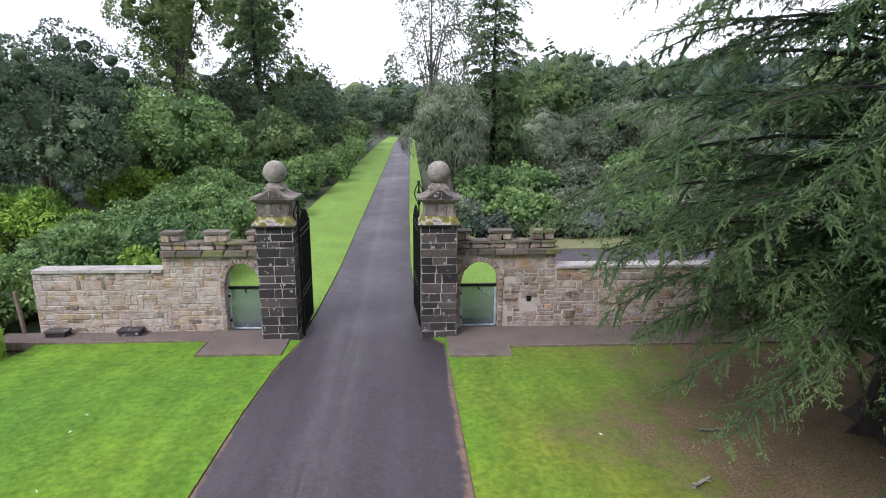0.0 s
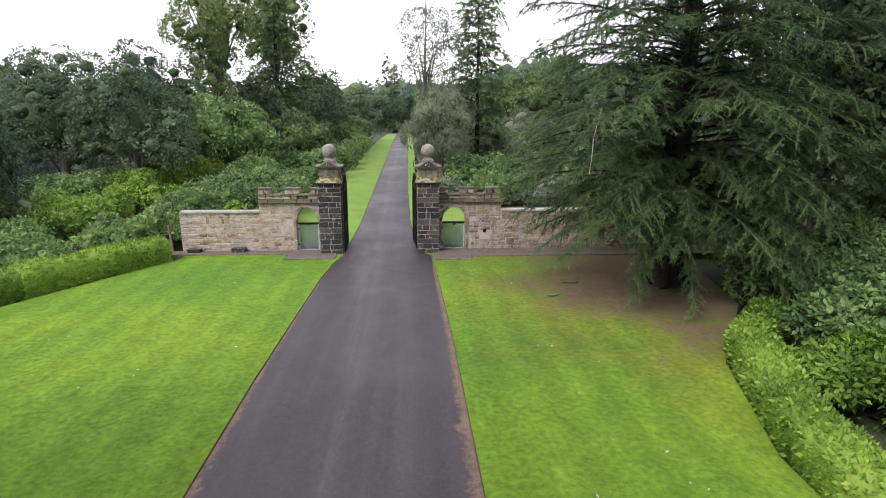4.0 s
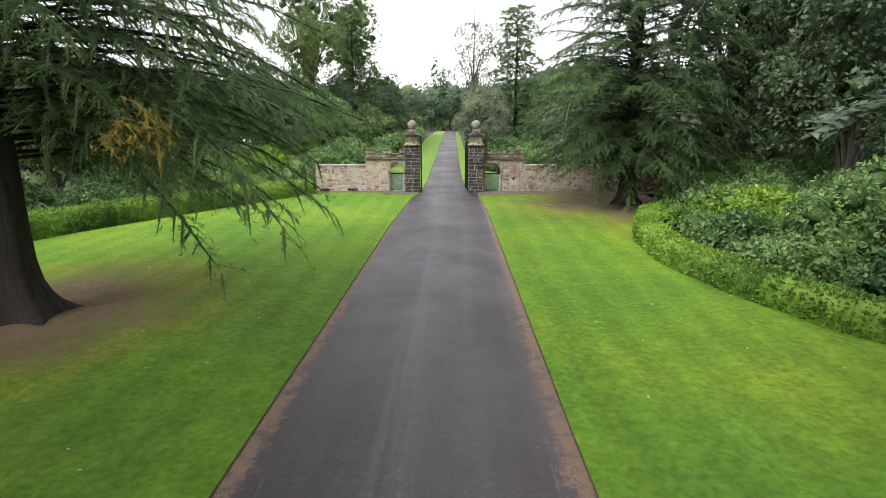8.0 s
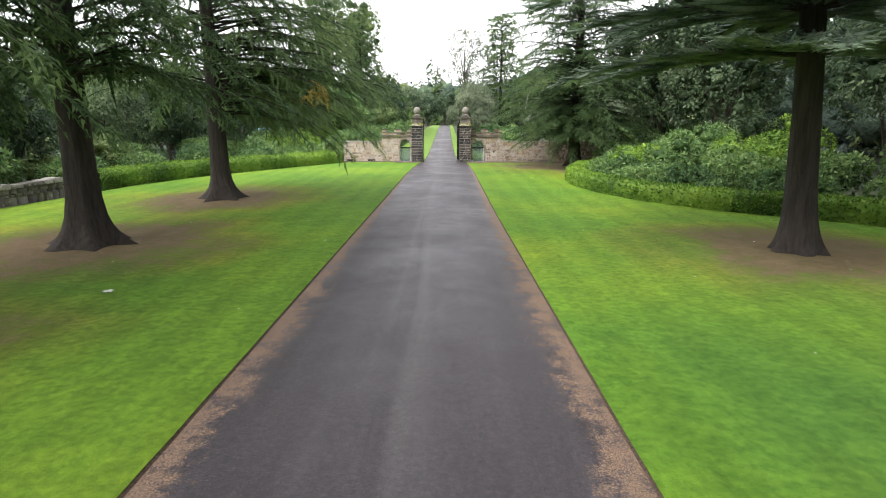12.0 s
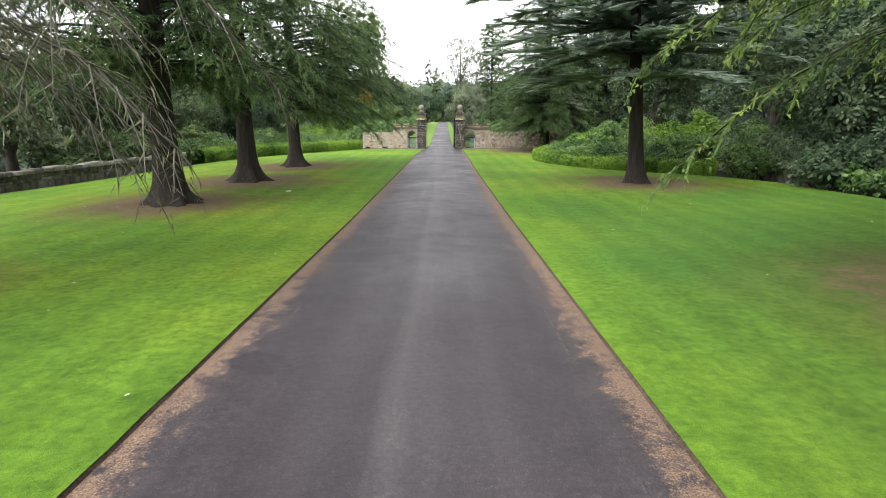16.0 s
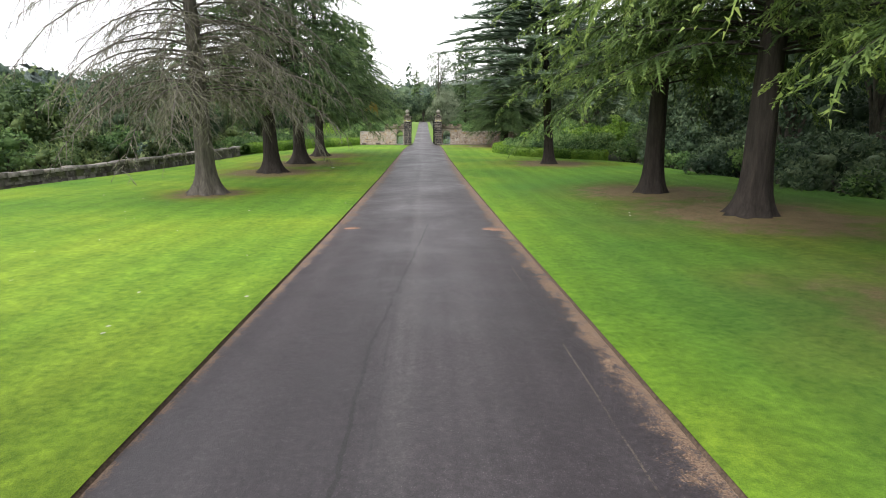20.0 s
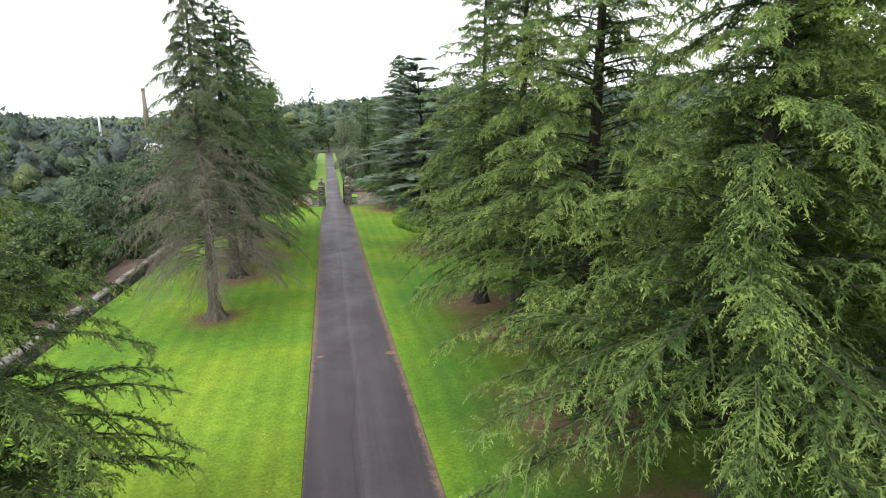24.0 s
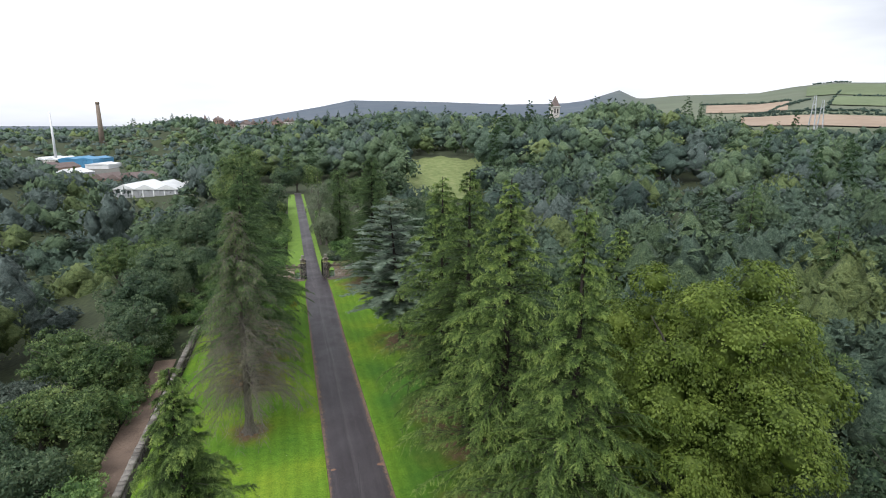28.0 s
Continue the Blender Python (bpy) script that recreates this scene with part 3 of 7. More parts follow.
gx, gy = spread(241, 3600, 3.0), spread(241, 3600, 3.0) - 40
X, Y = np.meshgrid(gx, gy, indexing="ij")
idx = np.arange(X.size).reshape(X.shape)
gf = np.stack([idx[:-1, :-1], idx[1:, :-1], idx[1:, 1:], idx[:-1, 1:]], -1).reshape(-1, 4)


def country_mat():
    """Rough woodland floor near by; further off pasture and stubble, then hills with distance haze painted into their
    colour.
    """
    m, n, l, b = material("country_ground", 0.95)
    pos = n.new("ShaderNodeNewGeometry").outputs["Position"]
    near = noise_node(n, l, 1.2, 5.0, pos)
    field = n.new("ShaderNodeTexVoronoi")
    field.inputs["Scale"].default_value = 0.0035
    l.new(pos, field.inputs["Vector"])
    c0 = ramp(n, l, near.outputs["Fac"], (0.3, (0.02, 0.03, 0.012)), (0.7, (0.06, 0.075, 0.03)))
    sep = n.new("ShaderNodeSeparateColor")
    l.new(field.outputs["Color"], sep.inputs[0])
    c1 = ramp(n, l, sep.outputs[0], (0.0, (0.10, 0.13, 0.07)), (0.35, (0.16, 0.20, 0.09)), (0.6, (0.12, 0.15, 0.08)), (0.8, (0.19, 0.21, 0.12)))
    rough = noise_node(n, l, 0.012, 6.0, pos)
    c1 = mix(n, l, "MULTIPLY", 0.8, c1, ramp(n, l, rough.outputs["Fac"], (0.35, (0.5, 0.52, 0.5)), (0.65, (1.1, 1.1, 1.1))))
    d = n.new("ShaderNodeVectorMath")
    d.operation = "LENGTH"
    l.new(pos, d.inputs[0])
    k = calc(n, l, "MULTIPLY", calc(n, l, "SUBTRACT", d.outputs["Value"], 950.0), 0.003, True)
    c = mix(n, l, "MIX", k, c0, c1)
    # blue-grey haze painted in with distance; the eastern hills turn dull olive
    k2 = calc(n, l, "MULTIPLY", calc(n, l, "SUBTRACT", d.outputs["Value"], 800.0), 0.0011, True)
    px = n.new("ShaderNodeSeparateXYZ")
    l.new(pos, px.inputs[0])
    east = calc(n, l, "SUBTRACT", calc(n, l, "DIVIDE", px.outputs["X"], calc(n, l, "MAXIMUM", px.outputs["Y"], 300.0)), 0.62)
    haze_tint = ramp(n, l, east, (0.0, (0.075, 0.1, 0.165)), (0.16, (0.12, 0.142, 0.1)))
    c = mix(n, l, "MIX", calc(n, l, "MULTIPLY", k2, 0.75), c, haze_tint)
    l.new(c, b.inputs["Base Color"])
    return m


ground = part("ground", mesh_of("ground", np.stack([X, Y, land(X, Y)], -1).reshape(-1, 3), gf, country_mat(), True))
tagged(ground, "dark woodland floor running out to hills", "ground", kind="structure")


def strip(name, x0f, x1f, ys, nx, lift, mat, label, category, zf=None):
    """A sheet between two edges given along y, laid on the drive's level."""
    ys = np.asarray(ys, float)
    t = np.linspace(0, 1, nx)
    x = np.array([x0f(y) for y in ys])[:, None] * (1 - t) + np.array([x1f(y) for y in ys])[:, None] * t
    yy = np.repeat(ys[:, None], nx, 1)
    z = level(yy) + lift
    if zf is not None:
        z = z + zf(x, yy)
    i = np.arange(x.size).reshape(x.shape)
    f = np.stack([i[:-1, :-1], i[:-1, 1:], i[1:, 1:], i[1:, :-1]], -1).reshape(-1, 4)
    ob = part(name, mesh_of(name, np.stack([x, yy, z], -1).reshape(-1, 3), f, mat, True))
    return tagged(ob, label, category, kind="structure")


def camber(x, y):
    return -0.06 * (x / 2.6) ** 2


def bank(x, y):
    """Lawns lie a hand above the drive's edge and lift a little outwards."""
    return 0.0012 * np.maximum(np.abs(x) - 3, 0) ** 2 * smooth01((-y - 20) / 25)


YS = np.concatenate([np.arange(-130, 10, 1.0), np.arange(10, 16, 0.35), np.arange(16, 136, 1.5)])
road = strip("road", lambda y: -road_left(y), road_right, YS, 61, 0.06, M_ASPHALT, "damp grey asphalt drive between mown lawns", "road", camber)


def add_litter(ob):
    """Brown needle litter thickens towards the edges of the drive, most under the trees: a vertex attribute."""
    me = ob.data
    co = np.empty(len(me.vertices) * 3, np.float32)
    me.vertices.foreach_get("co", co)
    co = co.reshape(-1, 3)
    right = co[:, 0] > 0
    edge = np.where(right, road_right(co[:, 1]), road_left(co[:, 1])) - np.abs(co[:, 0])
    w = np.where(right, np.interp(co[:, 1], (-130, -62, -45, -30, -8, 4, 10, 13), (0.3, 0.42, 0.58, 0.66, 0.4, 0.25, 0.16, 0.02)), np.interp(co[:, 1], (-130, -66, -58, -45, -30, -8, 4, 10, 13), (0.05, 0.08, 0.26, 0.58, 0.66, 0.3, 0.12, 0.08, 0.02)))
    k = np.clip(1.3 - edge / w, 0, 1)
    me.attributes.new("litter", "FLOAT", "POINT").data.foreach_set("value", k.astype(np.float32))


add_litter(road)


def lawn_left(y):
    return np.interp(y, (-130, -16, -8, -3, 3.2, 12.4), (-19.0, -18.4, -17.6, -16.4, -13.5, -8.9))


def lawn_right(y):
    return np.interp(y, (-130, -24, -21, -16.5, -13.6, -10.6, -7.2, -3.5, 0.5, 5, 12.1), (17.6, 17.6, 16.4, 11.9, 9.7, 8.6, 7.9, 8.1, 9.4, 12.5, 14.0))


def edge_gap(y, s):
    return road_half(y, s) + 0.01 + 0.014 * noise.noise((s * 3.0, y * 1.3, 9))


ys_g = np.concatenate([np.arange(-130, 12.4, 0.5), [12.5, 13.0]])
TREES_L = [(-10.2, -12.9), (-10.0, -23.2), (-10.0, -31.7), (-9.63, -43.8), (-10.5, -71.6)]
TREES_R = [(11.2, 7.6), (10.35, -24.0), (10.5, -44.2), (11.1, -51.0), (10.2, -62.5), (10.6, -71.8)]


def add_bare(ob):
    """Where trees keep rain and light away the turf is thin: a vertex attribute round every trunk."""
    me = ob.data
    co = np.empty(len(me.vertices) * 3, np.float32)
    me.vertices.foreach_get("co", co)
    co = co.reshape(-1, 3)
    k = np.zeros(len(co))
    for (tx, ty), reach in zip(TREES_L + TREES_R, (5.4, 5.2, 4.6, 2.4, 3.0, 8.2, 4.8, 4.6, 5.2, 5.4, 4.8)):
        d = np.hypot(co[:, 0] - tx, (co[:, 1] - ty) * 0.9)
        wob = np.array([noise.noise((x * 0.45, y * 0.45, 2.0)) for x, y in co[:, :2]])
        k = np.maximum(k, np.clip(1.15 - d / (reach * (1 + 0.35 * wob)), 0, 1))
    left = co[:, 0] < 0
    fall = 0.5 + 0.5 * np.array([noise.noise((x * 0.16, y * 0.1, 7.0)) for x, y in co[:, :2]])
    # left: paler turf; right: shade under the trees painted into the lawn colour
    sward_shade = np.where(left, 0.95 * smooth01((-46 - co[:, 1]) / 16), -1.1 * smooth01((-22 - co[:, 1]) / 12) * smooth01((np.abs(co[:, 0]) - 2.8) / 2.4)) * (0.55 + 0.6 * fall)
    me.attributes.new("sward_shade", "FLOAT", "POINT").data.foreach_set("value", sward_shade.astype(np.float32))
    at = me.attributes.new("bare", "FLOAT", "POINT")
    at.data.foreach_set("value", np.clip(k * 1.15, 0, 1).astype(np.float32))


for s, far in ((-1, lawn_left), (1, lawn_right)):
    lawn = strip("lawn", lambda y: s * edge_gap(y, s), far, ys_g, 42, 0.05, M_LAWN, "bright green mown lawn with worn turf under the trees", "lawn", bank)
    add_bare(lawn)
    strip("lawn_edge", lambda y: s * (road_half(y, s) - 0.012), lambda y: s * (edge_gap(y, s) + 0.02), ys_g, 2, 0.03, M_EARTH, "dark cut soil edge between lawn and drive", "lawn edge", lambda x, y: np.where(np.abs(x) > road_half(y, s) + 0.003, 0.014, -0.035))

# ---- trees ----
def trunk_mesh(name, height, r0, mat, seed, flare=1.0, lean=0.0, sides=20):
    """A tapered trunk with a fluted, spreading foot."""
    rng = np.random.default_rng(seed)
    hs = np.concatenate([[-0.3, 0.0, 0.12, 0.3, 0.55, 0.9, 1.4, 2.2], np.linspace(3.5, height, 9)])
    a = np.linspace(0, 2 * np.pi, sides, endpoint=False)
    lobes = int(rng.integers(5, 8))
    ph = rng.uniform(0, 6.28)
    v = []
    for h in hs:
        k = flare * np.exp(-max(h, 0) / 0.5)
        r = r0 * (1 - 0.93 * max(h, 0) / height) * (1 + 1.25 * k)
        rr = r * (1 + (0.26 * k + 0.06) * np.cos(lobes * a + ph) + 0.05 * np.cos(3 * a + ph * 2 + h) + 0.10 * k * np.cos(2 * lobes * a))
        v.append(np.stack([rr * np.cos(a) + lean * h, rr * np.sin(a), np.full(sides, h)], -1))
    i, j = np.meshgrid(np.arange(len(hs) - 1), np.arange(sides), indexing="ij")
    f = np.stack([i * sides + j, i * sides + (j + 1) % sides, (i + 1) * sides + (j + 1) % sides, (i + 1) * sides + j], -1).reshape(-1, 4)
    return mesh_of(name, np.concatenate(v), f, mat, True)


def conifer_arrays(seed, height, foot, radius, branches, twigs, cards, droop=0.42, rise=0.25, card=(0.2, 0.06), power=0.9, hang=0.75, ragged=0.3, flat=0.0, tip=0.55, skirt=0.72, fan=0.3, arc=None, tier=0.0, web=0.32, near=11.0):
    """Boughs as arched arms from the trunk. Side twigs leave every bough by turns and hang over like a curtain;
    each twig is a narrow keel of packed needles fringed with pointed sprigs.
    Returns the needles (vertices, faces, painted tip light per vertex), the bare boughs and the twigs' lines."""
    rng = np.random.default_rng(seed)
    B, K, C = branches, twigs, cards
    up = np.array([0, 0, 1.0])
    u = (np.arange(B) + rng.uniform(0, 1, B)) / B
    h = foot + (height - foot) * u ** 1.28 * 0.99
    if tier:
        h = foot + np.round((h - foot) / tier) * tier + rng.uniform(-0.1, 0.1, B)
    az = np.arange(B) * 2.39996 + rng.uniform(-0.5, 0.5, B)
    if arc:
        az = arc[0] + (arc[1] - arc[0]) * (np.arange(B) * 0.618 % 1.0)
    q = (h - foot) / (height - foot)
    R = (radius * np.clip(1 - q, 0, 1) ** power * np.minimum(1, skirt + q * 2.2) + tip) * (1 + ragged * rng.uniform(-1, 0.6, B))
    out = np.stack([np.cos(az), np.sin(az), 0 * az], -1)
    side = np.stack([-np.sin(az), np.cos(az), 0 * az], -1)
    dr, ri = droop * rng.uniform(0.6, 1.5, B), rise * rng.uniform(0.4, 1.6, B) + 0.22 * q

    def arm(s):
        z = h[:, None] + R[:, None] * (ri[:, None] * s - dr[:, None] * s ** 2 - 0.16 * hang * (1 - flat) * s ** 5)
        bend = 0.14 * np.sin(az * 7)[:, None] * R[:, None] * s ** 2
        return out[:, None] * (R[:, None] * s)[..., None] + side[:, None] * bend[..., None] + up * z[..., None]

    boughs = tubes(arm(np.linspace(0, 0.97, 6)[None].repeat(B, 0)), (0.012 + 0.006 * R)[:, None] * np.linspace(1, 0.2, 6)[None], 4)
    s = 0.08 + 0.92 * ((np.arange(K)[None] + rng.uniform(0, 1, (B, K))) / K) ** 0.8
    p = arm(s)
    tang = unit(arm(np.minimum(s + 0.04, 1.04)) - arm(s - 0.04))
    sg = np.where((np.arange(K)[None] + np.arange(B)[:, None]) % 2 == 0, 1.0, -1.0)
    tl = (fan * R[:, None] * np.clip(1.08 - s, 0, 1) ** 0.7 + 0.3) * rng.uniform(0.5, 1.25, (B, K))
    td = unit(side[:, None] * (sg * rng.uniform(0.25, 1.05, (B, K)))[..., None] + tang * rng.uniform(0.3, 1.0, (B, K, 1)) + up * rng.normal(0.05, 0.22 * (1 - flat), (B, K, 1)))
    hg = hang * (1 - flat) * rng.uniform(0.15, 1.3, (B, K))
    lat = unit(np.cross(td, up))

    def twig(t):
        """Points and ways along the twigs at t (B, K, n)."""
        a = p[:, :, None] + td[:, :, None] * (tl[..., None] * t)[..., None] - up * (hg[..., None] * tl[..., None] * t ** 1.8)[..., None]
        w = unit(td[:, :, None] - up * (1.8 * hg[..., None] * np.maximum(t, 0.02) ** 0.8)[..., None])
        return a, w

    # fringe of sprigs
    t = np.clip((np.arange(C) + rng.uniform(0, 1, (B, K, C))) / C, 0, 1)
    flip = np.where(np.arange(C) % 2 == 0, 1.0, -1.0)[None, None, :, None]
    cp, cw = twig(t)
    cp = cp + rng.normal(0, 0.035, cp.shape)
    cd = unit(lat[:, :, None] * flip * rng.uniform(0.1, 1.1, (B, K, C, 1)) + cw * rng.uniform(0.3, 0.9, (B, K, C, 1)) + up * rng.normal(-0.5 * hang, 0.3, (B, K, C, 1)) * (1 - flat) + rng.normal(0, 0.15, (B, K, C, 3)))
    nz = unit(up + out[:, None, None] * 0.3 * (1 - flat) + rng.normal(0, 0.4 - 0.2 * flat, (B, K, C, 3)))
    cs = unit(np.cross(cd, nz))
    n = B * K * C
    L = (card[0] * rng.uniform(0.5, 1.5, (B, K, C)) * (1.15 - 0.4 * t) * np.clip(0.55 + 0.6 * tl, 0.7, 1.3)[..., None]).ravel()
    W = card[1] * rng.uniform(0.7, 1.35, n)
    high = np.repeat((h > near) & (R > 1.8), K * C)
    full = rng.uniform(0, 1, (B, K)) < np.clip(R / 1.7, 0.35, 1)[:, None]
    keep = (~high | (rng.uniform(0, 1, n) < 0.42)) & np.repeat(full.ravel(), C)
    L, W = np.where(high, L * 1.4, L)[keep], np.where(high, W * 1.6, W)[keep]
    # rises from shaded inside to lit tips, painted along bough and twig
    tip_light = np.clip(0.08 + 0.34 * s[..., None] + 0.42 * t + rng.normal(0, 0.1, (B, K, 1)), 0, 1).ravel()[keep].repeat(3)
    pieces, tones = [leaf_tris(cp.reshape(-1, 3)[keep], cd.reshape(-1, 3)[keep], cs.reshape(-1, 3)[keep], L, W)], [tip_light]
    if web:
        # keels of the twigs and ridges of the boughs, inner ends painted darker as shade
        def keel(a, across, half, tone):
            N, S = half.shape
            v = np.stack([a - across * half[..., None] - up * (half * 0.5)[..., None], a, a + across * half[..., None] - up * (half * 0.5)[..., None]], 2)
            g = np.arange(N * S * 3).reshape(N, S, 3)
            f = np.concatenate([np.stack([g[:, :-1, k], g[:, 1:, k], g[:, 1:, k + 1], g[:, :-1, k + 1]], -1).reshape(-1, 4) for k in (0, 1)])
            return (v.reshape(-1, 3), halves(f)), np.broadcast_to(tone[..., None], (N, S, 3)).ravel()

        ts = np.array([0.0, 0.45, 1.0])
        ka, kw = twig(np.broadcast_to(ts, (B, K, 3)))
        wide = web * (0.09 * tl[..., None] + 0.035) * np.array([0.7, 1.0, 0.06]) * rng.uniform(0.7, 1.3, (B, K, 3)) * np.where(full, 1.0, 0.04)[..., None]
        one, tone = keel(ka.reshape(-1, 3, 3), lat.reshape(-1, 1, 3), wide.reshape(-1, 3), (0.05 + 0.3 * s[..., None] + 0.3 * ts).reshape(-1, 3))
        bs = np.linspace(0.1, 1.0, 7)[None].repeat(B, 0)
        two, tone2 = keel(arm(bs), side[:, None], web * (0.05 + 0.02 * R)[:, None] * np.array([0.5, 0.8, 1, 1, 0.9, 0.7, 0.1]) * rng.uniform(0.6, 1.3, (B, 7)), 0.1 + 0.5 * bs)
        pieces += [one, two]
        tones += [tone, tone2]
    v, f = join(*pieces)
    lines = twig(np.broadcast_to(np.linspace(0, 1, 4), (B, K, 4)))[0].reshape(-1, 4, 3)
    return (v, f, np.concatenate(tones)), boughs, lines


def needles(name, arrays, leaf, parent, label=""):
    v, f, tip_light = arrays
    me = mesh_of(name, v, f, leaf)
    me.attributes.new("lit_growth", "FLOAT", "POINT").data.foreach_set("value", tip_light.astype(np.float32))
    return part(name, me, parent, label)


def conifer(seed, x, y, height, trunk_r, foot, radius, leaf, bark, label, name="conifer_tree", branches=140, twigs=16, cards=14, group="avenue conifers", turn=0.0, z=None, flare=1.0, bare=False, lean=0.0, **kw):
    z = float(level(y)) + 0.02 if z is None else z
    tree = thing(name, label, "tree", group, at=pose(x, y, z, 0, 0, turn))
    part("trunk", trunk_mesh("trunk", height, trunk_r, bark, seed, flare, lean), tree)
    crown, boughs, lines = conifer_arrays(seed, height, foot, radius, branches, twigs, cards, **kw)
    for v in (crown[0], boughs[0]):
        v[:, 0] += lean * v[:, 2]
    part("limb_work", mesh_of("limb_work", *boughs, bark), tree, "bare brown boughs", kind="stuff")
    if bare:
        part("twig_work", mesh_of("twig_work", *tubes(lines, np.full(lines.shape[:2], 0.012) * np.array([1.4, 1.0, 0.8, 0.5]), 3), M_DEADWOOD), tree, "bare curved grey twigs", kind="stuff")
    needles("crown", crown, leaf, tree)
    return tree


HEM = "tall hemlock with drooping green boughs on the lawn"
for i, (x, y) in enumerate(TREES_L[:3]):
    conifer(11 + i, x, y, (24, 25.5, 24.5)[i], (0.42, 0.46, 0.47)[i], (4.7, 4.7, 4.4)[i], (8.0, 7.0, 6.8)[i], M_FIR, M_BARK, "dark tall hemlock standing on worn turf beside the drive", "hemlock_tree", branches=(98, 165, 200)[i], twigs=(40, 30, 30)[i], cards=(26, 20, 20)[i], droop=0.3, near=(14.0, 10.0, 10.0)[i], card=((0.14, 0.034), (0.2, 0.054), (0.2, 0.054))[i], fan=0.17, hang=0.6)
for i, (j, height, r0, foot, radius, droop, branches, twigs, cards, power, card) in enumerate((
        (0, 25.0, 0.46, 2.7, 6.8, 0.27, 380, 36, 26, 0.7, (0.14, 0.034)),
        (2, 25.6, 0.42, 4.8, 7.3, 0.34, 200, 28, 20, 0.82, (0.18, 0.055)),
        (3, 26.7, 0.47, 5.2, 7.6, 0.32, 215, 34, 24, 0.9, (0.16, 0.046)),
        (4, 26.8, 0.45, 5.1, 7.8, 0.28, 230, 36, 26, 1.0, (0.155, 0.044)),
        (5, 26.0, 0.45, 4.6, 7.9, 0.34, 240, 38, 26, 1.5, (0.155, 0.044)))):
    first = j == 0
    conifer(31 + i, *TREES_R[j], height, r0, foot, radius, M_FIR if first else M_HEMLOCK, M_BARK, HEM, "hemlock_tree", droop=droop, branches=branches, twigs=twigs, cards=cards, card=card, flare=0.7, skirt=0.72 if j < 3 else 0.88, power=power, hang=0.5 if first else 0.55, fan=0.15 if first else 0.17, tip=0.55 if j == 5 else 0.3, ragged=0.2 if first else 0.3, near=11.0 if first else (12.0 if j == 2 else 17.0))


# the long low boughs that reach out over the lawns
def low_boughs(tree, leaf, seed, height, foot, radius, count, arc, **kw):
    spray, arms, _ = conifer_arrays(seed, height, foot, radius, count, 46, 30, arc=arc, skirt=1.0, ragged=0.25, fan=0.13, tip=0.2, **kw)
    part("low_bough", mesh_of("low_bough", *arms, M_BARK), tree, "long bare bough", kind="stuff")
    needles("bough_needles", spray, leaf, tree)


low_boughs(bpy.data.objects["hemlock_tree"], M_FIR, 17, 9.0, 4.8, 8.0, 40, (-0.35, 0.85), droop=0.28, rise=0.12, power=0.15, hang=0.6, card=(0.12, 0.028))
low_boughs(bpy.data.objects["hemlock_tree.003"], M_FIR, 37, 4.8, 2.1, 4.7, 36, (-2.35, -0.1), droop=0.3, rise=0.17, power=0.1, hang=0.5, card=(0.12, 0.026))
low_boughs(bpy.data.objects["hemlock_tree.003"], M_FIR, 39, 6.0, 4.7, 6.6, 5, (2.7, 3.9), droop=0.2, rise=0.1, power=0.1, hang=0.5, card=(0.13, 0.028))
low_boughs(bpy.data.objects["hemlock_tree.003"], M_FIR, 41, 4.2, 2.5, 4.9, 13, (-3.25, -2.35), droop=0.24, rise=0.15, power=0.1, hang=0.5, card=(0.12, 0.026))
low_boughs(bpy.data.objects["hemlock_tree"], M_FIR, 18, 6.8, 3.9, 7.6, 20, (0.75, 1.65), droop=0.3, rise=0.14, power=0.2, hang=0.6, card=(0.12, 0.028))
# an old bare branch in the first hemlock, a yellowing spray on the tree across the drive
first_tree = bpy.data.objects["hemlock_tree.003"]
stick = tubes(np.array([[(6.35, 2.95, 4.6), (6.45, 3.1, 5.1), (6.6, 3.5, 5.6), (6.85, 3.9, 6.1), (7.0, 4.1, 6.45)]]) - np.array([11.2, 7.6, 0.0]), np.array([[0.017, 0.016, 0.014, 0.011, 0.006]]), 6)
part("bare_branch", mesh_of("bare_branch", *stick, M_PALEWOOD), first_tree, "bare bleached grey branch")
spray, arms, _ = conifer_arrays(8, 4.9, 4.3, 1.0, 5, 12, 16, arc=(-1.2, 0.5), droop=0.4, power=0.1, hang=0.9, fan=0.3, tip=0.1, card=(0.15, 0.045))
needles("yellow_spray", (spray[0] + np.array([-5.0, -16.6, 0.2]) - np.array([TREES_L[0][0], TREES_L[0][1], 0]), spray[1], spray[2]), M_YELLOWING, bpy.data.objects["hemlock_tree"], "yellowing needle spray")
conifer(51, *TREES_L[4], 19.2, 0.36, 2.8, 6.0, M_HEMLOCK, M_BARK, HEM, "hemlock_tree", branches=230, twigs=34, cards=26, card=(0.16, 0.048), skirt=0.95, near=30.0, power=1.05, droop=0.34, tip=0.3, fan=0.17, hang=0.6)
conifer(61, *TREES_R[1], 21, 0.4, 5.3, 7.8, M_CEDAR, M_BARK, "blue-green cedar with flat tiered branches on the lawn", "cedar_tree", branches=150, twigs=30, cards=12, tier=1.1, fan=0.22, droop=0.16, rise=0.13, hang=0.26, flat=0.75, card=(0.24, 0.085), power=0.55, ragged=0.4, flare=0.6, web=1.4, lean=-0.08)
dead = conifer(71, *TREES_L[3], 22.9, 0.4, 4.0, 6.6, M_DEADTWIG, M_BARK_GREY, "dying conifer with bare grey-brown drooping twigs", "dying_conifer", branches=210, twigs=26, cards=7, card=(0.34, 0.024), droop=0.42, hang=0.8, power=1.05, web=0, bare=True, fan=0.24, ragged=0.45)
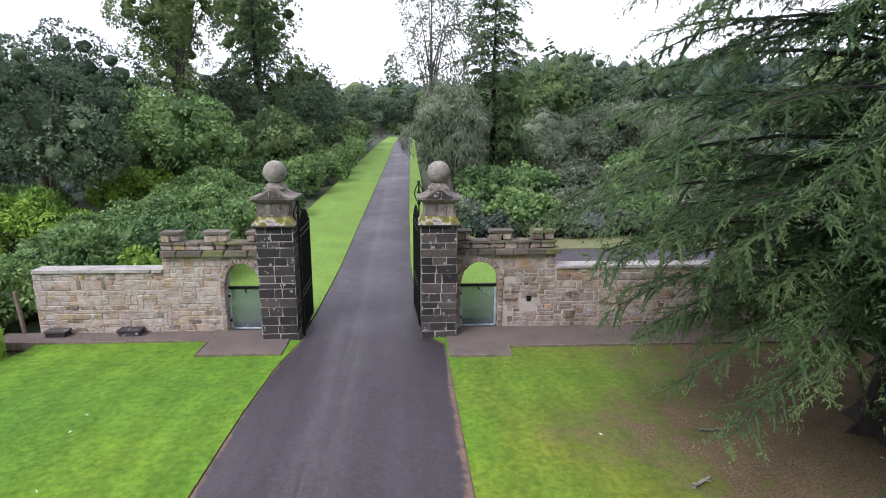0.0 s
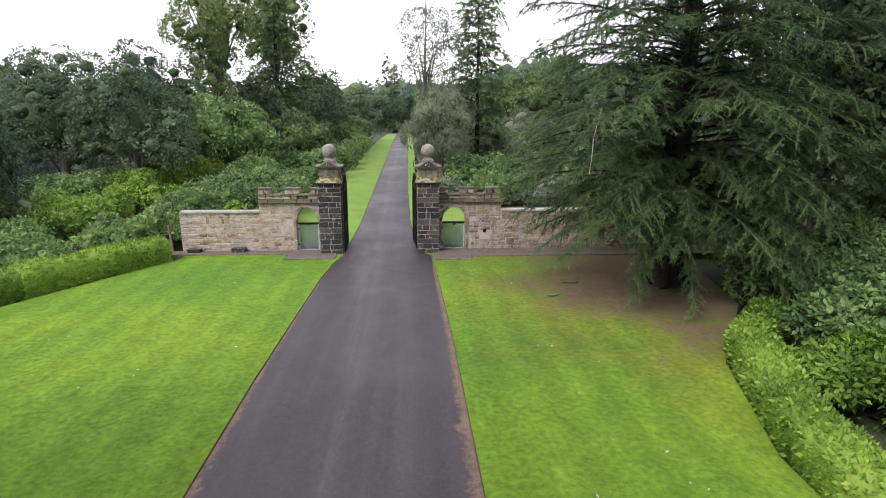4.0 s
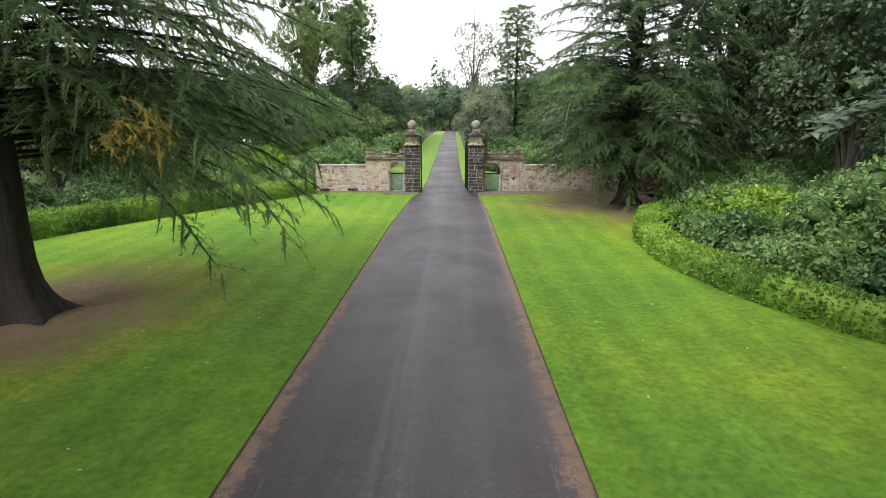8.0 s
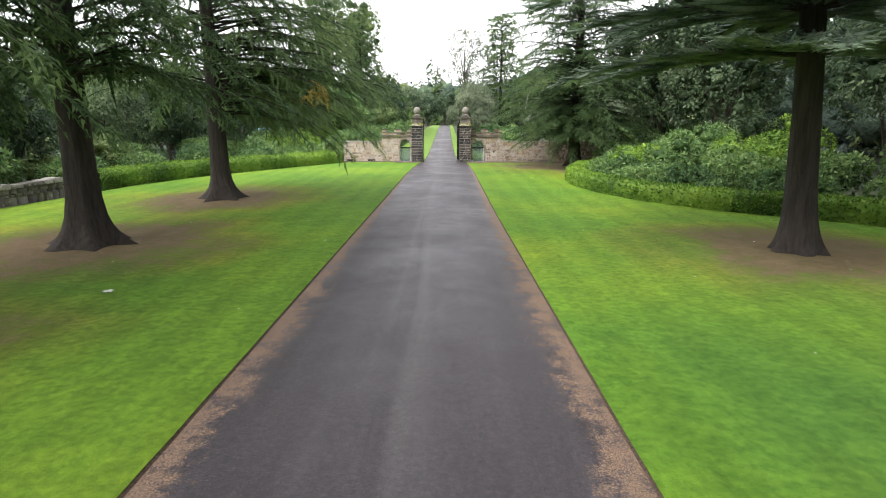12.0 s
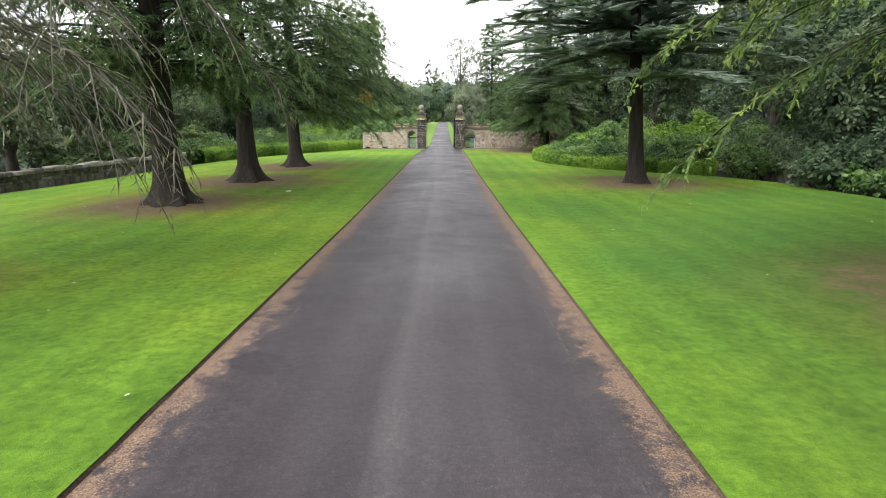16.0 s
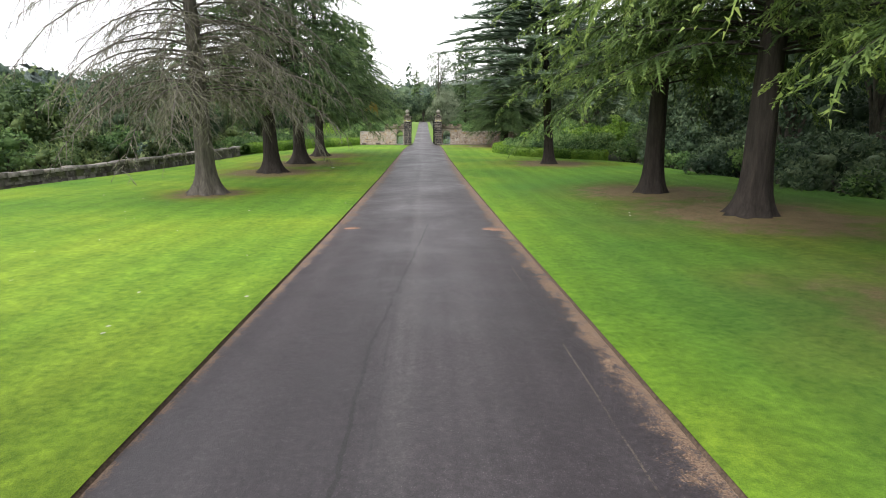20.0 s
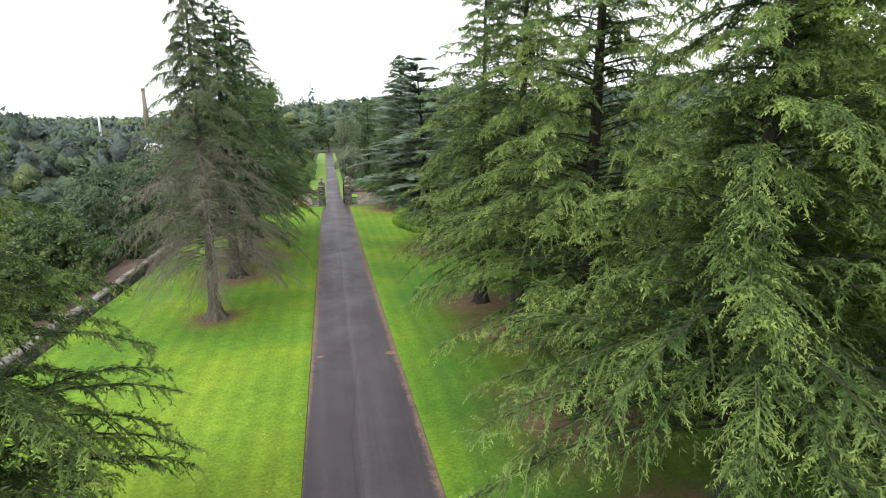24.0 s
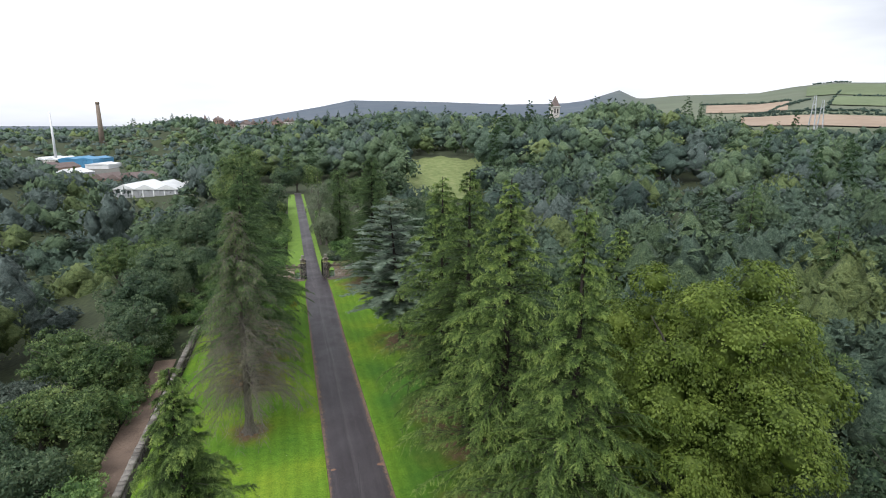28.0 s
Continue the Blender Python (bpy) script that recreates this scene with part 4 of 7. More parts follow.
spray, arms, _ = conifer_arrays(71, 22.9, 4.0, 6.6, 210, 20, 16, card=(0.2, 0.05), droop=0.42, hang=0.8, power=1.05, web=0.35, fan=0.24, ragged=0.45)
green = spray[0].reshape(-1, 3)
alive = (np.sin(spray[1][:, 0] * 0.00017 + 2.0) * 0.5 + 0.5) * 0.5 + (green[spray[1][:, 0], 2] - 7.0) / 12 > 0.88
needles("green_needles", (spray[0], spray[1][alive], spray[2]), M_FIR, dead, "thin grey-green needles left on the upper boughs")


def lumpy_core(centre, radii, rng, rings=5, sides=7, least=0.72):
    """A rough closed lump, the shaded inside of a clump of leaves."""
    th, ph = np.linspace(0.15, np.pi - 0.15, rings), np.linspace(0, 2 * np.pi, sides, endpoint=False)
    t, p = np.meshgrid(th, ph, indexing="ij")
    d = np.stack([np.sin(t) * np.cos(p), np.sin(t) * np.sin(p), np.cos(t)], -1)
    v = (centre + d * radii * rng.uniform(least, 1.12, t.shape)[..., None]).reshape(-1, 3)
    i, j = np.meshgrid(np.arange(rings - 1), np.arange(sides), indexing="ij")
    f = np.stack([i * sides + j, (i + 1) * sides + j, (i + 1) * sides + (j + 1) % sides, i * sides + (j + 1) % sides], -1).reshape(-1, 4)
    return v, f


def leaf_clumps(rng, q, n, reach, per, leaf, aspect, sag, shape=leaf_quads):
    """Tufts of leaves at q facing n: each a shallow dome of overlapping leaves that splay from its middle."""
    N = len(q)
    size = reach * rng.uniform(0.6, 1.35, (N, 1))
    a = unit(np.cross(n, rng.normal(0, 1, (N, 3))))
    b = np.cross(n, a)
    r = np.sqrt(rng.uniform(0.02, 1, (N, per)))
    th = np.arange(per) * 2.4 + rng.uniform(0, 6.28, (N, 1))
    ray = a[:, None] * np.cos(th)[..., None] + b[:, None] * np.sin(th)[..., None]
    p = q[:, None] + ray * (r * size)[..., None] + n[:, None] * (0.5 * size * (1 - r ** 2))[..., None] - np.array([0, 0, 1.0]) * (sag * 0.9 * size * r ** 2)[..., None]
    way = unit(ray * 0.9 + n[:, None] * rng.uniform(0.1, 0.7, (N, per, 1)) - np.array([0, 0, sag]) + rng.normal(0, 0.25, (N, per, 3)))
    sd = unit(np.cross(way, n[:, None] + rng.normal(0, 0.35, (N, per, 3))))
    L = (leaf * rng.uniform(0.65, 1.35, (N, per))).ravel()
    p, way, sd = p.reshape(-1, 3), way.reshape(-1, 3), sd.reshape(-1, 3)
    return shape(p - way * (L * 0.35)[:, None], way, sd, L, L * aspect)


def crown_arrays(seed, size, lobes, cards, leaf, core=0.66, squash=0.8, sag=0.15, aspect=0.5, low=-0.8, spread=0.62, grain=(5, 7), lobe=(0.26, 0.46), clump=0.0):
    """A crown of many leafy lobes with gaps between: leaves stand off the lobes' outsides. size: (rx, ry, rz), centre at the origin."""
    rng = np.random.default_rng(seed)
    size = np.asarray(size, float)
    d = unit(rng.normal(0, 1, (lobes, 3)))
    d[:, 2] = np.where(d[:, 2] < low, -d[:, 2] * 0.6, d[:, 2])
    c = d * size * rng.uniform(0.35, 0.8, (lobes, 1)) * (spread / 0.62)
    lr = size.mean() * rng.uniform(*lobe, lobes)
    pieces = [lumpy_core(c[k], lr[k] * core * np.array([1, 1, squash]), rng, *grain) for k in range(lobes)]
    if core > 0:
        pieces.append(lumpy_core(np.zeros(3), size * 0.38, rng, grain[0], grain[1]))
        c, lr, d, lobes = np.vstack([c, np.zeros((1, 3))]), np.append(lr, size.mean() * 0.56), np.vstack([d, (0, 0, 0.3)]), lobes + 1
    w = lr ** 2 / (lr ** 2).sum()
    per = 9
    need = cards // per + 4
    k = rng.choice(lobes, need * 5, p=w)
    n = unit(rng.normal(0, 1, (need * 5, 3)) + d[k] * 0.5 + np.array([0, 0, 0.3]))
    q = c[k] + n * lr[k, None] * np.array([1, 1, squash]) * rng.uniform(0.84, 1.16, (need * 5, 1))
    deep = np.zeros(need * 5, bool)
    for j in range(lobes):
        e = (q - c[j]) / (lr[j] * np.array([1, 1, squash]))
        deep |= (k != j) & ((e ** 2).sum(1) < 0.62)
    keep = np.nonzero(~deep)[0][:need]
    leaves = leaf_clumps(rng, q[keep], n[keep], clump or leaf * 1.5, per, leaf, aspect, sag)
    return join(leaves, *(pieces if core > 0 else []))


def wood_crown(seed, lobes, rings, sides, cards, leaf):
    """A far crown: rounded leafy lobes over a dome, with sprigs standing off the outline. Unit size."""
    rng = np.random.default_rng(seed)
    d = unit(rng.normal(0, 1, (lobes, 3)) + np.array([0, 0, 0.25]))
    c = d * np.array([0.62, 0.62, 0.6]) * rng.uniform(0.7, 1.1, (lobes, 1))
    lr = rng.uniform(0.26, 0.44, lobes)
    pieces = [lumpy_core(c[k], lr[k] * np.array([1, 1, 0.85]), rng, rings, sides, 0.82) for k in range(lobes)] + [lumpy_core(np.array([0, 0, -0.1]), np.array([0.62, 0.62, 0.62]), rng, rings, sides, 0.85)]
    per = 8 if cards > 200 else 4
    k = rng.integers(0, lobes, cards // per + 1)
    n = unit(rng.normal(0, 1, (len(k), 3)) + d[k] * 0.8 + np.array([0, 0, 0.35]))
    q = c[k] + n * lr[k, None] * np.array([1, 1, 0.85]) * rng.uniform(0.9, 1.16, (len(k), 1))
    return join(leaf_clumps(rng, q, n, leaf * 1.7, per, leaf * 1.1, 0.75, 0.2, leaf_tris), *[(v, halves(f)) for v, f in pieces])


def broadleaf(seed, x, y, height, size, leaf_mat, label, name="broadleaf_tree", lobes=16, cards=4500, leaf=0.42, bark=M_BARK_GREY, trunk_r=0.35, group="", z=None, **kw):
    """A broadleaved tree: trunk, forking limbs and a lobed crown."""
    z = float(land(x, y)) if z is None else z
    tree = thing(name, label, "tree", group, at=pose(x, y, z, 0, 0, seed * 37 % 360))
    mid = height - size[2]
    part("trunk", trunk_mesh("trunk", max(mid * 1.6, 3.0), trunk_r, bark, seed, 0.5, sides=10), tree)
    rng = np.random.default_rng(seed + 5)
    B = 9
    az = np.arange(B) * 2.4
    t = np.linspace(0, 1, 6)
    ex = np.stack([np.cos(az) * size[0] * 0.62, np.sin(az) * size[1] * 0.62, mid + size[2] * rng.uniform(0.0, 0.6, B)], -1)
    st = np.stack([0 * az, 0 * az, np.maximum(mid - size[2] * rng.uniform(0.3, 1.0, B), 0.8)], -1)
    paths = st[:, None] * (1 - t)[None, :, None] + ex[:, None] * t[None, :, None]
    paths[..., 2] += (0.12 * size[2] * np.sin(t * np.pi))[None]
    part("limb_work", mesh_of("limb_work", *tubes(paths, trunk_r * 0.42 * np.linspace(1, 0.15, 6)[None].repeat(B, 0), 5), bark), tree, "forked limbs", kind="stuff")
    v, f = crown_arrays(seed, size, lobes, cards, leaf, **kw)
    part("crown", mesh_of("crown", v + np.array([0, 0, mid]), f, leaf_mat), tree)
    return tree


def shrub(seed, x, y, rx, ry, h, leaf_mat, label, name="rhododendron_bush", cards=1800, leaf=0.26, lobes=22, z=None, group="", category="bush", **kw):
    """A bush that stands on the ground: lobed leafy mound over short stems."""
    z = float(land(x, y)) if z is None else z
    bush = thing(name, label, category, group, at=pose(x, y, z, 0, 0, 0))
    v, f = crown_arrays(seed, (rx, ry, h * 0.62), lobes, cards, leaf, squash=0.85, low=-0.1, lobe=(0.2, 0.36), **kw)
    v = v + np.array([0, 0, h * 0.42])
    v[:, 2] = np.maximum(v[:, 2], -0.3)
    part("foliage", mesh_of("foliage", v, f, leaf_mat), bush)
    B = 7
    az = np.arange(B) * 2.4 + seed
    t = np.linspace(0, 1, 4)
    ex = np.stack([np.cos(az) * rx * 0.6, np.sin(az) * ry * 0.6, np.full(B, h * 0.6)], -1)
    paths = np.array([0, 0, -0.2]) + ex[:, None] * t[None, :, None]
    part("stem_work", mesh_of("stem_work", *tubes(paths, np.full((B, 4), 0.035), 4), M_BARK), bush)
    return bush


def hedge(name, pts, width, height, mat, label, per_m2=260, leaf=0.115, seed=3):
    """A clipped hedge along a line of points: a rounded body with small leaves all over."""
    rng = np.random.default_rng(seed)
    pts = np.asarray(pts, float)
    seg = np.linalg.norm(np.diff(pts, axis=0), axis=1)
    run = np.concatenate([[0], np.cumsum(seg)])
    m = int(run[-1] / 0.4) + 2
    s = np.linspace(0, run[-1], m)
    c = np.stack([np.interp(s, run, pts[:, 0]), np.interp(s, run, pts[:, 1])], -1)
    t = unit(np.gradient(c, axis=0))
    nn = np.stack([t[:, 1], -t[:, 0]], -1)
    prof = np.array([(-0.5, 0.0), (-0.52, 0.5), (-0.46, 0.86), (-0.25, 1.0), (0.25, 1.0), (0.46, 0.86), (0.52, 0.5), (0.5, 0.0)])
    wob = 1 + 0.10 * np.array([[noise.noise((a * 0.9, b * 1.7, seed)) for b in range(8)] for a in s])
    gz = land(c[:, 0], c[:, 1]) + 0.1
    v = np.zeros((m, 8, 3))
    v[:, :, :2] = c[:, None] + nn[:, None] * (prof[None, :, 0] * width * wob)[..., None]
    v[:, :, 2] = gz[:, None] + prof[None, :, 1] * height * wob
    i, j = np.meshgrid(np.arange(m - 1), np.arange(7), indexing="ij")
    f = np.stack([i * 8 + j, i * 8 + j + 1, (i + 1) * 8 + j + 1, (i + 1) * 8 + j], -1).reshape(-1, 4)
    flat = v.reshape(-1, 3)
    ob = thing(name, label, "hedge")
    core = flat.copy()
    quads = flat[f]
    area = np.linalg.norm(np.cross(quads[:, 2] - quads[:, 0], quads[:, 3] - quads[:, 1]), axis=1) / 2
    k = rng.choice(len(f), int(area.sum() * per_m2), p=area / area.sum())
    a, b = rng.uniform(0, 1, (2, len(k), 1))
    q = quads[k]
    p = (q[:, 0] * (1 - a) + q[:, 1] * a) * (1 - b) + (q[:, 3] * (1 - a) + q[:, 2] * a) * b
    nr = unit(np.cross(q[:, 2] - q[:, 0], q[:, 3] - q[:, 1]))
    nr = nr * np.where(((p - np.concatenate([c[k // 7], (gz[k // 7] + height * 0.5)[:, None]], 1)) * nr).sum(1) < 0, -1, 1)[:, None]
    way = unit(rng.normal(0, 1, p.shape) + nr * 0.8 + np.array([0, 0, 0.4]))
    sd = unit(np.cross(way, nr + rng.normal(0, 0.4, p.shape)))
    L = leaf * rng.uniform(0.6, 1.4, len(p))
    start = p + nr * rng.uniform(-0.04, 0.05, (len(p), 1))
    stretch = 5
    for g in range(0, m - 1, stretch):
        own, body = (k // 7 >= g) & (k // 7 < g + stretch), f[(f[:, 0] // 8 >= g) & (f[:, 0] // 8 < g + stretch)]
        used = np.unique(body)
        part("hedge_length", mesh_of("hedge_length", *join(leaf_quads(start[own], way[own], sd[own], L[own], L[own] * 0.55), (core[used], np.searchsorted(used, body))), mat), ob)
    return ob

# ---- clipped hedges and rhododendron beds ----
RH = "glossy green rhododendron bush in the border"
HEDGE_R = [(12.4, 3.2), (10.3, 1.0), (8.85, -3.0), (8.35, -7.0), (8.95, -10.4), (10.1, -13.4), (12.2, -16.3), (16.5, -19.6)]
hedge("clipped_hedge", HEDGE_R, 1.0, 0.95, M_HEDGE, "low clipped yellow-green hedge bordering the lawn", seed=3)
HEDGE_L = [(-9.6, 12.4), (-11.8, 8.6), (-14.4, 3.4), (-16.5, -1.0), (-17.9, -5.0), (-18.9, -9.0)]
hedge("clipped_hedge", HEDGE_L, 1.2, 1.15, M_HEDGE, "low clipped bright hedge along the lawn's edge", seed=4)
rng = np.random.default_rng(9)
for i, (x, y, r, h) in enumerate([(11.4, -1.6, 1.8, 1.5), (11.0, -5.4, 2.0, 1.7), (11.2, -9.2, 1.9, 1.6), (12.6, -12.4, 1.9, 1.6), (15.0, -15.4, 2.0, 1.7), (13.6, -3.2, 2.3, 2.6), (14.0, -7.4, 2.5, 3.1), (14.8, -11.4, 2.3, 2.7), (13.4, 1.0, 2.2, 2.0), (16.8, -5.0, 2.6, 3.6), (17.2, -9.6, 2.6, 3.7), (17.6, -14.0, 2.3, 2.9), (16.2, 2.2, 2.5, 2.6), (18.8, -18.2, 2.0, 2.2), (14.6, 5.4, 2.4, 2.4), (16.2, 9.4, 2.4, 2.6), (18.6, 6.6, 2.6, 3.4), (19.5, 14.5, 3.0, 4.5), (22.5, 9.5, 3.0, 4.6), (25.5, 4.0, 3.0, 4.6), (23.0, -2.0, 2.8, 4.2), (27, -9, 3, 4.5), (21.5, -15, 2.4, 3.6)]):
    shrub(100 + i, x, y, r, r * rng.uniform(0.9, 1.15), h, M_RHODO if i % 5 else M_HEDGE, RH, cards=3600, leaf=0.19, core=0.55, group="border rhododendrons")
for i, (x, y, r, h) in enumerate([(-13.4, 9.6, 2.0, 1.8), (-15.2, 6.0, 2.0, 1.9), (-17.4, 2.0, 2.1, 2.0), (-19.4, -3.0, 2.1, 2.1), (-20.6, -8.0, 2.0, 2.0), (-12.0, 13.6, 1.8, 1.9), (-10.7, 15.4, 1.4, 2.3), (-16.2, 11.4, 2.4, 2.6), (-19.5, 7.4, 2.6, 3.0)]):
    shrub(130 + i, x, y, r, r, h, M_RHODO, "dense green shrub behind the clipped hedge", "laurel_bush", cards=3200, leaf=0.18, core=0.55, group="hedge shrubs")
for i, (x, y, r, h) in enumerate([(-20.5, 15.5, 2.9, 8.6), (-22.4, 8.5, 3.0, 9.4), (-24.6, 1.5, 3.0, 9.0), (-25.5, -6.5, 3.0, 8.4)]):
    shrub(700 + i, x, y, r, r, h, M_DARKBROAD, "dark dense yew behind the hedge", "yew_tree", cards=9000, leaf=0.26, lobes=70, group="yews behind the hedge", category="tree", aspect=0.36, sag=0.5, core=0.45)
# beyond the wall
for i in range(26):
    y = 17.5 + (i // 4) * 7.2 + rng.uniform(-1.5, 1.5)
    x = -7.0 - (i % 4) * 4.6 + rng.uniform(-1, 1) + 0.02 * y
    if i % 4 == 0:
        x = -7.7 + 0.03 * (y - 17)
    r = rng.uniform(2.4, 3.0)
    shrub(160 + i, x, y, r, r * 1.05, rng.uniform(2.3, 3.3), (M_RHODO, M_RHODO, M_HEDGE, M_RHODO)[i % 4] if i < 12 else M_RHODO, "sprawling rhododendron mound beyond the wall", cards=5200 if i < 12 else 2600, leaf=0.2 if i < 12 else 0.27, core=0.55, group="rhododendrons beyond the wall")
for i, (x, y, r, h) in enumerate(((-14.0, 36, 4.4, 8.0), (-10.5, 47, 3.8, 7.0), (-20.5, 40, 4.5, 9.0), (-9.0, 60, 3.2, 5.5), (-8.2, 70, 3.2, 5.0), (-7.4, 82, 3.2, 5.0))):
    shrub(240 + i, x, y, r, r, h, M_RHODO if i % 2 == 0 else M_BROAD, "tall rounded evergreen bush beyond the wall", "holly_bush", cards=4200, leaf=0.34, lobes=24)
shrub(190, -6.9, 16.0, 1.6, 0.9, 2.3, M_HEDGE, "bright yellow-green bush behind the wall", "golden_bush", cards=1800, leaf=0.2)
for i, (x, y, r, h) in enumerate([(7.6, 27.5, 2.2, 2.4), (10.8, 29.0, 2.6, 2.3), (14.4, 29.6, 2.6, 2.2), (18.6, 30.0, 2.6, 2.4), (6.4, 33.0, 2.4, 3.2), (9.4, 35.5, 2.6, 3.0), (13.5, 36.5, 2.8, 3.0), (18, 38, 3.0, 3.4), (5.6, 50, 2.6, 3.4), (6.6, 58, 2.8, 3.5), (5.8, 66, 2.8, 3.6), (6.0, 75, 3, 4), (23, 32, 3, 3), (24, 42, 3.4, 4)]):
    shrub(200 + i, x, y, r, r, h, M_BIRCH if i in (1, 3, 6) else M_RHODO, "straggling shrubs beyond the wall", "wild_shrub", cards=1700, leaf=0.3, group="shrubs beyond the wall")

for i in range(22):
    x, y = 4.6 + (i % 8) * 1.75 + rng.uniform(-0.5, 0.5), 26.8 + (i // 8) * 2.1 + rng.uniform(-0.5, 0.5)
    shrub(760 + i, x, y, rng.uniform(1.1, 1.5), 1.3, rng.uniform(1.0, 1.7), (M_DARKBROAD, M_GREYWOOD, M_BIRCH)[i % 3], "low wild scrub beside the side drive", "wild_shrub", cards=900, leaf=0.2, lobes=14, group="shrubs beyond the wall")
for i, (x, y, r, h) in enumerate([(13, 48, 3.4, 5.2), (18.5, 51, 3.8, 5.8), (24.5, 54, 4.2, 6.2), (31, 57, 4.4, 6.4), (11.5, 58, 3.4, 5.4), (17, 62, 4, 6.2), (38, 60, 4.6, 6.6), (24, 66, 4.4, 6.6)]):
    shrub(790 + i, x, y, r, r, h, M_BIRCH, "pale grey-green willow scrub beyond the wall", "willow_scrub", cards=4200, leaf=0.26, lobes=30, aspect=0.3, group="willow scrub")

# ---- trees beyond the gate ----
conifer(301, 8.7, 47.5, 18.6, 0.3, 0.6, 3.0, M_FIR, M_BARK, "dark columnar conifer beyond the gate", "columnar_conifer", branches=190, twigs=10, cards=9, group="", z=float(land(8.7, 47.5)), card=(0.36, 0.15), power=0.42, droop=0.3, fan=0.5, tip=0.9, hang=0.5)
conifer(302, -2.6, 167, 21, 0.4, 1.0, 4.2, M_FIR, M_BARK, "dark spired conifer at the end of the drive", "spired_conifer", branches=110, twigs=9, cards=7, group="", z=float(land(-2.6, 167)), card=(0.6, 0.3), droop=0.25, hang=0.4)
broadleaf(303, -17.4, 46, 25, (4.6, 4.6, 10.5), M_BROAD, "tall dark tree with ragged top beyond the gate", "tall_tree", lobes=60, cards=16000, leaf=0.27, core=0.4, lobe=(0.13, 0.24), low=-1.0)
conifer(304, -13.6, 55, 20, 0.4, 2.0, 4.2, M_FIR, M_BARK, "dark fir among broadleaved trees", "fir_tree", branches=130, twigs=12, cards=9, group="", z=float(land(-13.6, 55)), card=(0.4, 0.16), ragged=0.5, power=0.5, hang=0.5)
broadleaf(310, 4.6, 42, 9.8, (3.4, 3.4, 5.0), M_BIRCH, "grey-green weeping birch beside the drive", "weeping_birch", lobes=34, cards=14000, leaf=0.3, aspect=0.22, sag=1.4, core=0.5, lobe=(0.2, 0.34), trunk_r=0.22)
broadleaf(311, 3.1, 43, 17.0, (3.0, 3.0, 5.4), M_BIRCH, "thin bare-topped birch with sparse leaves", "sparse_birch", lobes=30, cards=4600, leaf=0.26, core=0.0, trunk_r=0.2, aspect=0.4, sag=0.5)
DK = "dark broadleaved tree in the wood"
for i, (x, y, h, s, m) in enumerate([(-15.7, 64, 28, (4.8, 4.8, 12), M_BROAD), (-12.4, 73, 15, (4.6, 4.6, 7.4), M_BROAD), (-17.5, 28, 10.6, (5.0, 5.0, 4.8), M_DARKBROAD), (-20.5, 38, 12.2, (5.2, 5.2, 5.6), M_DARKBROAD), (-26, 34, 12.4, (6, 6, 5.6), M_DARKBROAD), (-31, 24, 10.5, (6.5, 6.5, 5), M_BROAD), (-15.5, 52, 12, (4.5, 4.5, 6), M_DARKBROAD), (-20, 58, 11, (4.5, 4.5, 5.5), M_BROAD), (-10.5, 66, 11, (4, 4, 5.4), M_DARKBROAD), (-12, 80, 10.5, (4.5, 4.5, 5), M_DARKBROAD), (-8.5, 92, 10, (5, 5, 5.5), M_DARKBROAD), (-6, 136, 11, (5, 5, 5.5), M_DARKBROAD), (0, 140, 11.5, (5, 5, 5), M_DARKBROAD), (6, 137, 12, (5, 5, 6), M_BROAD), (10, 90, 11, (5, 5, 6), M_DARKBROAD), (18, 84, 13, (5, 5, 6), M_BROAD), (25, 92, 14, (5, 5, 6), M_DARKBROAD), (22, 78, 14, (6, 6, 6), M_BROAD), (30, 88, 16, (7, 7, 7), M_DARKBROAD), (27, 62, 8, (6, 6, 3.6), M_BIRCH), (36, 66, 8.5, (6, 6, 3.8), M_BIRCH), (21, 52, 7, (4.6, 4.6, 3.2), M_BIRCH), (-24, 50, 10, (5, 5, 5), M_DARKBROAD), (-32, 44, 11, (6, 6, 5), M_DARKBROAD), (-40, 30, 12, (6, 6, 5.5), M_BROAD)]):
    broadleaf(330 + i, x, y, h, s, m, DK if m is M_DARKBROAD else "broadleaved tree beyond the gate", cards=9500 if y < 58 else 3600, leaf=0.25 if y < 58 else 0.42, lobes=56, core=0.45, lobe=(0.16, 0.3), group="trees beyond the gate")

# ---- trees flanking the lawns ----
for i, (x, y, h, r, m) in enumerate(((88.0, -7.0, 24.0, 5.4, M_FIR), (54.5, -52.0, 22.5, 4.6, M_FIR), (34.6, -39.8, 19.2, 3.6, M_HEMLOCK))):
    conifer(85 + i, x, y, h, 0.36, 2.0, r, m, M_BARK, "dark conifer rising out of the wood", "fir_tree", branches=130, twigs=14, cards=9, group="", z=float(land(x, y)), card=(0.36, 0.13), power=0.8, droop=0.3, hang=0.5, near=40.0)
broadleaf(401, 20.7, -70.6, 23.6, (7.5, 7.5, 10.6), M_LIME, "large yellow-green lime tree with a rounded crown", "lime_tree", lobes=115, cards=100000, spread=0.68, leaf=0.2, trunk_r=0.5, core=0.6, aspect=0.6, sag=0.9, lobe=(0.14, 0.25), squash=0.75, clump=0.3, low=-0.9)
